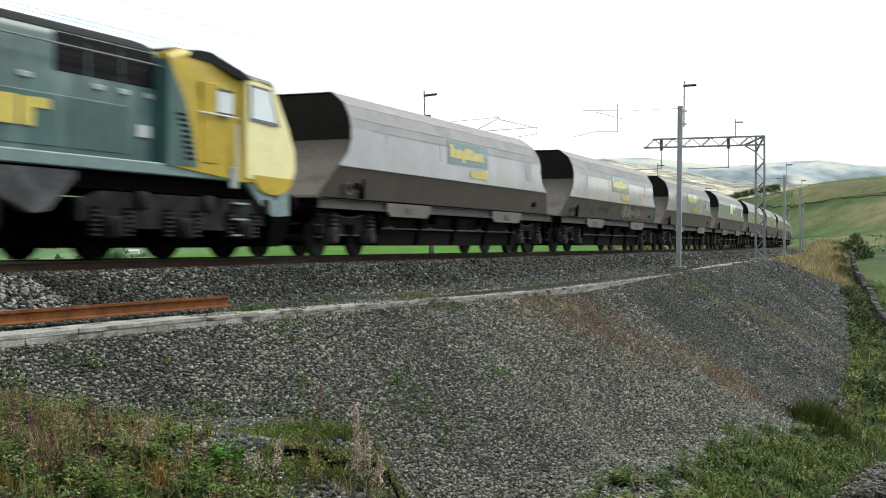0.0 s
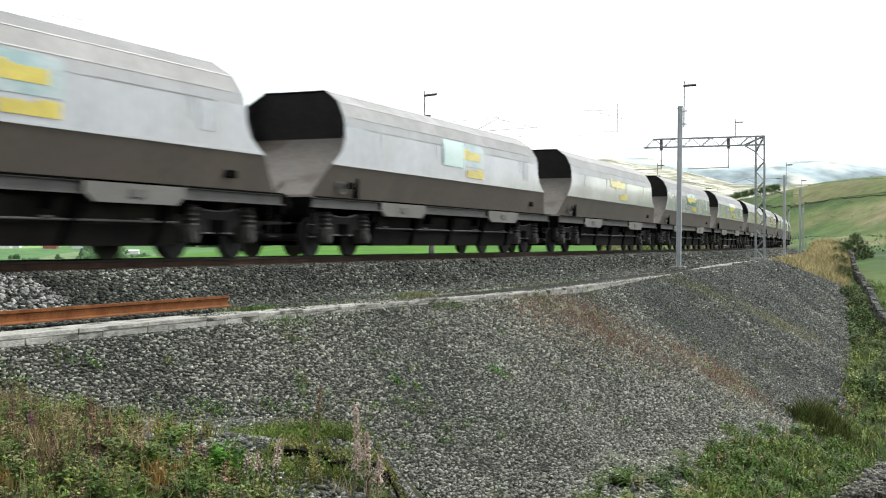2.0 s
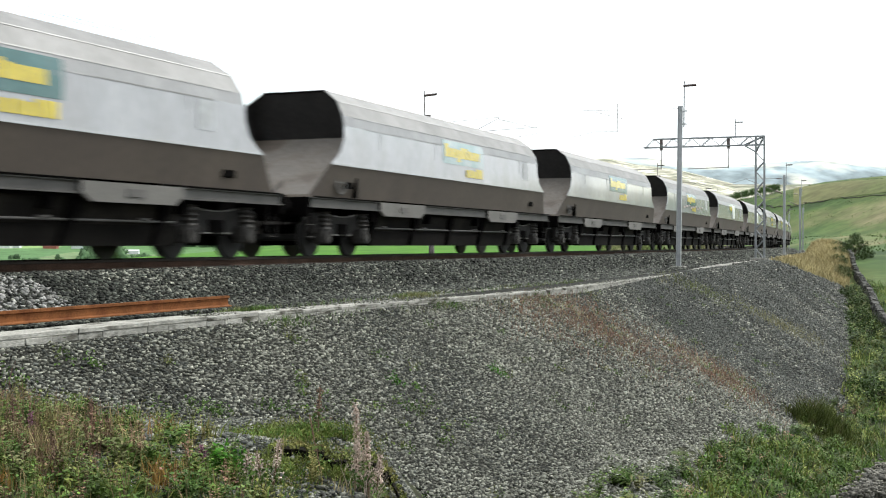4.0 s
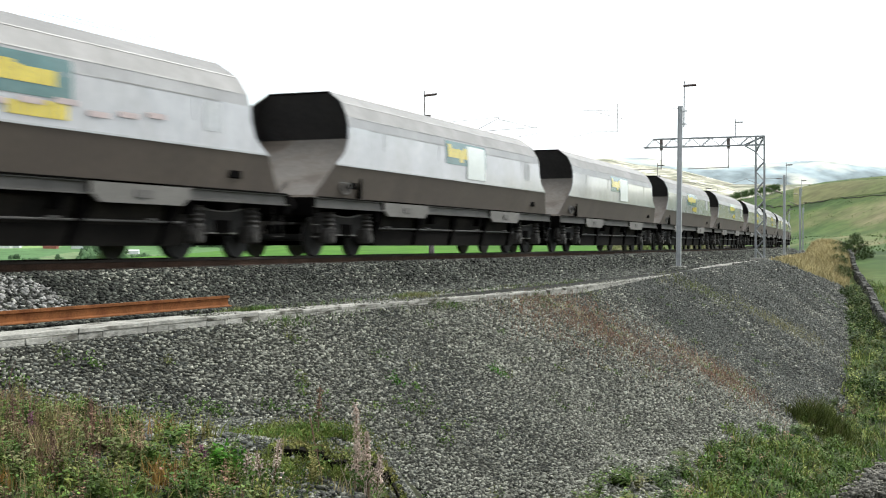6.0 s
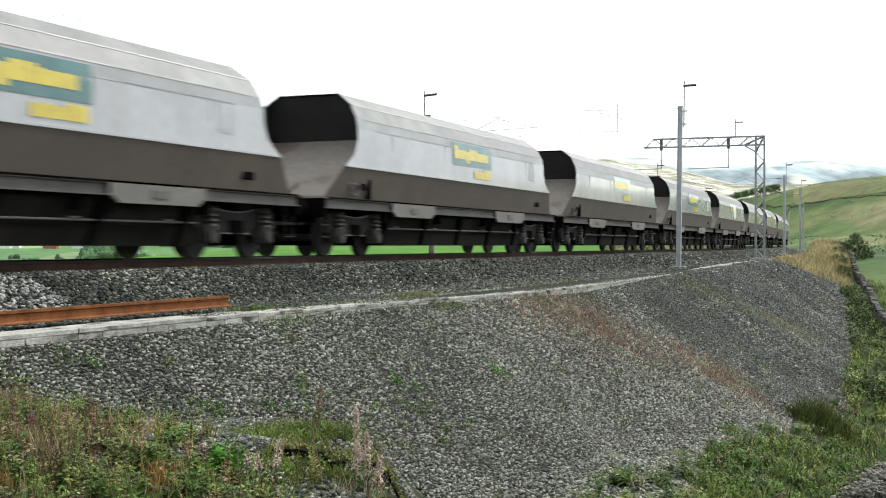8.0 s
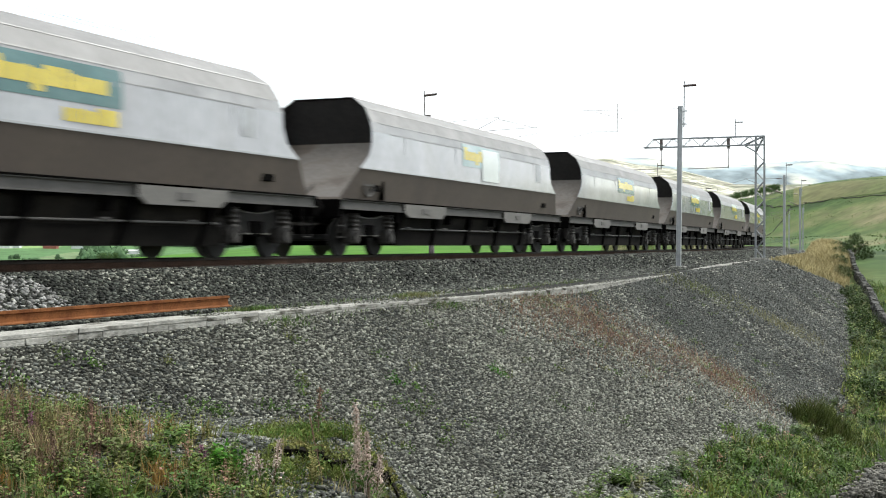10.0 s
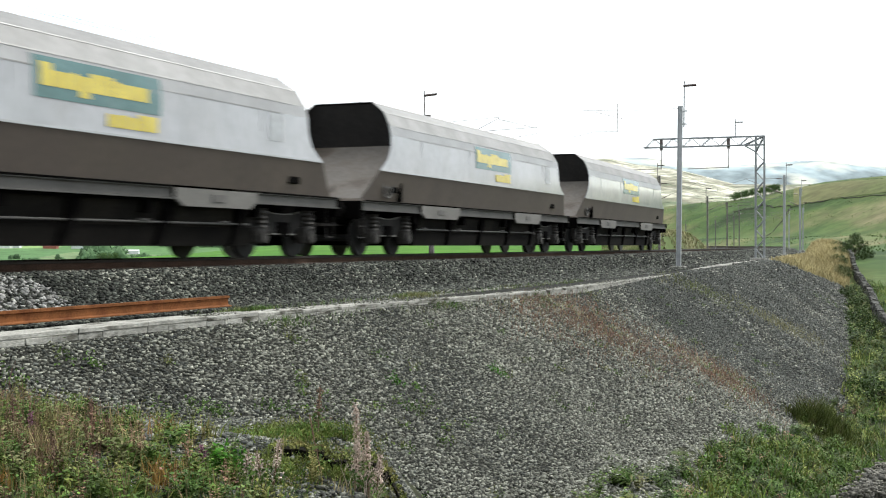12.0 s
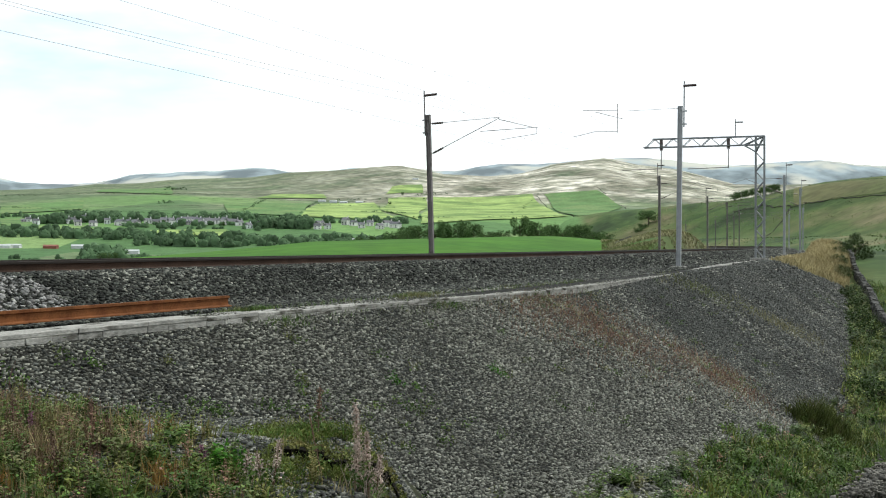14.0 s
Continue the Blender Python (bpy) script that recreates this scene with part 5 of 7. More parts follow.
# ------------------------------------------------------------ overhead line
def mast_at(s, lat, base, top, material, label, arm_to=None, slim=False, tilt=0.0):
    """A steel H-section mast with a cantilever over its track (arm_to: the track's middle)."""
    mast = empty("overhead_line_mast", label, "mast", "overhead line masts")
    mast.matrix_basis = line_pose(s, lat, base) @ pose(0, 0, 0, 0, tilt, 0)
    h = top - base
    sgn = -1 if lat > 0 else 1
    web = [(0.82 * a, 0.82 * b) for a, b in [(-0.12, -0.1), (-0.105, -0.1), (-0.105, -0.008), (0.105, -0.008), (0.105, -0.1), (0.12, -0.1), (0.12, 0.1), (0.105, 0.1), (0.105, 0.008), (-0.105, 0.008), (-0.105, 0.1), (-0.12, 0.1)]]
    bm = bmesh.new()
    lo, hi = [bm.verts.new((x, y, 0)) for x, y in web], [bm.verts.new((x, y, h)) for x, y in web]
    bm.faces.new(lo[::-1])
    bm.faces.new(hi)
    for k in range(12):
        bm.faces.new((lo[k], lo[(k + 1) % 12], hi[(k + 1) % 12], hi[k]))
    part("column", bm, material, mast)
    part("footing", solid_box(-0.3, 0.3, -0.3, 0.3, -0.5, 0.06, bevel=0.03), M_CONCRETE, mast, "concrete footing")
    bm = bmesh.new()
    tube(bm, (-sgn * 0.16, 0, h - 0.9), (-sgn * 0.16, 0, h + 1.05), 0.03, 8)
    for z in (h - 0.8, h - 0.25):
        box(bm, -sgn * 0.16 - 0.1, -sgn * 0.16 + 0.12, -0.06, 0.06, z, z + 0.05)
    part("top_bracket", bm, material, mast)
    bm = solid_tube((-sgn * 0.12, 0, h + 0.84), (-sgn * 0.12 + 0.55, 0, h + 0.86), 0.055, 8)
    part("insulator", bm, M_INSUL, mast)
    if arm_to is not None:
        reach = arm_to - lat
        zm = (5.95 if lat > 0 else 5.5) - base
        zl, zt = zm - 1.35, zm - 0.47
        bm = bmesh.new()
        if slim:
            # one thin stay wire and the far registration gear alone
            for x0, z0, x1, z1, r in ((0, 6.05, -2.3, 6.0, 0.008), (-2.7, 5.08, -2.7, 6.32, 0.015), (-4.25, 6.08, -2.7, 6.02, 0.012), (-3.7, 6.0, -2.45, 5.66, 0.012), (-4.65, 4.93, -3.6, 5.16, 0.012), (-3.6, 5.16, -2.7, 5.12, 0.012)):
                tube(bm, (x0, 0, z0 - base), (x1, 0, z1 - base), r, 6)
            part("cantilever", bm, M_STEEL_DARK, mast)
            return mast
        tube(bm, (0, 0, zm), (reach, 0, zm + 0.08), 0.012, 6)
        tube(bm, (0, 0, zl), (reach * 0.98, 0, zm + 0.04), 0.016, 6)
        tube(bm, (reach * 0.72, 0, zt), (reach * 1.5, 0, zt + 0.02), 0.013, 6)
        tube(bm, (reach * 0.98, 0, zm - 0.02), (reach * 1.42, 0, zt + 0.04), 0.012, 6)
        tube(bm, (reach * 1.48, 0, zt + 0.02), (reach * 1.48, 0, zt - 0.27), 0.012, 6)
        tube(bm, (reach * 1.48, 0, zt - 0.25), (reach * 1.0, 0, 4.62 - base), 0.010, 6)
        part("cantilever", bm, M_STEEL_DARK, mast)
        for z0, z1 in ((zm, zm + 0.015), (zl + 0.08, zl + 0.27)):
            part("insulator", turned(bmesh.new(), (reach * 0.06, 0, z0), (reach * 0.2, 0, z1), [(k / 8, 0.03 if k % 2 else 0.06) for k in range(9)], 8), M_INSUL, mast)
    return mast


def build_portal(s):
    """A lattice mast with a lattice boom over both tracks."""
    base, top, lat = -0.62, 7.25, 3.75
    mast = empty("overhead_line_portal", "lattice steel mast with a boom over both tracks", "mast")
    mast.matrix_basis = line_pose(s, lat, base)
    h = top - base
    bm = bmesh.new()
    for x in (-0.27, 0.27):
        for y in (-0.2, 0.2):
            box(bm, x - 0.045, x + 0.045, y - 0.045, y + 0.045, 0, h)
    part("column", bm, M_STEEL_MID, mast)
    n = 11
    for k in range(n):
        z0, z1 = (h - 1.0) * k / n, (h - 1.0) * (k + 1) / n
        bm = bmesh.new()
        for y in (-0.2, 0.2):
            x0 = -0.27 if k % 2 else 0.27
            tube(bm, (x0, y, z0), (-x0, y, z1), 0.03, 6)
        part("brace", bm, M_STEEL_MID, mast)
    bm = bmesh.new()
    for z in (h - 0.55, h):
        for y in (-0.2, 0.2):
            box(bm, -7.5 if z < h else -6.9, 0.3, y - 0.035, y + 0.035, z - 0.04, z + 0.04)
    part("boom", bm, M_STEEL_MID, mast)
    for k in range(12):
        x0, x1 = -7.4 + k * 0.61, -7.4 + (k + 1) * 0.61
        bm = bmesh.new()
        for y in (-0.2, 0.2):
            za, zb = (h - 0.55, h) if k % 2 == 0 else (h, h - 0.55)
            tube(bm, (x0, y, za), (x1, y, zb), 0.024, 6)
        part("brace", bm, M_STEEL_MID, mast)
    bm = bmesh.new()
    for y in (-0.2, 0.2):
        tube(bm, (-1.0, y, h - 0.55), (-0.27, y, h - 1.0), 0.045, 6)
        tube(bm, (0.27, y, h), (-0.27, y, h - 1.0), 0.045, 6)
        tube(bm, (0.27, y, h), (-1.0, y, h - 0.55), 0.045, 6)
    part("knee_brace", bm, M_STEEL_MID, mast)
    for x in (-3.75 + 1.75, -3.75 - 2.6):
        bm = solid_tube((x, 0, h + 0.05), (x, 0, h - 0.75), 0.11, 8)
        part("insulator", bm, M_INSUL, mast)
        bm = solid_tube((x, 0, h - 0.7), (x, 0, h - 2.0), 0.035, 6)
        tube(bm, (x, 0, h - 1.95), (x - 2.6, 0, h - 2.0), 0.025, 6)
        part("drop_tube", bm, M_STEEL_DARK, mast)
    bm = solid_tube((-1.55, 0, h), (-1.55, 0, h + 1.15), 0.03, 6)
    tube(bm, (-1.55, 0, h + 0.95), (-1.05, 0, h + 0.95), 0.05, 6)
    part("top_bracket", bm, M_STEEL_MID, mast)
    part("footing", solid_box(-0.6, 0.6, -0.5, 0.5, -0.6, 0.05, bevel=0.03), M_CONCRETE, mast, "concrete footing")


GALV = "galvanised steel mast with a cantilever over the track"
DARKM = "weathered brown steel mast with a cantilever over the track"
mast_at(33.0, 3.44, -0.70, 6.15, M_STEEL, GALV, 0.0, True, 0.6)
build_portal(61.6)
mast_at(88.8, 3.35, -0.6, 6.25, M_STEEL, GALV, 0.0)
mast_at(122.2, 3.35, -0.6, 6.6, M_STEEL, GALV, 0.0)
mast_at(30.2, -6.7, -0.6, 5.9, M_STEEL_DARK, DARKM, TRACK_2, False, -1.6)
mast_at(85.1, -6.7, -0.6, 6.2, M_STEEL_DARK, DARKM, TRACK_2)
mast_at(121.2, -6.7, -0.6, 5.8, M_STEEL_DARK, DARKM, TRACK_2)
mast_at(150.0, -6.7, -0.6, 6.1, M_STEEL_DARK, DARKM, TRACK_2)
mast_at(-28.0, -6.7, -0.6, 5.9, M_STEEL_DARK, DARKM, TRACK_2)
mast_at(-30.0, 3.35, -0.6, 6.15, M_STEEL, GALV, 0.0)
for s in (185, 225, 270, 320):
    mast_at(s, 3.35, -0.6, 6.3, M_STEEL, GALV, 0.0)
    mast_at(s + 6, -6.7, -0.6, 6.1, M_STEEL_DARK, DARKM, TRACK_2)


def wire(name, supports, lat, z_sup, sag, r, label):
    pts = []
    for a, b in zip(supports[:-1], supports[1:]):
        for k in range(12):
            f = k / 12
            s = a + (b - a) * f
            x, y = on_line(s, lat)
            pts.append(Vector((float(x), float(y), z_sup - sag * 4 * f * (1 - f))))
    bm = bmesh.new()
    for a, b in zip(pts[:-1], pts[1:]):
        tube(bm, a, b, r, 5)
    return tagged(part(name, bm, M_WIRE), label, "wire", "overhead wires")


SUP = [-80, -29, 31, 61, 88, 121, 150, 188, 228, 272]
for mid, low, thin in ((0.0, 0.0, 0.7), (TRACK_2, -0.19, 1.0)):
    wire("contact_wire", SUP, mid, 4.62 + low, 0.0, 0.0038 * thin, "thin dark contact wire above the track")
    wire("catenary_wire", SUP, mid, 5.75 + low, 0.6, 0.0032 * thin, "sagging catenary wire above the track")
wire("earth_wire", SUP, -6.7, 6.65, 0.7, 0.0045, "sagging earth wire between the masts")


# ------------------------------------------------------------ loose stone on the bank
CUBE = np.array([(x, y, z) for x in (-1, 1) for y in (-1, 1) for z in (-1, 1)], float)
CUBE_F = np.array([(0, 1, 3, 2), (4, 6, 7, 5), (0, 4, 5, 1), (2, 3, 7, 6), (0, 2, 6, 4), (1, 5, 7, 3)])
ROCK = np.array([(1, 0, 0), (-1, 0, 0), (0, 1, 0), (0, -1, 0), (0, 0, 1), (0, 0, -1)], float)
ROCK_F = np.array([(0, 2, 4), (2, 1, 4), (1, 3, 4), (3, 0, 4), (2, 0, 5), (1, 2, 5), (3, 1, 5), (0, 3, 5)])


def turns(n):
    """n random turns, as matrices."""
    q = rng.normal(size=(n, 4))
    q /= np.linalg.norm(q, axis=1)[:, None]
    w, x, y, z = q.T
    return np.stack([np.stack([1 - 2 * (y * y + z * z), 2 * (x * y - z * w), 2 * (x * z + y * w)], -1),
                     np.stack([2 * (x * y + z * w), 1 - 2 * (x * x + z * z), 2 * (y * z - x * w)], -1),
                     np.stack([2 * (x * z - y * w), 2 * (y * z + x * w), 1 - 2 * (x * x + y * y)], -1)], 1)


def stones(name, p, size, material, label, category="gravel"):
    """Angular stones at the places p (n, 3), with half sizes size (n,)."""
    n = len(p)
    shape = ROCK[None] * rng.uniform(0.75, 1.45, (n, 6, 1)) + rng.uniform(-0.42, 0.42, (n, 6, 3))
    v = np.einsum("nij,nkj->nki", turns(n), shape) * size[:, None, None] * (1.18, 1.18, 0.72) + p[:, None, :]
    f = (np.arange(n)[:, None, None] * 6 + ROCK_F[None]).reshape(-1, 3)
    return raw_mesh(name, v.reshape(-1, 3), f, material, label, category)


def scatter_bank(s0, s1, l0, l1, density):
    gap = 1 / math.sqrt(density * 1.1)
    s, l = np.meshgrid(np.arange(s0, s1, gap), np.arange(l0, l1, gap), indexing="ij")
    s = s.ravel() + rng.uniform(-0.55, 0.55, s.size) * gap
    l = l.ravel() + rng.uniform(-0.55, 0.55, l.size) * gap
    x, y = on_line(s, l)
    z = bank_z(l) + 0.04 * rolls(x, y, 2.1, 2) * step(l, 4.8, 5.6)
    return s, l, np.stack([x, y, z], -1)


def bank_stones():
    pts, sizes, where = [], [], []
    for s0, s1, l0, l1, dens, size in ((-15, 4, 4.6, 9.4, 590, 0.0222), (4, 22, 4.6, 11.0, 350, 0.0285), (22, 45, 4.5, 11.2, 150, 0.039), (45, 102, 4.3, 10.6, 48, 0.06),
                                       (-16, 6, 1.05, 4.35, 350, 0.029), (6, 30, 1.05, 4.35, 200, 0.037), (30, 75, 1.05, 4.2, 70, 0.06), (75, 135, 1.05, 4.3, 17, 0.11)):
        s, l, p = scatter_bank(s0, s1, l0, l1, dens)
        keep = ground_z(p[:, 0], p[:, 1]) < p[:, 2] + 0.12
        keep &= ~((np.abs(l - trough_lat(s)) < 0.24) & (l < 5.2))
        keep &= ~((np.abs(l - 3.80) < 0.1) & (s < -2.9))
        h = size * rng.uniform(0.55, 1.35, len(s))
        pts.append(p[keep])
        sizes.append(h[keep])
        where.append(np.stack([s[keep], l[keep]], -1))
    p, h, w = np.concatenate(pts), np.concatenate(sizes), np.concatenate(where)
    p[:, 2] += h * 0.25
    pale = (w[:, 1] < 2.75) & (w[:, 0] < -4.95 + 0.35 * rolls(p[:, 0], p[:, 1], 0.4)) & (rng.random(len(p)) < 0.55)
    dark = ~pale & (rng.random(len(p)) < np.clip(0.10 + 0.22 * rolls(p[:, 0], p[:, 1], 2.4, 1) - 0.2 * step(w[:, 1], 6.5, 8.5) + np.where(w[:, 1] < 4.2, 0.85, 0.0) + 0.85 * step(w[:, 0], 6, 22), 0.05, 0.97))
    stones("pale_ballast_stones", p[pale], h[pale], M_STONE_PALE, "fresh pale ballast stones on the shoulder")
    beside_track = dark & (w[:, 1] < 4.2)
    stones("oily_ballast_stones", p[beside_track], h[beside_track], M_STONE_DARKEST, "darkest grey ballast stones beside the sleepers")
    dark &= ~beside_track
    stones("dark_ballast_stones", p[dark], h[dark], M_STONE_DARK, "dark grey angular ballast stones")
    rest = ~pale & ~dark & ~beside_track
    stones("ballast_stones", p[rest], h[rest], M_STONE, "mixed grey angular ballast stones")


M_STONE_PALE = mat("fresh_ballast_stone", (0.36, 0.35, 0.33), 0.9, 0.0, 0.2, 0.7, 30, 0.2, island=0.4, stops=((0.0, 0.45), (0.6, 0.9), (1.0, 1.5)), spec=0.2)
bank_stones()


def trough_grit():
    n = 3000
    s = rng.uniform(-5, 24, n)
    l = trough_lat(s) + rng.normal(0, 0.13, n)
    ok = rng.random(n) < np.clip(0.45 + 0.5 * np.sin(s * 0.9) + 0.3 * np.sin(s * 2.3), 0.08, 1)
    x, y = on_line(s[ok], l[ok])
    p = np.stack([x, y, np.where(np.abs(l[ok] - trough_lat(s[ok])) < 0.215, trough_z(s[ok]) + 0.053, -0.74)], -1)
    stones("grit", p, rng.uniform(0.006, 0.022, len(p)), M_STONE, "grey grit strewn over the trough lids")


trough_grit()


# ------------------------------------------------------------ plants
def blades(name, p, height, width, lean, material, label, category="grass", bend=0.5):
    """Tapering blades of two joints that rise at p, lean and bend over."""
    n = len(p)
    a = rng.uniform(0, 2 * np.pi, n)
    out = np.stack([np.cos(a), np.sin(a), np.zeros(n)], -1) * (lean * rng.uniform(0.2, 1.0, n))[:, None]
    b = rng.uniform(0, 2 * np.pi, n)
    side = np.stack([np.cos(b), np.sin(b), np.zeros(n)], -1) * (np.asarray(width) * rng.uniform(0.7, 1.3, n))[:, None]
    up = np.zeros((n, 3))
    up[:, 2] = 1
    h = (height * rng.uniform(0.5, 1.2, n))[:, None]
    q1 = p + (up * 0.55 + out * 0.35) * h
    q2 = p + (up * (1 - 0.25 * bend * lean) + out * 1.1) * h
    v = np.stack([p - side, p + side, q1 - side * 0.75, q1 + side * 0.75, q2 - side * 0.12, q2 + side * 0.12], 1)
    f = (np.arange(n)[:, None, None] * 6 + np.array([(0, 1, 3, 2), (2, 3, 5, 4)])[None]).reshape(-1, 4)
    return raw_mesh(name, v.reshape(-1, 3), f, material, label, category)


def leaves(p, size, flat=0.5):
    """Corners and faces of small pointed leaves at p."""
    n = len(p)
    base = np.array([(-0.5, 0, 0), (0, -0.3, 0.06), (0.5, 0, 0), (0, 0.3, 0.06)])
    v = np.einsum("nij,kj->nki", turns(n), base) * np.asarray(size)[:, None, None] + p[:, None, :]
    return v.reshape(-1, 3), np.arange(n * 4).reshape(-1, 4)


def herbs(name, at, high, wide, stems, per, leaf, material, label, category="weeds"):
    """Leafy herbs at the places at: stems that lean outward, each with leaves all along it."""
    n = len(at) * stems
    base = np.repeat(at, stems, axis=0) + rng.normal(0, 0.012, (n, 3)) * (1, 1, 0)
    h = np.repeat(high, stems) * rng.uniform(0.55, 1.1, n)
    a = rng.uniform(0, 2 * np.pi, n)
    out = np.stack([np.cos(a), np.sin(a), np.zeros(n)], -1) * (np.repeat(wide, stems) * rng.uniform(0.15, 1.0, n))[:, None]
    k = n * per
    f = rng.uniform(0.12, 1.0, k)
    p = np.repeat(base, per, axis=0) + np.repeat(out, per, axis=0) * (f ** 1.4)[:, None]
    p[:, 2] += np.repeat(h, per) * f
    b = rng.uniform(0, 2 * np.pi, k)
    d = np.stack([np.cos(b), np.sin(b), rng.uniform(-0.35, 0.6, k)], -1)
    side = np.stack([-np.sin(b), np.cos(b), rng.uniform(-0.5, 0.5, k)], -1)
    size = (leaf * rng.uniform(0.6, 1.35, k) * (1.2 - 0.6 * f))[:, None]
    v = np.stack([p, p + d * size * 0.5 + side * size * 0.27, p + d * size, p + d * size * 0.5 - side * size * 0.27], 1)
    w = np.stack([np.cos(a + 1.57), np.sin(a + 1.57), np.zeros(n)], -1) * 0.0022
    tip = base + out + np.stack([np.zeros(n), np.zeros(n), h], -1)
    stalk = np.stack([base - w, base + w, tip + w * 0.4, tip - w * 0.4], 1)
    v = np.concatenate([v.reshape(-1, 3), stalk.reshape(-1, 3)])
    return raw_mesh(name, v, np.arange(len(v)).reshape(-1, 4), material, label, category)


def on_ground(x, y):
    """Places on the ground, or on the bank where it stands higher."""
    s, l = to_line(x, y)
    z = np.maximum(ground_z(x, y), np.where((l < 14) & (l > -11), bank_z(l), -99))
    return np.stack([x, y, z], -1), s, l


def view_patch(n, u0, u1, y0, y1):
    """Random places between two bearings and two distances."""
    y = np.sqrt(rng.uniform(y0 * y0, y1 * y1, n))
    return rng.uniform(u0, u1, n) * y, y


def foot_line(s):
    """How far out the stones run at the foot of the bank before the grass begins."""
    return np.where(s < 9, 9.3 + 0.085 * (6.8 - s), 0.0)


def foreground():
    # thick weeds on the mound beside the camera, thinning out over the stones
    x, y = view_patch(90000, -0.42, 0.0, 6.5, 14)
    p, s, l = on_ground(x, y)
    u = x / y
    reach = np.interp(u, [-0.42, -0.35, -0.30, -0.265, -0.245, -0.2, -0.16, -0.1, 0.0], [12.0, 11.3, 11.2, 10.0, 8.9, 8.5, 8.2, 7.6, 7.0])
    reach = reach + 0.55 * rolls(x, y, 0.31, 4) + 0.45 * rolls(x, y, 0.14, 1) + 0.9 * (rng.random(len(x)) - 0.5)
    clump, tone = rolls(x, y, 0.21, 1), rolls(x, y, 0.24, 5)
    keep = (y < reach) & (rng.random(len(x)) < 0.55 + 0.45 * clump)
    p, u, clump, tone = p[keep], u[keep], clump[keep], tone[keep]
    r = rng.random(len(p))
    tall = 0.75 + 0.45 * clump * (clump > 0)
    brown = (r < 0.11 + 0.45 * (u < -0.31) * (tone < 0.1)) & (tone < 0.5)
    dry = ~brown & (r > np.where(tone > 0.85, 0.45, 0.97))
    green = ~brown & ~dry
    blades("meadow_grass", p[green][::5], 0.15 * tall[green][::5], 0.005, 0.9, M_GRASS, "rough green grass on the foreground bank")
    blades("dry_grass", p[dry], 0.23 * tall[dry], 0.004, 0.5, M_GRASS_DRY, "straw-coloured dry grass among green weeds")
    blades("brown_stems", p[brown][::3], 0.24 * tall[brown][::3], 0.004, 0.45, M_WEED, "reddish-brown seeding stems in the grass", "weeds")
    # leafy herbs, each kind in its own patches
    ground = p[:]
    for m, name, label, count, leaf, lo, hi, seed in ((M_WEED_LEAF, "leafy_weeds", "low leafy green weeds", 240, 0.052, 0.09, 0.26, 1), (M_LEAF_MID, "green_weeds", "fresh green bushy weeds", 150, 0.046, 0.12, 0.30, 2),
                                                      (M_MOSS, "olive_weeds", "olive-yellow bushy weeds", 170, 0.040, 0.12, 0.28, 3), (M_WEED_TAN, "rusty_weeds", "rust-brown dying weeds", 50, 0.030, 0.16, 0.32, 4), (M_LEAF, "dark_weeds", "dark green weeds low among the others", 90, 0.036, 0.06, 0.16, 5)):
        stand = np.flatnonzero(rolls(ground[:, 0], ground[:, 1], 0.16, seed * 1.7) > 0.15)
        at = ground[rng.choice(stand, count, replace=False)]
        herbs(name, at, rng.uniform(lo, hi, count), rng.uniform(0.06, 0.15, count), 9, 9, leaf, m, label)
    # stands of dark reddish stems
    for cx, cy, rx, ry, count in ((-3.35, 9.4, 0.35, 0.7, 26), (-2.95, 8.3, 0.25, 0.4, 14), (-2.4, 8.2, 0.2, 0.3, 12), (-2.7, 8.0, 0.12, 0.2, 6)):
        q, _, _ = on_ground(rng.normal(cx, rx * 0.6, count), rng.normal(cy, ry * 0.6, count))
        herbs("stem_weeds", q, rng.uniform(0.2, 0.4, count), rng.uniform(0.04, 0.12, count), 6, 10, 0.020, M_STEM, "dark reddish-brown upright weed stems")
    # orange dying tufts
    for cx, cy, k, h in ((-1.80, 7.75, 90, 0.18), (-1.74, 7.85, 50, 0.15), (-2.78, 7.6, 150, 0.13), (-2.45, 7.75, 80, 0.13), (-2.2, 9.6, 60, 0.16)):
        q, _, _ = on_ground(rng.normal(cx, 0.055, k), rng.normal(cy, 0.07, k))
        blades("orange_tuft", q, h, 0.0045, 0.45, M_ORANGE, "orange-brown tuft of dying grass", "grass")
    # low moss and short grass in patches
    for cx, cy, rx, ry, n in ((-1.35, 10.5, 0.42, 0.55, 2600), (-0.95, 10.2, 0.42, 0.5, 2200), (-0.85, 9.2, 0.35, 0.35, 1500), (-1.15, 8.6, 0.25, 0.4, 900), (-0.5, 9.5, 0.18, 0.4, 700)):
        mx, my = rng.normal(cx, rx * 0.55, n), rng.normal(cy, ry * 0.55, n)
        q, _, _ = on_ground(mx, my)
        ok = rolls(mx, my, 0.13, 2) > -0.35
        q = q[ok]
        blades("short_grass", q[::3], 0.10, 0.004, 0.9, M_GRASS, "short grass over mossy stones")
        c = np.repeat(q, 4, axis=0) + rng.normal(0, 0.02, (len(q) * 4, 3)) + (0, 0, 0.022)
        v, f = leaves(c, rng.uniform(0.010, 0.024, len(c)))
        raw_mesh("moss", v, f, M_MOSS, "low green moss over the stones", "moss")
    # stone spilt over the mound
    sx, sy = view_patch(30000, -0.34, 0.03, 7.6, 14)
    q, _, sl = on_ground(sx, sy)
    gap = ground_z(sx, sy) - bank_z(sl)
    hollow = np.exp(-((sx + 0.82) / 0.34) ** 2 - ((sy - 8.95) / 0.22) ** 2) + np.exp(-((sx + 0.42) / 0.2) ** 2 - ((sy - 9.2) / 0.4) ** 2)
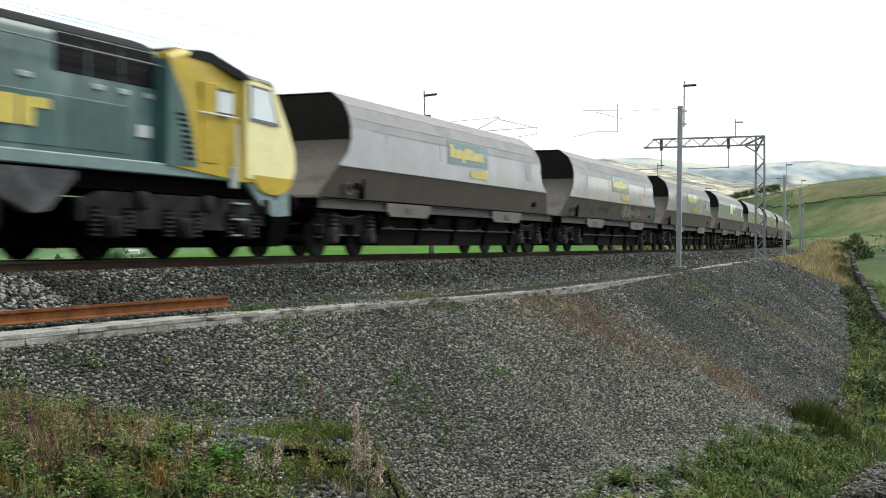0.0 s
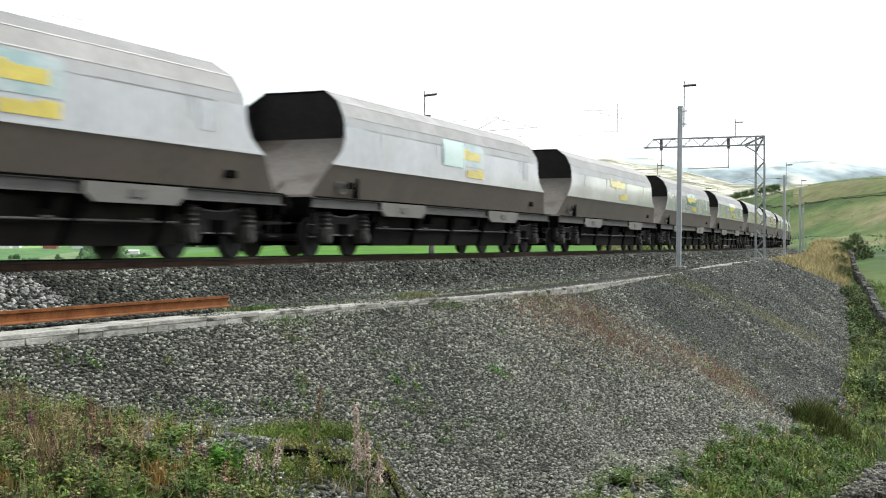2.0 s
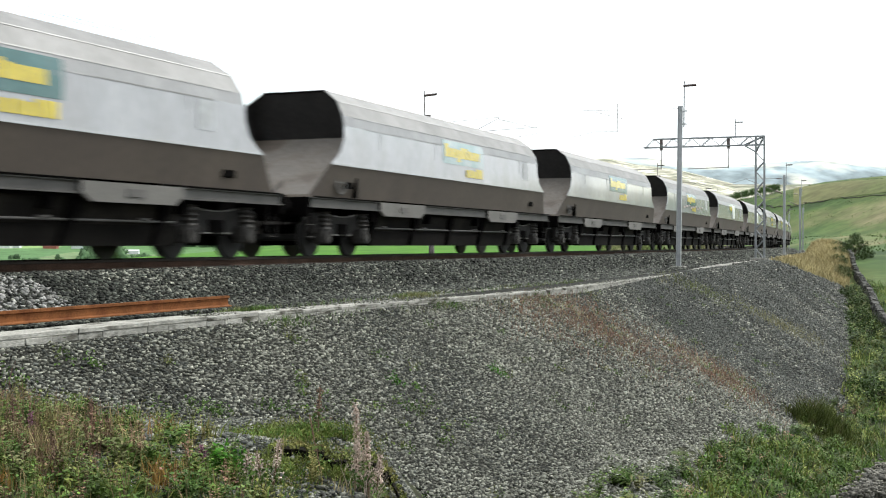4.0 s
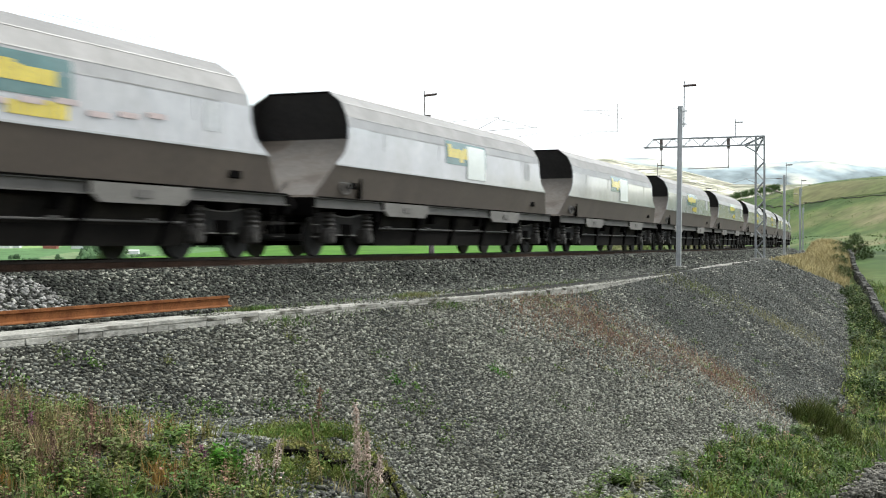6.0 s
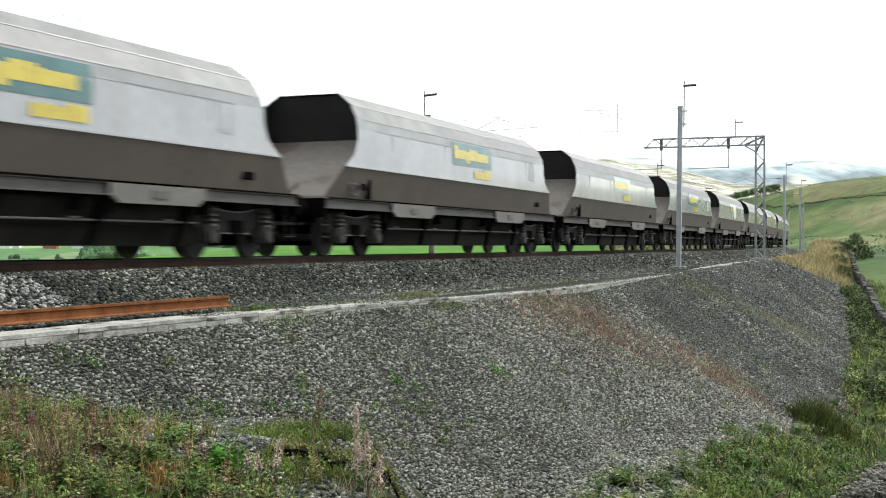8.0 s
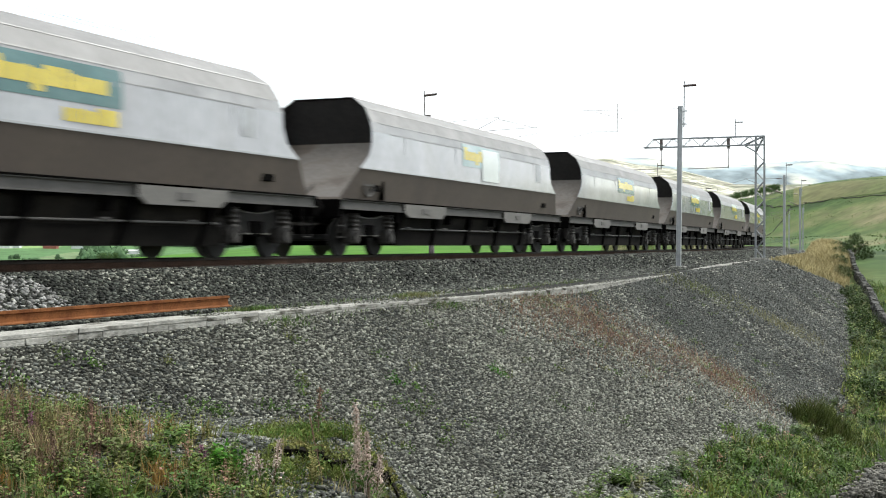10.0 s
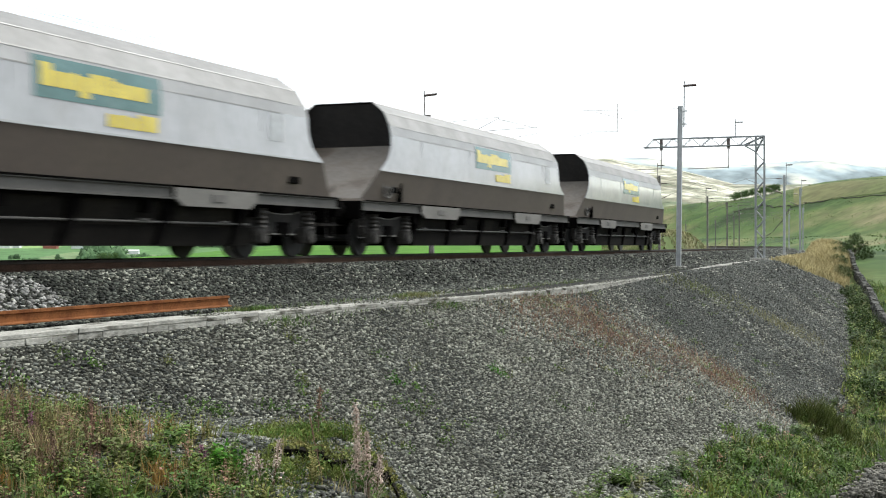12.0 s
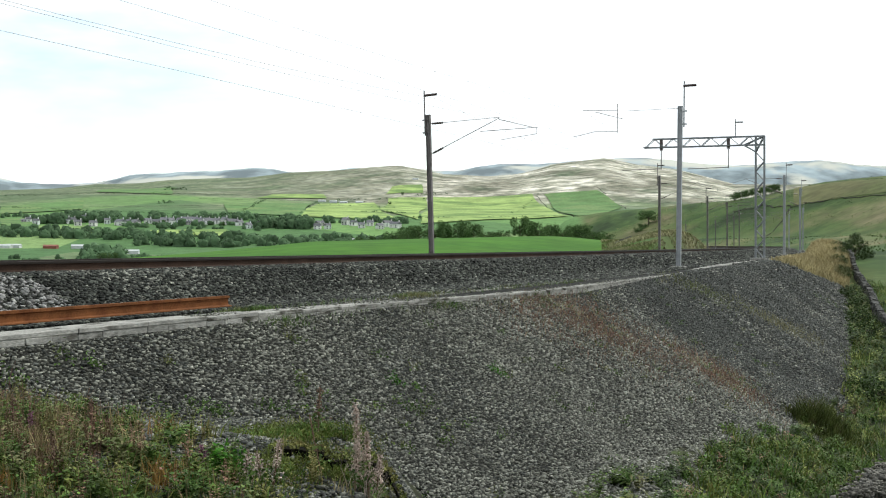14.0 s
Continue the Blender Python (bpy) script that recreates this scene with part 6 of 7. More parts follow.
    ok = (gap > -0.3) & (rng.random(len(sx)) < 0.75 - 1.2 * hollow)
    pale = rng.random(len(sx)) < 0.45
    size = 0.017 * rng.uniform(0.5, 1.4, len(sx))
    for m, name, label in ((M_STONE, "spilt_stones", "grey stones spilt among the weeds"), (M_STONE_DARK, "dark_spilt_stones", "dark grey stones spilt among the weeds")):
        k = ok & (pale == (m is M_STONE))
        stones(name, q[k] + (0, 0, 0.008), size[k], m, label)
    # stone run out over the ground at the foot
    sx, sy = view_patch(18000, 0.02, 0.24, 15, 27)
    q, ss, sl = on_ground(sx, sy)
    gap = ground_z(sx, sy) - bank_z(sl)
    k = (gap > -0.15) & (sl < foot_line(ss) + 0.5 * rng.random(len(sx)))
    stones("foot_stones", q[k] + (0, 0, 0.008), 0.025 * rng.uniform(0.5, 1.35, int(k.sum())), M_STONE, "grey stones run out at the foot of the bank")
    # tufts of dry grass
    for cx, cy, k, m in ((-2.7, 8.3, 110, M_GRASS_DRY), (-3.0, 9.3, 90, M_GRASS_DRY)):
        xx, yy = rng.normal(cx, 0.07, k), rng.normal(cy, 0.09, k)
        q, _, _ = on_ground(xx, yy)
        blades("grass_tuft", q, 0.28, 0.004, 0.4, m, "tuft of straw-coloured dry grass", "grass")
    # hair-fine pale seeding grass
    for cx, cy, k, h in ((-0.58, 8.9, 60, 0.26), (-0.5, 8.9, 40, 0.22), (-1.22, 8.2, 30, 0.2)):
        xx, yy = rng.normal(cx, 0.07, k), rng.normal(cy, 0.08, k)
        q, _, _ = on_ground(xx, yy)
        blades("seeding_grass", q, h, 0.0022, 0.7, M_SEED, "pale pinkish hair-fine seeding grass", "grass")
    # bright green clump
    q, _, _ = on_ground(np.array([-1.5]), np.array([8.4]))
    c = q + rng.normal(0, 1, (900, 3)) * (0.075, 0.08, 0.05) + (0, 0, 0.06)
    v, f = leaves(c, rng.uniform(0.018, 0.04, 900))
    raw_mesh("bright_weed", v, f, M_LEAF_BRIGHT, "bright green leafy weed clump", "weed", "")


M_STEM = mat("dark_red_stems", (0.17, 0.105, 0.07), 0.9, 0.0, 0.3, 2.0, 9, 0, island=0.4, spec=0.12)
M_ORANGE = mat("orange_dying_grass", (0.38, 0.23, 0.07), 0.9, 0.0, 0.3, 3.0, 9, 0, island=0.4, spec=0.12)
M_PEAT = mat("black_peaty_soil", (0.014, 0.012, 0.009), 1.0, 0.0, 0.4, 8.0, 30, 0.5, spec=0.05)
M_WEED_TAN = mat("tan_dead_weed", (0.29, 0.17, 0.12), 0.85, 0.0, 0.3, 1.0, 8, 0, island=0.4, spec=0.12)
M_STRAW_GREEN = mat("yellowing_grass", (0.30, 0.34, 0.10), 0.8, 0.0, 0.3, 0.6, 5, 0, island=0.4, spec=0.12)
M_LEAF_MID = mat("fresh_green_leaves", (0.09, 0.15, 0.026), 0.7, 0.0, 0.4, 4.0, 9, 0, island=0.4, spec=0.12)
M_WEED_LEAF = mat("weed_leaves", (0.092, 0.165, 0.036), 0.7, 0.0, 0.4, 4.0, 9, 0, island=0.4, tint=(0.21, 0.205, 0.09), tint_at=(0.46, 0.62), tint_scale=2.2, spec=0.12)


def seed_stem(x, y, h, label, material, name, plume=260, tilt=0.0):
    """A tall stem with a loose plume of seed or flower."""
    q, _, _ = on_ground(np.array([x]), np.array([y]))
    q = q[0]
    plant = empty(name, label, "weed", "tall weeds")
    plant.location = q
    tip = (rng.uniform(-0.08, 0.08) * h * 2 + tilt * h, rng.uniform(-0.05, 0.05), h)
    bm = solid_tube((0, 0, -0.05), tip, 0.008, 6, 0.004)
    part("stem", bm, M_WEED, plant)
    n = plume
    f = rng.uniform(0.3, 1.02, n)
    c = np.outer(f, tip) + rng.normal(0, 1, (n, 3)) * (0.007 + 0.024 * (1.1 - f))[:, None]
    v, fc = leaves(c, rng.uniform(0.010, 0.026, n))
    raw_mesh("plume", v, fc, material, "", "", "stuff", plant)
    n = 60
    f = rng.uniform(0.1, 0.5, n)
    c = np.outer(f, tip) + rng.normal(0, 0.035, (n, 3))
    v, fc = leaves(c, rng.uniform(0.02, 0.05, n))
    raw_mesh("leaf_whorl", v, fc, M_WEED_LEAF, "", "", "stuff", plant)


foreground()
PALE_STEM = "tall weed with a pale fluffy seed plume"
for x, y, h, n, tilt in ((-0.60, 8.9, 0.62, 620, -0.16), (-0.54, 8.85, 0.46, 520, -0.05), (-0.50, 8.9, 0.36, 420, 0.1), (-0.64, 8.75, 0.34, 420, 0.0), (-1.15, 8.15, 0.34, 240, 0.03), (-1.19, 8.1, 0.26, 160, -0.1), (-1.33, 8.1, 0.24, 160, 0.05)):
    seed_stem(x, y, h, PALE_STEM, M_SEED, "seeding_weed", n, tilt)
for x, y, h in ((-1.62, 8.3, 0.17), (-3.12, 9.2, 0.24)):
    seed_stem(x, y, h, "willowherb with pink flower spikes", M_PINK, "willowherb")
for x, y, h in ((-1.05, 10.2, 0.42), (-3.3, 9.4, 0.36), (-2.6, 9.0, 0.30), (-2.43, 7.7, 0.36)):
    seed_stem(x, y, h, "dead reddish-brown weed stem", M_WEED, "dead_weed")
seed_stem(-0.86, 8.75, 0.46, "bare red weed stem leaning over", M_WEED, "dead_weed", 40, -0.36)


def earth_lip(x0, y0, x1, y1, h, label):
    """A step of bare black soil, with mossy turf over its edge."""
    n = 16
    t = np.linspace(0, 1, n)
    x, y = x0 + (x1 - x0) * t + rng.normal(0, 0.012, n), y0 + (y1 - y0) * t + rng.normal(0, 0.02, n)
    q, _, _ = on_ground(x, y)
    up = h * (0.25 + 0.75 * np.sin(np.pi * t) ** 0.6) * rng.uniform(0.8, 1.15, n)
    bm = bmesh.new()
    rows = []
    for dy, k in ((0.03, -0.4), (0.0, 0.4), (-0.035, 1.0), (0.05, 1.12), (0.22, 0.75), (0.42, -0.3)):
        rows.append([bm.verts.new((q[i, 0], q[i, 1] + dy + rng.normal(0, 0.008), q[i, 2] + up[i] * k)) for i in range(n)])
    for a, b in zip(rows[:-1], rows[1:]):
        for i in range(n - 1):
            bm.faces.new((a[i], a[i + 1], b[i + 1], b[i]))
    lip = tagged(part("earth_step", bm, M_PEAT), label, "soil", "", "stuff")
    k = 1500
    i = rng.integers(0, n, k)
    dy = rng.uniform(-0.05, 0.34, k)
    c = np.stack([q[i, 0] + rng.normal(0, 0.02, k), q[i, 1] + dy, q[i, 2] + up[i] * np.interp(dy, [-0.05, 0.05, 0.22, 0.42], [0.98, 1.15, 0.8, -0.2]) + rng.uniform(0, 0.03, k)], -1)
    v, f = leaves(c, rng.uniform(0.012, 0.034, k))
    raw_mesh("moss", v, f, M_MOSS, "green moss over the edge of bare soil", "moss")
    return lip


earth_lip(-1.28, 9.0, -0.62, 9.25, 0.10, "black peaty step in the mossy turf")
earth_lip(-0.62, 9.45, -0.32, 10.1, 0.10, "black peaty hollow at the edge of the stones")


SPRIGS = ((-10.0, 5.6, 120, 0.2), (-9.3, 5.2, 100, 0.18), (-9.7, 6.2, 91, 0.2), (1.29, 6.48, 121, 0.13), (-4.4, 5.85, 80, 0.10), (-4.7, 6.05, 70, 0.10), (-2.24, 6.2, 91, 0.12), (-1.9, 6.4, 60, 0.08), (-6.5, 5.25, 50, 0.08), (-8.0, 5.0, 70, 0.12), (-7.7, 5.15, 60, 0.1), (-9.0, 5.3, 80, 0.15), (-8.6, 5.7, 90, 0.15), (10.3, 8.95, 80, 0.15), (12.0, 5.2, 90, 0.25), (8.2, 5.1, 90, 0.2), (54, 7.6, 160, 0.4), (55.2, 8.1, 160, 0.4), (56.4, 8.7, 200, 0.45), (56.5, 9.3, 200, 0.4))


def toe_plants():
    """Grass and shrubs along the foot of the bank and the wall."""
    x, y = view_patch(105000, 0.10, 0.40, 14, 95)
    p, s, l = on_ground(x, y)
    soil = ground_z(x, y) - bank_z(l)
    keep = (soil > -0.02 - 0.22 * np.clip(rolls(x, y, 0.9, 4), -0.3, 1)) & (l < 14.5) & (l > foot_line(s) + 0.15 * rolls(x, y, 0.6, 2)) & (x / y > 0.12 + 0.07 * rng.random(len(x)) ** 2 * step(21.5 - y, 0, 2.5) + 0.018 * rolls(x, y, 0.35, 1)) & (rng.random(len(x)) < np.clip(30 / y, 0.45, 1))
    p, x, y = p[keep], x[keep], y[keep]
    kind = rng.random(len(p)) + 0.25 * rolls(x, y, 1.6, 3)
    g = kind < 0.8
    blades("bank_foot_grass", p[g], 0.30 + 0.22 * np.clip(rolls(x[g], y[g], 0.5, 2), -0.7, 1), 0.010, 0.9, M_GRASS, "long green grass at the foot of the bank")
    blades("bank_foot_dry_grass", p[~g][::2], 0.30, 0.009, 0.8, M_GRASS_DRY, "yellowing grass at the foot of the bank")
    for m, name, label, count, lo, hi, seed in ((M_LEAF_MID, "bank_foot_weeds", "leafy green weeds at the foot of the bank", 150, 0.2, 0.45, 1), (M_WEED_LEAF, "bank_foot_herbs", "fresh yellow-green herbs at the foot of the bank", 200, 0.15, 0.34, 2),
                                                (M_LEAF, "bank_foot_nettles", "dark green nettles at the foot of the bank", 110, 0.2, 0.48, 3), (M_STRAW_GREEN, "bank_foot_bedstraw", "pale yellow-green bedstraw at the foot of the bank", 70, 0.12, 0.28, 5), (M_WEED_TAN, "bank_foot_docks", "rusty seeding docks at the foot of the bank", 14, 0.25, 0.4, 4)):
        hs = rng.uniform(-3.2, 22, 6000)
        hl = np.interp(hs, [-3.2, -0.9, 0.3, 1.5, 2.8, 7, 13, 16, 22], [9.2, 9.05, 9.55, 9.55, 9.4, 9.5, 10.1, 10.2, 10.6]) + 3.0 * rng.random(6000) ** 1.3
        hx, hy = on_line(hs, hl)
        ok = np.flatnonzero((rolls(hx, hy, 0.5, seed * 1.9) > 0.1) & (hl < 12.6))[:count]
        q, _, _ = on_ground(hx[ok], hy[ok])
        herbs(name, q, rng.uniform(lo, hi, len(ok)), rng.uniform(0.12, 0.3, len(ok)), 11, 9, 0.075, m, label)
    for m, name, label, count, seed in ((M_LEAF, "wall_foot_herbs", "dark green herbs between bank and wall", 130, 2), (M_STRAW_GREEN, "wall_foot_grass_heads", "yellowing seed heads between bank and wall", 30, 3), (M_WEED_LEAF, "wall_foot_weeds", "green weeds between bank and wall", 90, 1)):
        hs = rng.uniform(22, 84, 6000)
        hl = np.interp(hs, [22, 42, 60, 84], [10.9, 9.9, 9.2, 8.5]) + rng.uniform(0, 2.0, 6000)
        hx, hy = on_line(hs, hl)
        ok = np.flatnonzero(rolls(hx, hy, 1.1, seed * 1.9) > 0.1)[:count]
        q, _, _ = on_ground(hx[ok], hy[ok])
        herbs(name, q, rng.uniform(0.4, 0.95, len(ok)), rng.uniform(0.3, 0.6, len(ok)), 12, 9, 0.12, m, label)
    far = (y > 30) & (rolls(x, y, 2.2, 1) > 0.1)
    blades("tall_yellow_grass", p[far][::2], 0.5, 0.012, 0.7, M_STRAW_GREEN, "tall yellow-green grass at the foot of the bank")
    # leafy mounds among the grass
    k = 120
    for m, name, label in ((M_WEED_LEAF, "leafy_mound", "bushy green weeds at the foot of the bank"), (M_LEAF, "dark_mound", "dark green bushy weeds at the foot of the bank")):
        take = rng.choice(np.flatnonzero(y > (18 if m is M_WEED_LEAF else 21)), k, replace=False)
        c0 = np.repeat(p[take], 130, axis=0)
        big = np.repeat(rng.uniform(0.16, 0.42, k), 130)[:, None]
        d = rng.normal(size=(len(c0), 3))
        d /= np.linalg.norm(d, axis=1)[:, None]
        d[:, 2] = np.abs(d[:, 2])
        c = c0 + d * big * rng.uniform(0.5, 1.05, (len(c0), 1)) * (1, 1, 0.9)
        v, f = leaves(c, rng.uniform(0.04, 0.10, len(c)))
        raw_mesh(name, v, f, m, label, "weeds")
        k = 75
    # straw grass where the bank ends
    n = 36000
    s, l = rng.uniform(60, 132, n), rng.uniform(4.1, 8.6, n)
    keep = (l > 4.4) & ((ground_z(*on_line(s, l)) > bank_z(l) - 0.35 * rng.random(n)) | (l < 4.35 + (s - 61) * 0.15 + 0.7 * (rng.random(n) - 0.6)))
    x, y = on_line(s[keep], l[keep])
    q, _, _ = on_ground(x, y)
    blades("straw_grass", q, 0.30 + 0.4 * step(l[keep] - 4.4, 0, 1.2) * step(s[keep], 60, 72), 0.020, 0.8, M_STRAW, "straw-yellow long grass on the end of the bank")
    bx, by = view_patch(30000, 0.13, 0.25, 118, 205)
    q, bs, bl = on_ground(bx, by)
    ok = (bl < -7.5) & (rolls(bx, by, 6, 1) > -1.1) & (bx / by > 0.125 + 0.02 * rng.random(len(bx)))
    blades("tussock_grass", q[ok], 0.34, 0.06, 1.0, M_TUSSOCK, "tan tussock grass beyond the tracks")
    # thin weeds over the stones
    for name, m, label, n in (("bank_weeds", M_WEED_LEAF, "sparse green weeds among the stones", 170),):
        s, l = rng.uniform(-12, 24, n), rng.uniform(4.9, 9.0, n)
        s[:n // 2] = rng.uniform(-13, -2, n // 2)
        l[:n // 2] = 4.85 + 0.16 * (s[:n // 2] + 13) + np.abs(rng.normal(0, 0.5, n // 2))
        x, y = on_line(s, l)
        c0 = np.stack([x, y, bank_z(l)], -1)
        c = np.repeat(c0, 45, axis=0) + rng.normal(0, 0.07, (n * 45, 3)) * (1, 1, 0.7) + (0, 0, 0.05)
        v, f = leaves(c, rng.uniform(0.02, 0.055, len(c)))
        raw_mesh(name, v, f, m, label, "weeds")
    # single sprigs of green weed on the slope
    for s0, l0, k, r in SPRIGS:
        s, l = rng.normal(s0, r * 0.6, k), rng.normal(l0, r * 0.6, k)
        x, y = on_line(s, l)
        c = np.stack([x, y, bank_z(l) + 0.05 + np.abs(rng.normal(0, r * 0.5, k))], -1)
        v, f = leaves(c, rng.uniform(0.02, 0.055, k))
        raw_mesh("green_sprig", v, f, M_LEAF_BRIGHT if k % 2 else M_WEED_LEAF, "small green weed growing through the stones", "weed")
    # a reddish strip of dead weeds down the slope
    n = 16000
    k = rng.random(n) ** 1.4
    s = 8.0 + 6.3 * k + rng.normal(0, 1.7, n) * (1 - 0.4 * k)
    l = 4.95 + 3.6 * k + np.abs(rng.normal(0, 0.75, n)) - 0.2
    x, y = on_line(s, l)
    q = np.stack([x, y, bank_z(l)], -1)
    mixed = rng.random(n) + np.where(rolls(x, y, 0.42, 1.3) + 0.5 * rolls(x, y, 0.17, 2) > -0.95 + 0.5 * k, 0.0, 9.0)
    blades("red_weeds", q[mixed < 0.62], 0.13, 0.005, 0.9, M_WEED_TAN, "reddish dead weeds among the stones", "weeds")
    blades("tan_weeds", q[(mixed > 0.62) & (rng.random(n) < 0.45)], 0.12, 0.005, 0.9, M_TUSSOCK, "tan dry grass among the stones", "weeds")
    n = 2200
    k = rng.random(n)
    s = 24 + 10 * k + rng.normal(0, 1.2, n)
    l = 4.9 + 4.2 * k + rng.normal(0, 0.3, n)
    x, y = on_line(s, l)
    blades("dry_weeds", np.stack([x, y, bank_z(l)], -1), 0.15, 0.007, 0.9, M_TUSSOCK, "thin tan weeds among the stones", "weeds")
    # grass tufts by the trough and the spare rail
    n = 2400
    s = np.concatenate([rng.normal(-3.0, 0.4, n // 3), rng.normal(2.9, 0.45, n // 3), rng.uniform(-2, 14, n // 3)])
    l = trough_lat(s) + np.where(rng.random(len(s)) < 0.75, -0.35, 0.32) + rng.normal(0, 0.09, len(s))
    x, y = on_line(s, l)
    blades("cess_grass", np.stack([x, y, bank_z(l)], -1), 0.11, 0.005, 0.9, M_WEED_LEAF, "yellowing tufts of grass beside the cable trough")


toe_plants()


def rush_clump(x, y, r, h, n, label):
    xx, yy = rng.normal(x, r * 0.62, n), rng.normal(y, r * 0.7, n)
    q, _, _ = on_ground(xx, yy)
    dome = np.clip(1.05 - 0.42 * np.hypot((xx - x) / (r * 0.62), (yy - y) / (r * 0.7)), 0.25, 1)
    blades("rush_clump", q, h * dome * rng.uniform(0.6, 1.15, n), 0.009, 0.48, M_RUSH, label, "plant", 0.9)


for bx, by, br in ((9.7, 32.2, 0.42), (10.15, 32.1, 0.45), (10.65, 32.5, 0.42), (10.3, 33.0, 0.4)):
    rush_clump(bx, by, br, 1.05, 1500, "dark green clump of rushes at the foot of the bank")
rush_clump(6.0, 19.6, 0.4, 0.4, 400, "dark green clump of rushes at the foot of the bank")


def crown_cloud(n, radius, height, low, seeds, leaf):
    """Leaves gathered in clumps within an egg of that radius and height, from low upward."""
    k = np.arange(seeds)
    c = rng.normal(size=(seeds, 3))
    c /= np.linalg.norm(c, axis=1)[:, None]
    c *= rng.uniform(0.45, 0.95, seeds)[:, None]
    c = c * (radius * 0.8, radius * 0.8, height * 0.42) + (0, 0, low + height * 0.5)
    pick = rng.integers(0, seeds, n)
    d = rng.normal(size=(n, 3))
    d /= np.linalg.norm(d, axis=1)[:, None]
    spread = rng.uniform(0.2, 0.34, seeds)[pick] * radius
    p = c[pick] + d * spread[:, None] * rng.uniform(0.5, 1.05, n)[:, None] * (1, 1, 0.8)
    return leaves(p, leaf * rng.uniform(0.6, 1.3, n))


def tree(name, h, radius, n, leaf, label, group, material=None, category="tree", trunk=0.28):
    t = empty(name, label, category, group)
    bm = bmesh.new()
    tube(bm, (0, 0, -0.4), (0, 0, h * 0.55), 0.035 * h, 8, 0.014 * h)
    for k in range(6):
        a = k * 1.05 + rng.uniform(-0.3, 0.3)
        z = h * rng.uniform(0.25, 0.5)
        tube(bm, (0, 0, z), (radius * 0.6 * math.cos(a), radius * 0.6 * math.sin(a), z + h * 0.28), 0.013 * h, 6, 0.004 * h)
    part("trunk", bm, M_BARK, t)
    v, f = crown_cloud(n, radius, h * (1 - trunk), h * trunk, 26, leaf)
    raw_mesh("crown", v, f, material or M_LEAF, "", "", "stuff", t)
    return t


def ground_at(x, y):
    return float(ground_z(np.array([x]), np.array([y]))[0])


def seat(thing, u, dist, sink=0.0, turn=0.0):
    x, y = u * dist, dist
    thing.matrix_basis = pose(x, y, ground_at(x, y) - sink, 0, 0, turn)


def U(x):
    """The bearing of the mark x on a scale of 1568 across the view."""
    return (x - 784) / 2155.1


# bushes near the end of the bank
bush = tree("hawthorn_bush", 3.6, 2.1, 4200, 0.13, "dark hawthorn bush beside the stone wall", "", None, "bush", 0.05)
seat(bush, U(1513), 122, 0.9)
bush2 = tree("low_bush", 1.3, 1.0, 1500, 0.10, "low dark green bush beside the stone wall", "bushes by the wall", None, "bush", 0.03)
seat(bush2, U(1500), 88, 0.2)
for mark, d, tz in ((1560, 40, 30), (1535, 60, 200), (1488, 104, 60)):
    b2 = copy_thing(bush2, pose(0, 0, 0))
    seat(b2, U(mark), d, 0.25, tz)


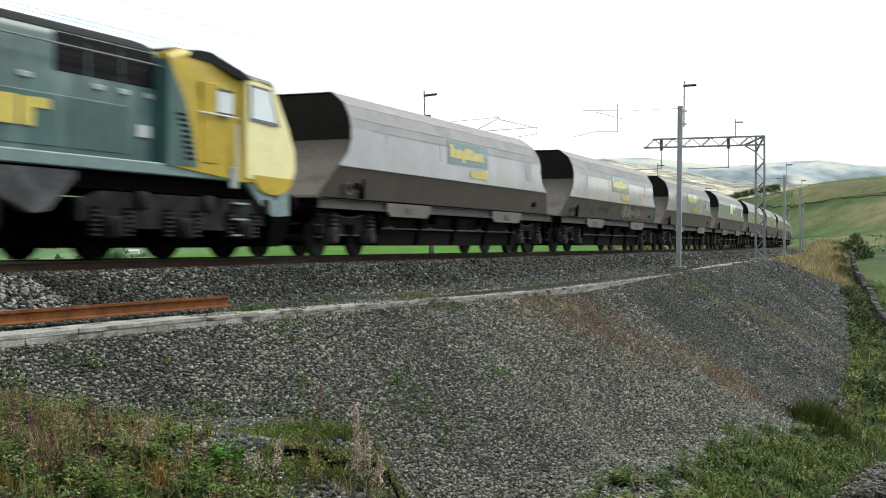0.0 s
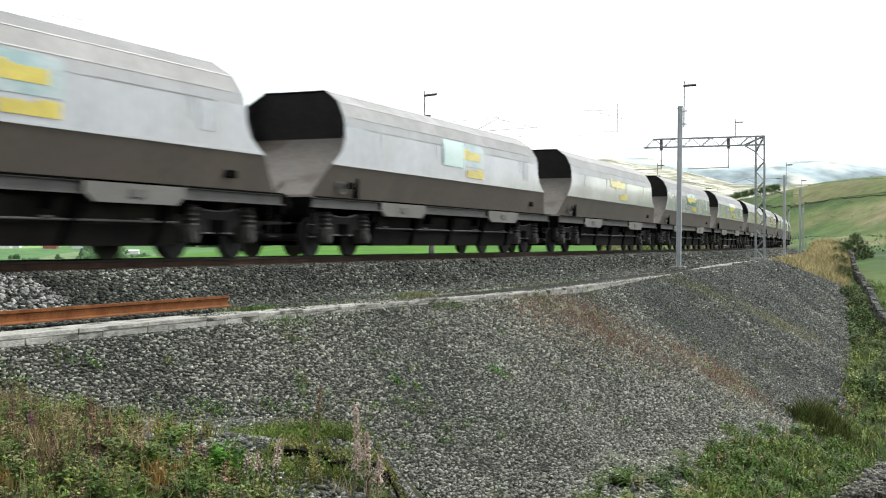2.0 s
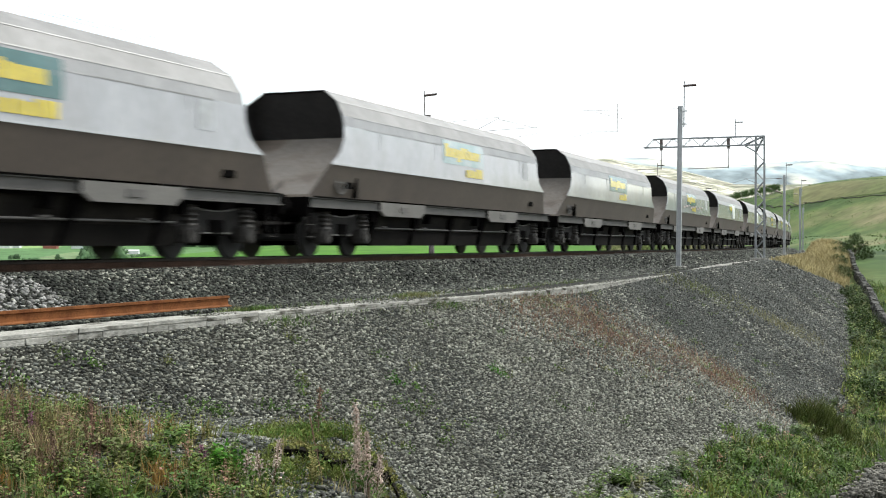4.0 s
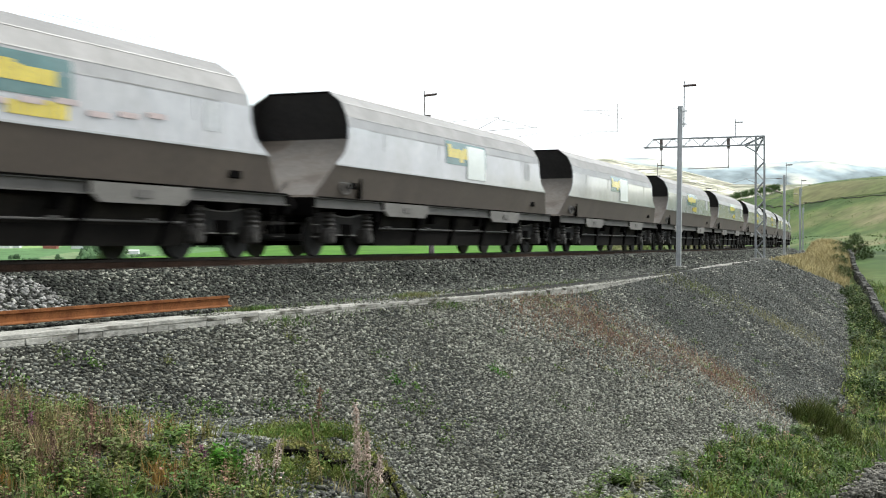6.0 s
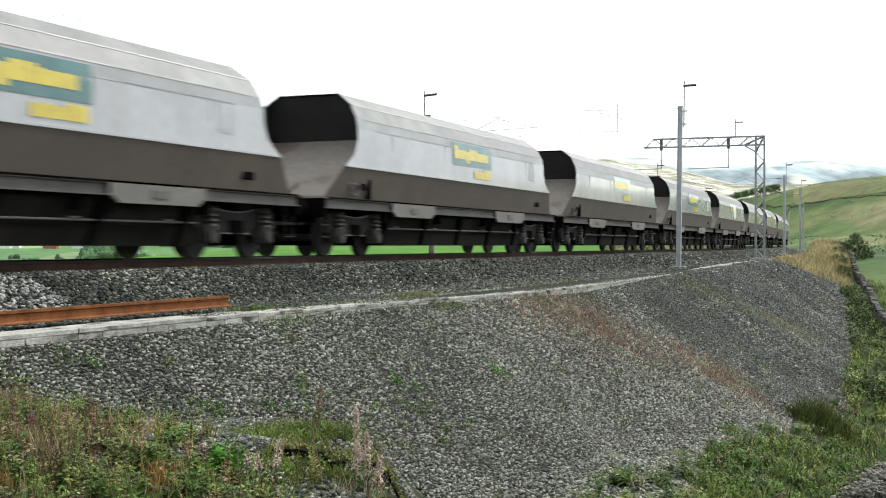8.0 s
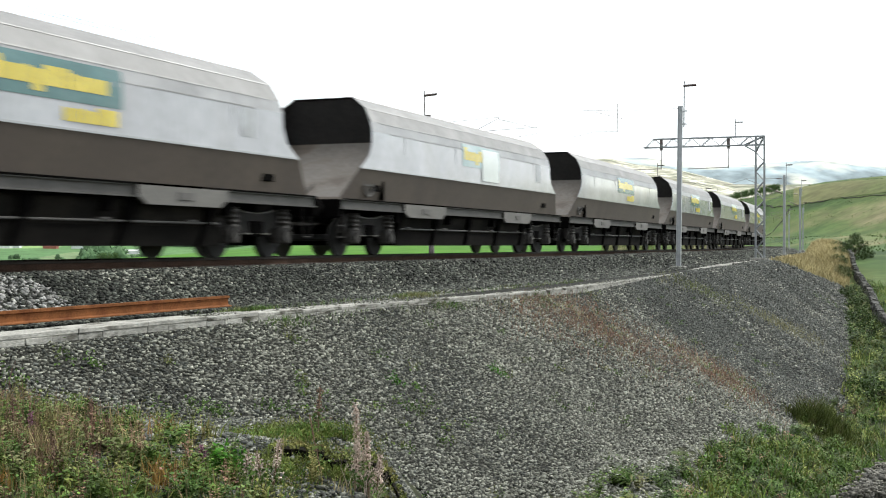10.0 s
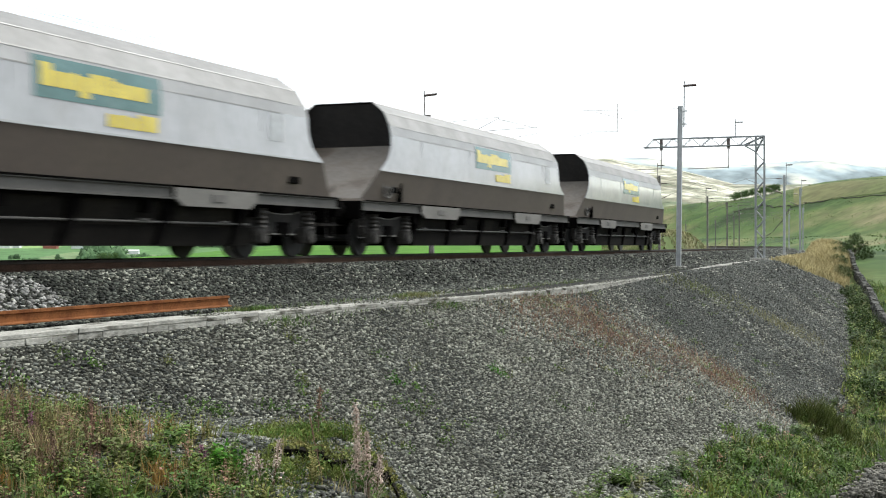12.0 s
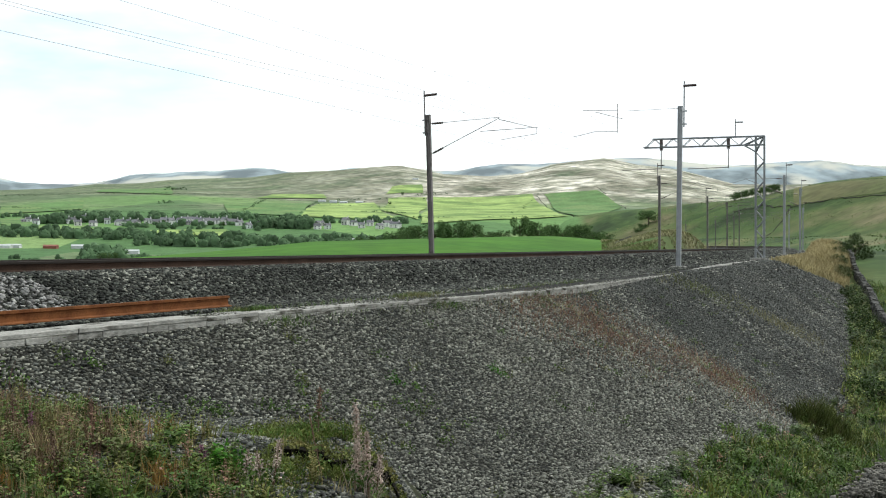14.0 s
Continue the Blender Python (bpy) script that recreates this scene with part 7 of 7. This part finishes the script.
# ------------------------------------------------------------ drystone wall
def drystone():
    wall = empty("drystone_wall", "weathered grey drystone wall below the bank", "wall", "", "structure")
    meshes = []
    for k in range(6):
        shape = CUBE * (0.5, 0.5, 0.5) + rng.uniform(-0.1, 0.1, (8, 3))
        bm = bmesh.new()
        vs = [bm.verts.new(q) for q in shape]
        for f in CUBE_F:
            bm.faces.new([vs[i] for i in f])
        bmesh.ops.bevel(bm, geom=list(bm.edges), offset=0.09, segments=1, affect="EDGES")
        ob = part("stone", bm, M_WALLSTONE, wall, "", False)
        meshes.append(ob.data)
        bpy.data.objects.remove(ob)
    rest = []

    def lay(s0, s1, lat, length, rows, single, course=0.135):
        for r in range(rows):
            s = s0 + rng.uniform(0, length)
            while s < s1:
                w = length * rng.uniform(0.7, 1.4)
                x, y = on_line(s + w / 2, lat(s) + (rng.uniform(-0.03, 0.03) if course > 0.1 else rng.uniform(-0.13, 0.13)))
                z = max(ground_at(float(x), float(y)), float(bank_z(lat(s)))) - 0.05 + (r + 0.5) * course
                hgt = course * (rng.uniform(1.0, 1.3) if r < rows - 1 else rng.uniform(1.0, 1.9))
                m = pose(float(x), float(y), z, rng.uniform(-13, 13), rng.uniform(-14, 14), -math.degrees(float(heading(s))) + rng.uniform(-22, 22)) @ Matrix.Diagonal(((0.36 if course > 0.1 else 0.2) * rng.uniform(0.75, 1.15), w * 1.05, hgt * 1.1, 1))
                if single:
                    ob = new("stone", meshes[int(rng.integers(0, 6))])
                    ob.parent = wall
                    ob.matrix_basis = m
                else:
                    rest.append((meshes[int(rng.integers(0, 6))], m))
                s += w

    def lat(s):
        return float(np.interp(s, [-20, -4, 1, 6, 12, 30, 50, 62, 78, 100, 130, 150], [10.5, 11.7, 12.4, 12.95, 13.35, 13.2, 11.4, 10.65, 9.9, 8.8, 7.6, 7.2])) + 0.06 * math.sin(s * 0.31)
    lay(0.8, 8.5, lat, 0.14, 10, True, 0.085)
    n = 4400
    ss = rng.uniform(0.8, 8.5, n)
    ll = np.array([lat(q) for q in ss]) + rng.normal(0, 0.16, n)
    x, y = on_line(ss, ll)
    z = np.maximum(ground_z(x, y), bank_z(ll)) + rng.uniform(0.3, 0.86, n)
    rubble = stones("rubble", np.stack([x, y, z], -1), rng.uniform(0.016, 0.042, n), M_RUBBLE, "", "")
    rubble.parent = wall
    lay(36, 140, lat, 0.34, 6, False)
    verts, faces = [], []
    for me, m in rest:
        o = len(verts)
        verts += [m @ v.co for v in me.vertices]
        faces += [[i + o for i in p.vertices] for p in me.polygons]
    me = bpy.data.meshes.new("far_stones")
    me.from_pydata(verts, [], faces)
    me.materials.append(M_WALLSTONE_FAR)
    ob = new("far_stones", me)
    ob.parent = wall
    tagged(ob, "", "", "", "stuff")


drystone()
for mark, d, tz in ((1494, 119, 50), (1533, 124, 130), (1478, 126, 200)):
    b2 = copy_thing(bush2, pose(0, 0, 0))
    seat(b2, U(mark), d, 0.3, tz)
for s, off, tz in ((52, 1.2, 20), (63, 1.1, 140), (71, 1.3, 250), (80, 1.2, 75), (89, 1.1, 300), (96, 1.3, 10), (103, 1.2, 190)):
    wl = float(np.interp(s, [50, 62, 78, 100, 130], [11.4, 10.65, 9.9, 8.8, 7.6])) - off
    x, y = on_line(float(s), wl)
    b2 = copy_thing(bush2, pose(0, 0, 0))
    seat(b2, float(x) / float(y), float(y), 0.2, tz)

# ------------------------------------------------------------ trees, hedges and village in the valley
HEDGE = "field trees along the far edge of the meadow"
models = [tree("field_tree", 5.4, 2.5, 2400, 0.27, "dark leafy broadleaf tree at the meadow's edge", HEDGE, M_HEDGE, "tree", 0.08),
          tree("field_tree", 4.4, 2.9, 2300, 0.26, "round dark hedgerow tree at the meadow's edge", HEDGE, M_HEDGE, "tree", 0.03),
          tree("field_tree", 3.3, 2.7, 1900, 0.25, "low bushy tree at the meadow's edge", HEDGE, M_HEDGE, "tree", 0.0)]
row = [(700, 2, 255), (722, 1, 262), (742, 1, 258), (770, 0, 258), (795, 0, 266), (818, 0, 260), (838, 1, 256), (866, 2, 262), (884, 2, 258), (920, 0, 250), (934, 0, 262), (952, 1, 256), (972, 1, 262), (995, 2, 258), (1012, 1, 266), (1030, 1, 262), (1050, 2, 258), (1066, 2, 262), (646, 2, 270), (668, 2, 266)]
used = set()
for mark, k, d in row:
    t = models[k] if k not in used else copy_thing(models[k], pose(0, 0, 0))
    used.add(k)
    seat(t, U(mark), d - 25, 0.4, float(rng.uniform(0, 360)))

lone = copy_thing(models[1], pose(0, 0, 0))
seat(lone, U(1148), 534, 0.2, 40)
lone.matrix_basis = lone.matrix_basis @ Matrix.Diagonal((2.3, 2.3, 1.6, 1))
for mark, d, tz in ((1138, 530, 90), (1130, 526, 200)):
    t = copy_thing(models[2], pose(0, 0, 0))
    seat(t, U(mark), d, 0.5, tz)
for mark, d in ((190, 640), (178, 640), (204, 645), (290, 1010), (395, 1000), (440, 1000), (305, 1900), (690, 1480), (712, 1650), (640, 800)):
    t = copy_thing(models[0], pose(0, 0, 0))
    seat(t, U(mark), d, 0.3, float(rng.uniform(0, 360)))
for mark, d in ((1300, 505), (1311, 500), (1322, 500), (1336, 492), (1346, 488), (1355, 484), (1365, 478), (1372, 470)):
    t = copy_thing(models[1], pose(0, 0, 0))
    seat(t, U(mark), d, 0.7, float(rng.uniform(0, 360)))


def woodland():
    """Rounded far tree tops: a lumpy crown each, rough with leaf clumps."""
    ring = np.linspace(0, 2 * np.pi, 9)[:-1]
    unit = np.concatenate([[(0, 0, 1)]] + [np.stack([np.cos(ring + i) * math.cos(e), np.sin(ring + i) * math.cos(e), np.full(8, math.sin(e))], -1) for i, e in enumerate((1.05, 0.55, 0.05, -0.35))])
    tri = [(0, 1 + j, 1 + (j + 1) % 8) for j in range(8)]
    for i in range(3):
        for j in range(8):
            a, b, c, d = 1 + i * 8 + j, 1 + i * 8 + (j + 1) % 8, 9 + i * 8 + j, 9 + i * 8 + (j + 1) % 8
            tri += [(a, c, b), (b, c, d)]
    tri = np.array(tri)
    p, size, core, faces, count = [], [], [], [], 0
    for u0, u1, d0, d1, n, r in ((95, 205, 1030, 1090, 70, 5.5), (60, 130, 1000, 1060, 26, 4.0), (460, 545, 985, 1040, 60, 6.0), (0, 250, 850, 905, 100, 4.0), (240, 720, 800, 880, 170, 4.0), (205, 460, 1060, 1140, 60, 4.2), (205, 460, 960, 1050, 60, 3.2), (560, 720, 1045, 1090, 40, 3.4), (560, 770, 760, 830, 60, 3.8),
                              (152, 215, 640, 700, 26, 4.6), (0, 160, 600, 660, 16, 1.8), (0, 60, 1080, 1120, 8, 3), (225, 330, 640, 690, 16, 2.2)):
        for _ in range(n):
            d = rng.uniform(d0, d1)
            x = U(rng.uniform(u0, u1)) * d
            rr = r * rng.uniform(0.55, 1.2)
            z = ground_at(x, d)
            tall = rng.uniform(0.85, 1.35)
            lump = unit * rng.uniform(0.6, 1.15, (33, 1)) * (rr * rng.uniform(0.7, 1.4), rr, rr * tall) + (x, d, z + rr * 0.35)
            core.append(lump)
            faces.append(tri + count)
            count += 33
            k = 46
            q = rng.normal(size=(k, 3))
            q /= np.linalg.norm(q, axis=1)[:, None]
            q[:, 2] = np.abs(q[:, 2]) - 0.15
            p.append(q * (rr, rr, rr * tall) * rng.uniform(0.85, 1.08, (k, 1)) + (x, d, z + rr * 0.35))
            size.append(np.full(k, rr * 0.3))
    for m0, d0, m1, d1, n, r in ((0, 1250, 330, 1180, 44, 1.5), (420, 1150, 470, 1500, 18, 1.9), (530, 1180, 560, 1480, 16, 1.6), (600, 1560, 760, 1600, 22, 1.9), (282, 1350, 300, 1360, 3, 3.6), (300, 1840, 325, 1850, 4, 5.0), (565, 1420, 700, 1400, 14, 1.4), (0, 1500, 200, 1560, 20, 1.4),
                                 (640, 1250, 720, 1220, 14, 2.0), (905, 1300, 960, 1700, 24, 1.3), (735, 1650, 790, 1700, 6, 3.2), (860, 1150, 1000, 1180, 22, 1.2), (340, 1120, 420, 1130, 8, 3.4), (60, 1120, 200, 1130, 16, 2.6), (700, 1120, 800, 1130, 14, 1.8), (250, 1600, 420, 1640, 16, 1.3)):
        for t in np.linspace(0, 1, n):
            d = d0 + (d1 - d0) * t + rng.normal(0, 2.5)
            x = U(m0 + (m1 - m0) * t + rng.normal(0, 1.5)) * d
            rr = r * rng.uniform(0.5, 1.3)
            k = 22
            q = rng.normal(size=(k, 3))
            q /= np.linalg.norm(q, axis=1)[:, None]
            q[:, 2] = np.abs(q[:, 2]) - 0.1
            p.append(q * (rr * 1.3, rr, rr * 1.1) * rng.uniform(0.6, 1.05, (k, 1)) + (x, d, ground_at(x, d) + rr * 0.3))
            size.append(np.full(k, rr * 0.6))
    v, f = leaves(np.concatenate(p), np.concatenate(size))
    wood = raw_mesh("valley_woodland", v, f, M_LEAF_FAR, "dark green woodland and hedges in the valley", "woodland")
    raw_mesh("crown_mass", np.concatenate(core), np.concatenate(faces), M_LEAF_FAR, "", "", "stuff", wood)


woodland()


def house(w, d, h, roof_h, wall_m, roof_m, name, label, category, group):
    t = empty(name, label, category, group)
    part("wall", solid_box(-w / 2, w / 2, -d / 2, d / 2, -2.5, h), wall_m, t, "", False)
    bm = bmesh.new()
    prism_x(bm, [(-d / 2 - 0.3, h - 0.1), (d / 2 + 0.3, h - 0.1), (0, h + roof_h)], -w / 2 - 0.25, w / 2 + 0.25)
    roof = part("roof", bm, roof_m, t, "", False)
    if category == "house":
        part("chimney", solid_box(w / 2 - 0.9, w / 2 - 0.2, -0.4, 0.4, h + roof_h * 0.5, h + roof_h + 1.2), wall_m, roof, "", False)
        for x in (-w * 0.28, w * 0.28):
            for z in (0.5, 1.8):
                part("window", solid_box(x - 0.45, x + 0.45, -d / 2 - 0.06, -d / 2 + 0.02, z, z + 0.8), M_WINDARK, t, "", False)
    return t


def village():
    g = "houses of the valley village"
    kinds = [house(5.6, 4.6, 3.0, 1.9, M_HOUSE, M_SLATE, "house", "pale rendered village house with a slate roof", "house", g),
             house(7.0, 4.6, 2.9, 1.9, M_STONEWALL, M_SLATE, "house", "grey stone village house with a slate roof", "house", g),
             house(4.6, 4.4, 3.2, 1.9, M_WHITE, M_SLATE, "house", "white cottage with a slate roof", "house", g),
             house(9.5, 5.0, 3.4, 2.1, M_HOUSE, M_SLATE, "house", "long pale terrace with a slate roof", "house", g),
             house(5.0, 6.4, 4.2, 2.4, M_HOUSE, M_SLATE, "house", "tall gabled pale village house", "house", g),
             house(4.0, 4.0, 2.3, 1.6, M_STONEWALL, M_SLATE, "house", "small grey stone cottage", "house", g)]
    used = set()
    spots = [(228, 1015), (240, 1010), (213, 1000), (262, 1030), (278, 1020), (290, 1015), (303, 1012), (318, 1040), (328, 1060), (340, 1050), (352, 1045), (362, 1035), (372, 1030), (384, 1040), (398, 1030), (412, 1025), (424, 1018), (335, 1020), (356, 1010), (440, 960), (452, 950), (466, 945), (118, 930), (127, 940), (138, 935), (148, 950), (165, 960), (190, 965), (50, 930), (42, 920), (64, 935),
             (566, 905), (580, 900), (562, 900), (612, 890), (626, 880), (640, 885), (655, 880), (672, 875), (686, 870), (700, 868)]
    for i, (mark, d) in enumerate(spots):
        k = int(rng.integers(0, len(kinds)))
        t = kinds[k] if k not in used else copy_thing(kinds[k], pose(0, 0, 0))
        used.add(k)
        seat(t, U(mark), (d if d > 985 else 985 + (d * 7) % 60), 0.2, float(rng.uniform(-50, 50)))
    shed = house(9, 5.5, 1.7, 0.8, M_SHED, M_SHED, "barn", "long pale sheet-roofed farm shed", "barn", "farm sheds")
    seat(shed, U(232), 720, 0, 5)
    for mark, d, tz in ((8, 760, -5), (24, 765, 0), (590, 1500, 5), (608, 1490, -5), (636, 1500, 10), (570, 1510, 0), (140, 770, 10), (610, 862, -8), (632, 860, 4), (464, 700, 3), (735, 1900, 0)):
        t = copy_thing(shed, pose(0, 0, 0))
        seat(t, U(mark), d, 0, tz)
    red = house(8.5, 5, 1.5, 0.9, M_REDROOF, M_REDROOF, "barn", "long red-roofed farm shed", "barn", "farm sheds")
    seat(red, U(90), 765, 0, 0)


M_STONEWALL = mat("house_stone", (0.60, 0.58, 0.54), 0.9, 0.0, 0.1, 0.3, 3, 0, rand=0.2)
village()


def field_walls():
    """Dark stone walls and hedges that part the hillside fields."""
    p, size = [], []
    lines = ((-0.02, 1390, 0.075, 1640), (0.075, 1640, 0.108, 1180), (0.108, 1180, 0.135, 1250), (0.075, 1640, 0.125, 1690), (0.125, 1690, 0.15, 1400), (-0.2, 1480, -0.01, 1560), (-0.36, 1250, -0.2, 1330), (-0.36, 1560, -0.1, 1700), (-0.035, 1100, -0.018, 1400), (0.01, 1130, 0.0, 1330), (-0.1, 1200, -0.12, 1420), (-0.15, 1100, -0.16, 1250), (0.04, 1120, 0.03, 1300),
             (0.2603, 452.6, 0.286, 419.4), (0.286, 419.4, 0.323, 397.7), (0.323, 397.7, 0.37, 363), (0.24, 470, 0.2603, 452.6), (0.286, 419.4, 0.262, 380), (0.143, 150, 0.18, 205))
    for u0, d0, u1, d1 in lines:
        a, b = np.array((u0 * d0, d0)), np.array((u1 * d1, d1))
        n = int(np.hypot(*(b - a)) / (1.0 if d0 > 600 else 0.42))
        t = np.linspace(0, 1, n)
        q = a + (b - a) * t[:, None]
        big = 0.36 if d0 > 600 else 0.26
        q += rng.normal(0, 0.3 * big, q.shape) + np.outer(np.sin(t * 9 + d0) + 0.6 * np.sin(t * 23), (0.0012 * d0, 0.0006 * d0))
        z = ground_z(q[:, 0], q[:, 1]) + 0.55 * big
        p.append(np.column_stack([q, z]))
        size.append(np.full(n, 0.85) * big * rng.uniform(0.8, 1.3, n))
    p, size = np.concatenate(p), np.concatenate(size)
    stones("field_walls", p, size, M_FIELDWALL, "dark stone field walls on the hillside", "wall")


M_FIELDWALL = mat("dark_field_wall", (0.085, 0.085, 0.07), 0.95, 0.0, 0.2, 0.5, 3, 0, island=0.3, spec=0.12)
field_walls()


# ------------------------------------------------------------ rough grazing on the near hill
def hill_rushes():
    x, y = view_patch(26000, 0.09, 0.40, 150, 560)
    s, l = to_line(x, y)
    patch = rolls(x, y, 11, 2) + 0.7 * rolls(x, y, 4.2, 5)
    ok = (l > 9) & (patch > 0.35) & (rng.random(len(x)) < 0.75)
    q = np.stack([x[ok], y[ok], ground_z(x[ok], y[ok])], -1)
    blades("hill_rushes", q, 0.34, 0.11, 1.0, M_HILL_RUSH, "dark rushes in patches over the rough hillside", "rushes")
    ok = (l > 9) & (patch < -0.9) & (rng.random(len(x)) < 0.6)
    q = np.stack([x[ok], y[ok], ground_z(x[ok], y[ok])], -1)
    blades("hill_bents", q, 0.28, 0.14, 1.0, M_TUSSOCK, "pale bent grass in patches over the rough hillside", "grass")


M_HILL_RUSH = mat("hill_rush_blades", (0.075, 0.125, 0.036), 0.95, 0.0, 0.3, 0.1, 2, 0, island=0.3, spec=0.05)
hill_rushes()


# ------------------------------------------------------------ hillside fields
def field_cover(name, base, dark, label, corners, lift=1.0):
    """Grassland of one colour over the four-cornered plan (bearing, distance), draped on the ground."""
    m = FIELD_MATS.get(name) or mat("sward_of_" + name, base, 0.95, 0.0, 0.25, 0.03, 0.3, 0, tint=dark, tint_at=(0.47, 0.6), tint_scale=0.02, spec=0.1, coords="Object")
    FIELD_MATS[name] = m
    n = 26
    c = np.array([(u * d, d) for u, d in corners])
    a, b = np.meshgrid(np.linspace(0, 1, n), np.linspace(0, 1, n), indexing="ij")
    a, b = a[..., None], b[..., None]
    q = c[0] * (1 - a) * (1 - b) + c[1] * a * (1 - b) + c[2] * a * b + c[3] * (1 - a) * b
    dist = corners[0][1]
    q = q + 0.002 * dist * np.stack([np.sin(q[..., 1] / (0.05 * dist)), np.cos(q[..., 0] / (0.04 * dist))], -1)
    z = ground_z(q[..., 0], q[..., 1]) + lift
    v = np.concatenate([q, z[..., None]], -1).reshape(-1, 3)
    i, j = np.meshgrid(np.arange(n - 1), np.arange(n - 1), indexing="ij")
    f = np.stack([i * n + j, i * n + j + 1, (i + 1) * n + j + 1, (i + 1) * n + j], -1).reshape(-1, 4)
    ob = raw_mesh(name, v, f, m, label, "field", "structure")
    ob.data.polygons.foreach_set("use_smooth", [True] * len(ob.data.polygons))


FIELD_MATS = {}
# First pair: the sunlight on those pastures is put into their colour.
SUNLIT, MID, OLIVE = ((0.35, 0.47, 0.15), (0.18, 0.28, 0.085)), ((0.13, 0.235, 0.08), (0.19, 0.28, 0.105)), ((0.15, 0.15, 0.065), (0.11, 0.13, 0.045))
for name, tone, label, corners in (
        ("lush_field", SUNLIT, "green hillside pasture, sunlight put into its bright colour", ((-0.0204, 1039), (-0.0088, 1647), (0.0724, 1660), (0.1049, 1187))),
        ("green_field", MID, "mid-green walled pasture", ((0.1095, 1187), (0.0817, 1636), (0.1257, 1637), (0.1489, 1419))),
        ("lush_field", SUNLIT, "green hillside pasture, sunlight put into its bright colour", ((-0.039, 1084), (-0.1179, 1151), (-0.1039, 1440), (-0.0575, 1511))),
        ("lush_field", SUNLIT, "green hillside pasture, sunlight put into its bright colour", ((-0.097, 1586), (-0.155, 1541), (-0.1411, 1670), (-0.0993, 1673))),
        ("green_field", MID, "mid-green walled pasture", ((-0.1182, 1152), (-0.1782, 1201), (-0.1782, 1370), (-0.1069, 1437))),
        ("lush_field", SUNLIT, "green hillside pasture, sunlight put into its bright colour", ((-0.0181, 1695), (-0.0483, 1661), (-0.0436, 1769), (-0.0181, 1820))),
        ("green_field", MID, "mid-green walled pasture", ((-0.2246, 1573), (-0.2872, 1614), (-0.271, 2087), (-0.2199, 2069))),
        ("green_field", MID, "mid-green walled pasture", ((-0.2988, 1237), (-0.3638, 1140), (-0.3638, 1272), (-0.2942, 1387))),
        ("lush_field", SUNLIT, "green valley pasture, sunlight put into its bright colour", ((-0.1782, 893), (-0.2524, 888), (-0.2431, 936), (-0.1782, 962))),
        ("lush_field", SUNLIT, "green hillside pasture, sunlight put into its bright colour", ((-0.0227, 1098), (-0.052, 1341), (-0.0436, 1598), (-0.0122, 1630))),
        ("green_field", MID, "mid-green walled pasture", ((-0.3359, 947), (-0.3638, 931), (-0.3638, 1046), (-0.3359, 1076))),
        ("olive_rough_grazing", OLIVE, "olive rough grazing along the hill's crest", ((0.3638, 372), (0.289, 420), (0.289, 455), (0.3638, 405)))):
    field_cover(name, tone[0], tone[1], label, corners, 1.0 if corners[0][1] > 600 else 0.15)


# ------------------------------------------------------------ what moves
def motions():
    """The train runs along the line, each vehicle by its own place on it."""
    times = [k * 1.0 for k in range(15)]
    for i, w in enumerate(wagons):
        walk(w, [(t, line_pose(S_FIRST + i * PITCH - run(t))) for t in times])
    s_loco = S_FIRST - PITCH / 2 - 10.85
    walk(loco, [(t, line_pose(s_loco - run(t))) for t in times])


motions()
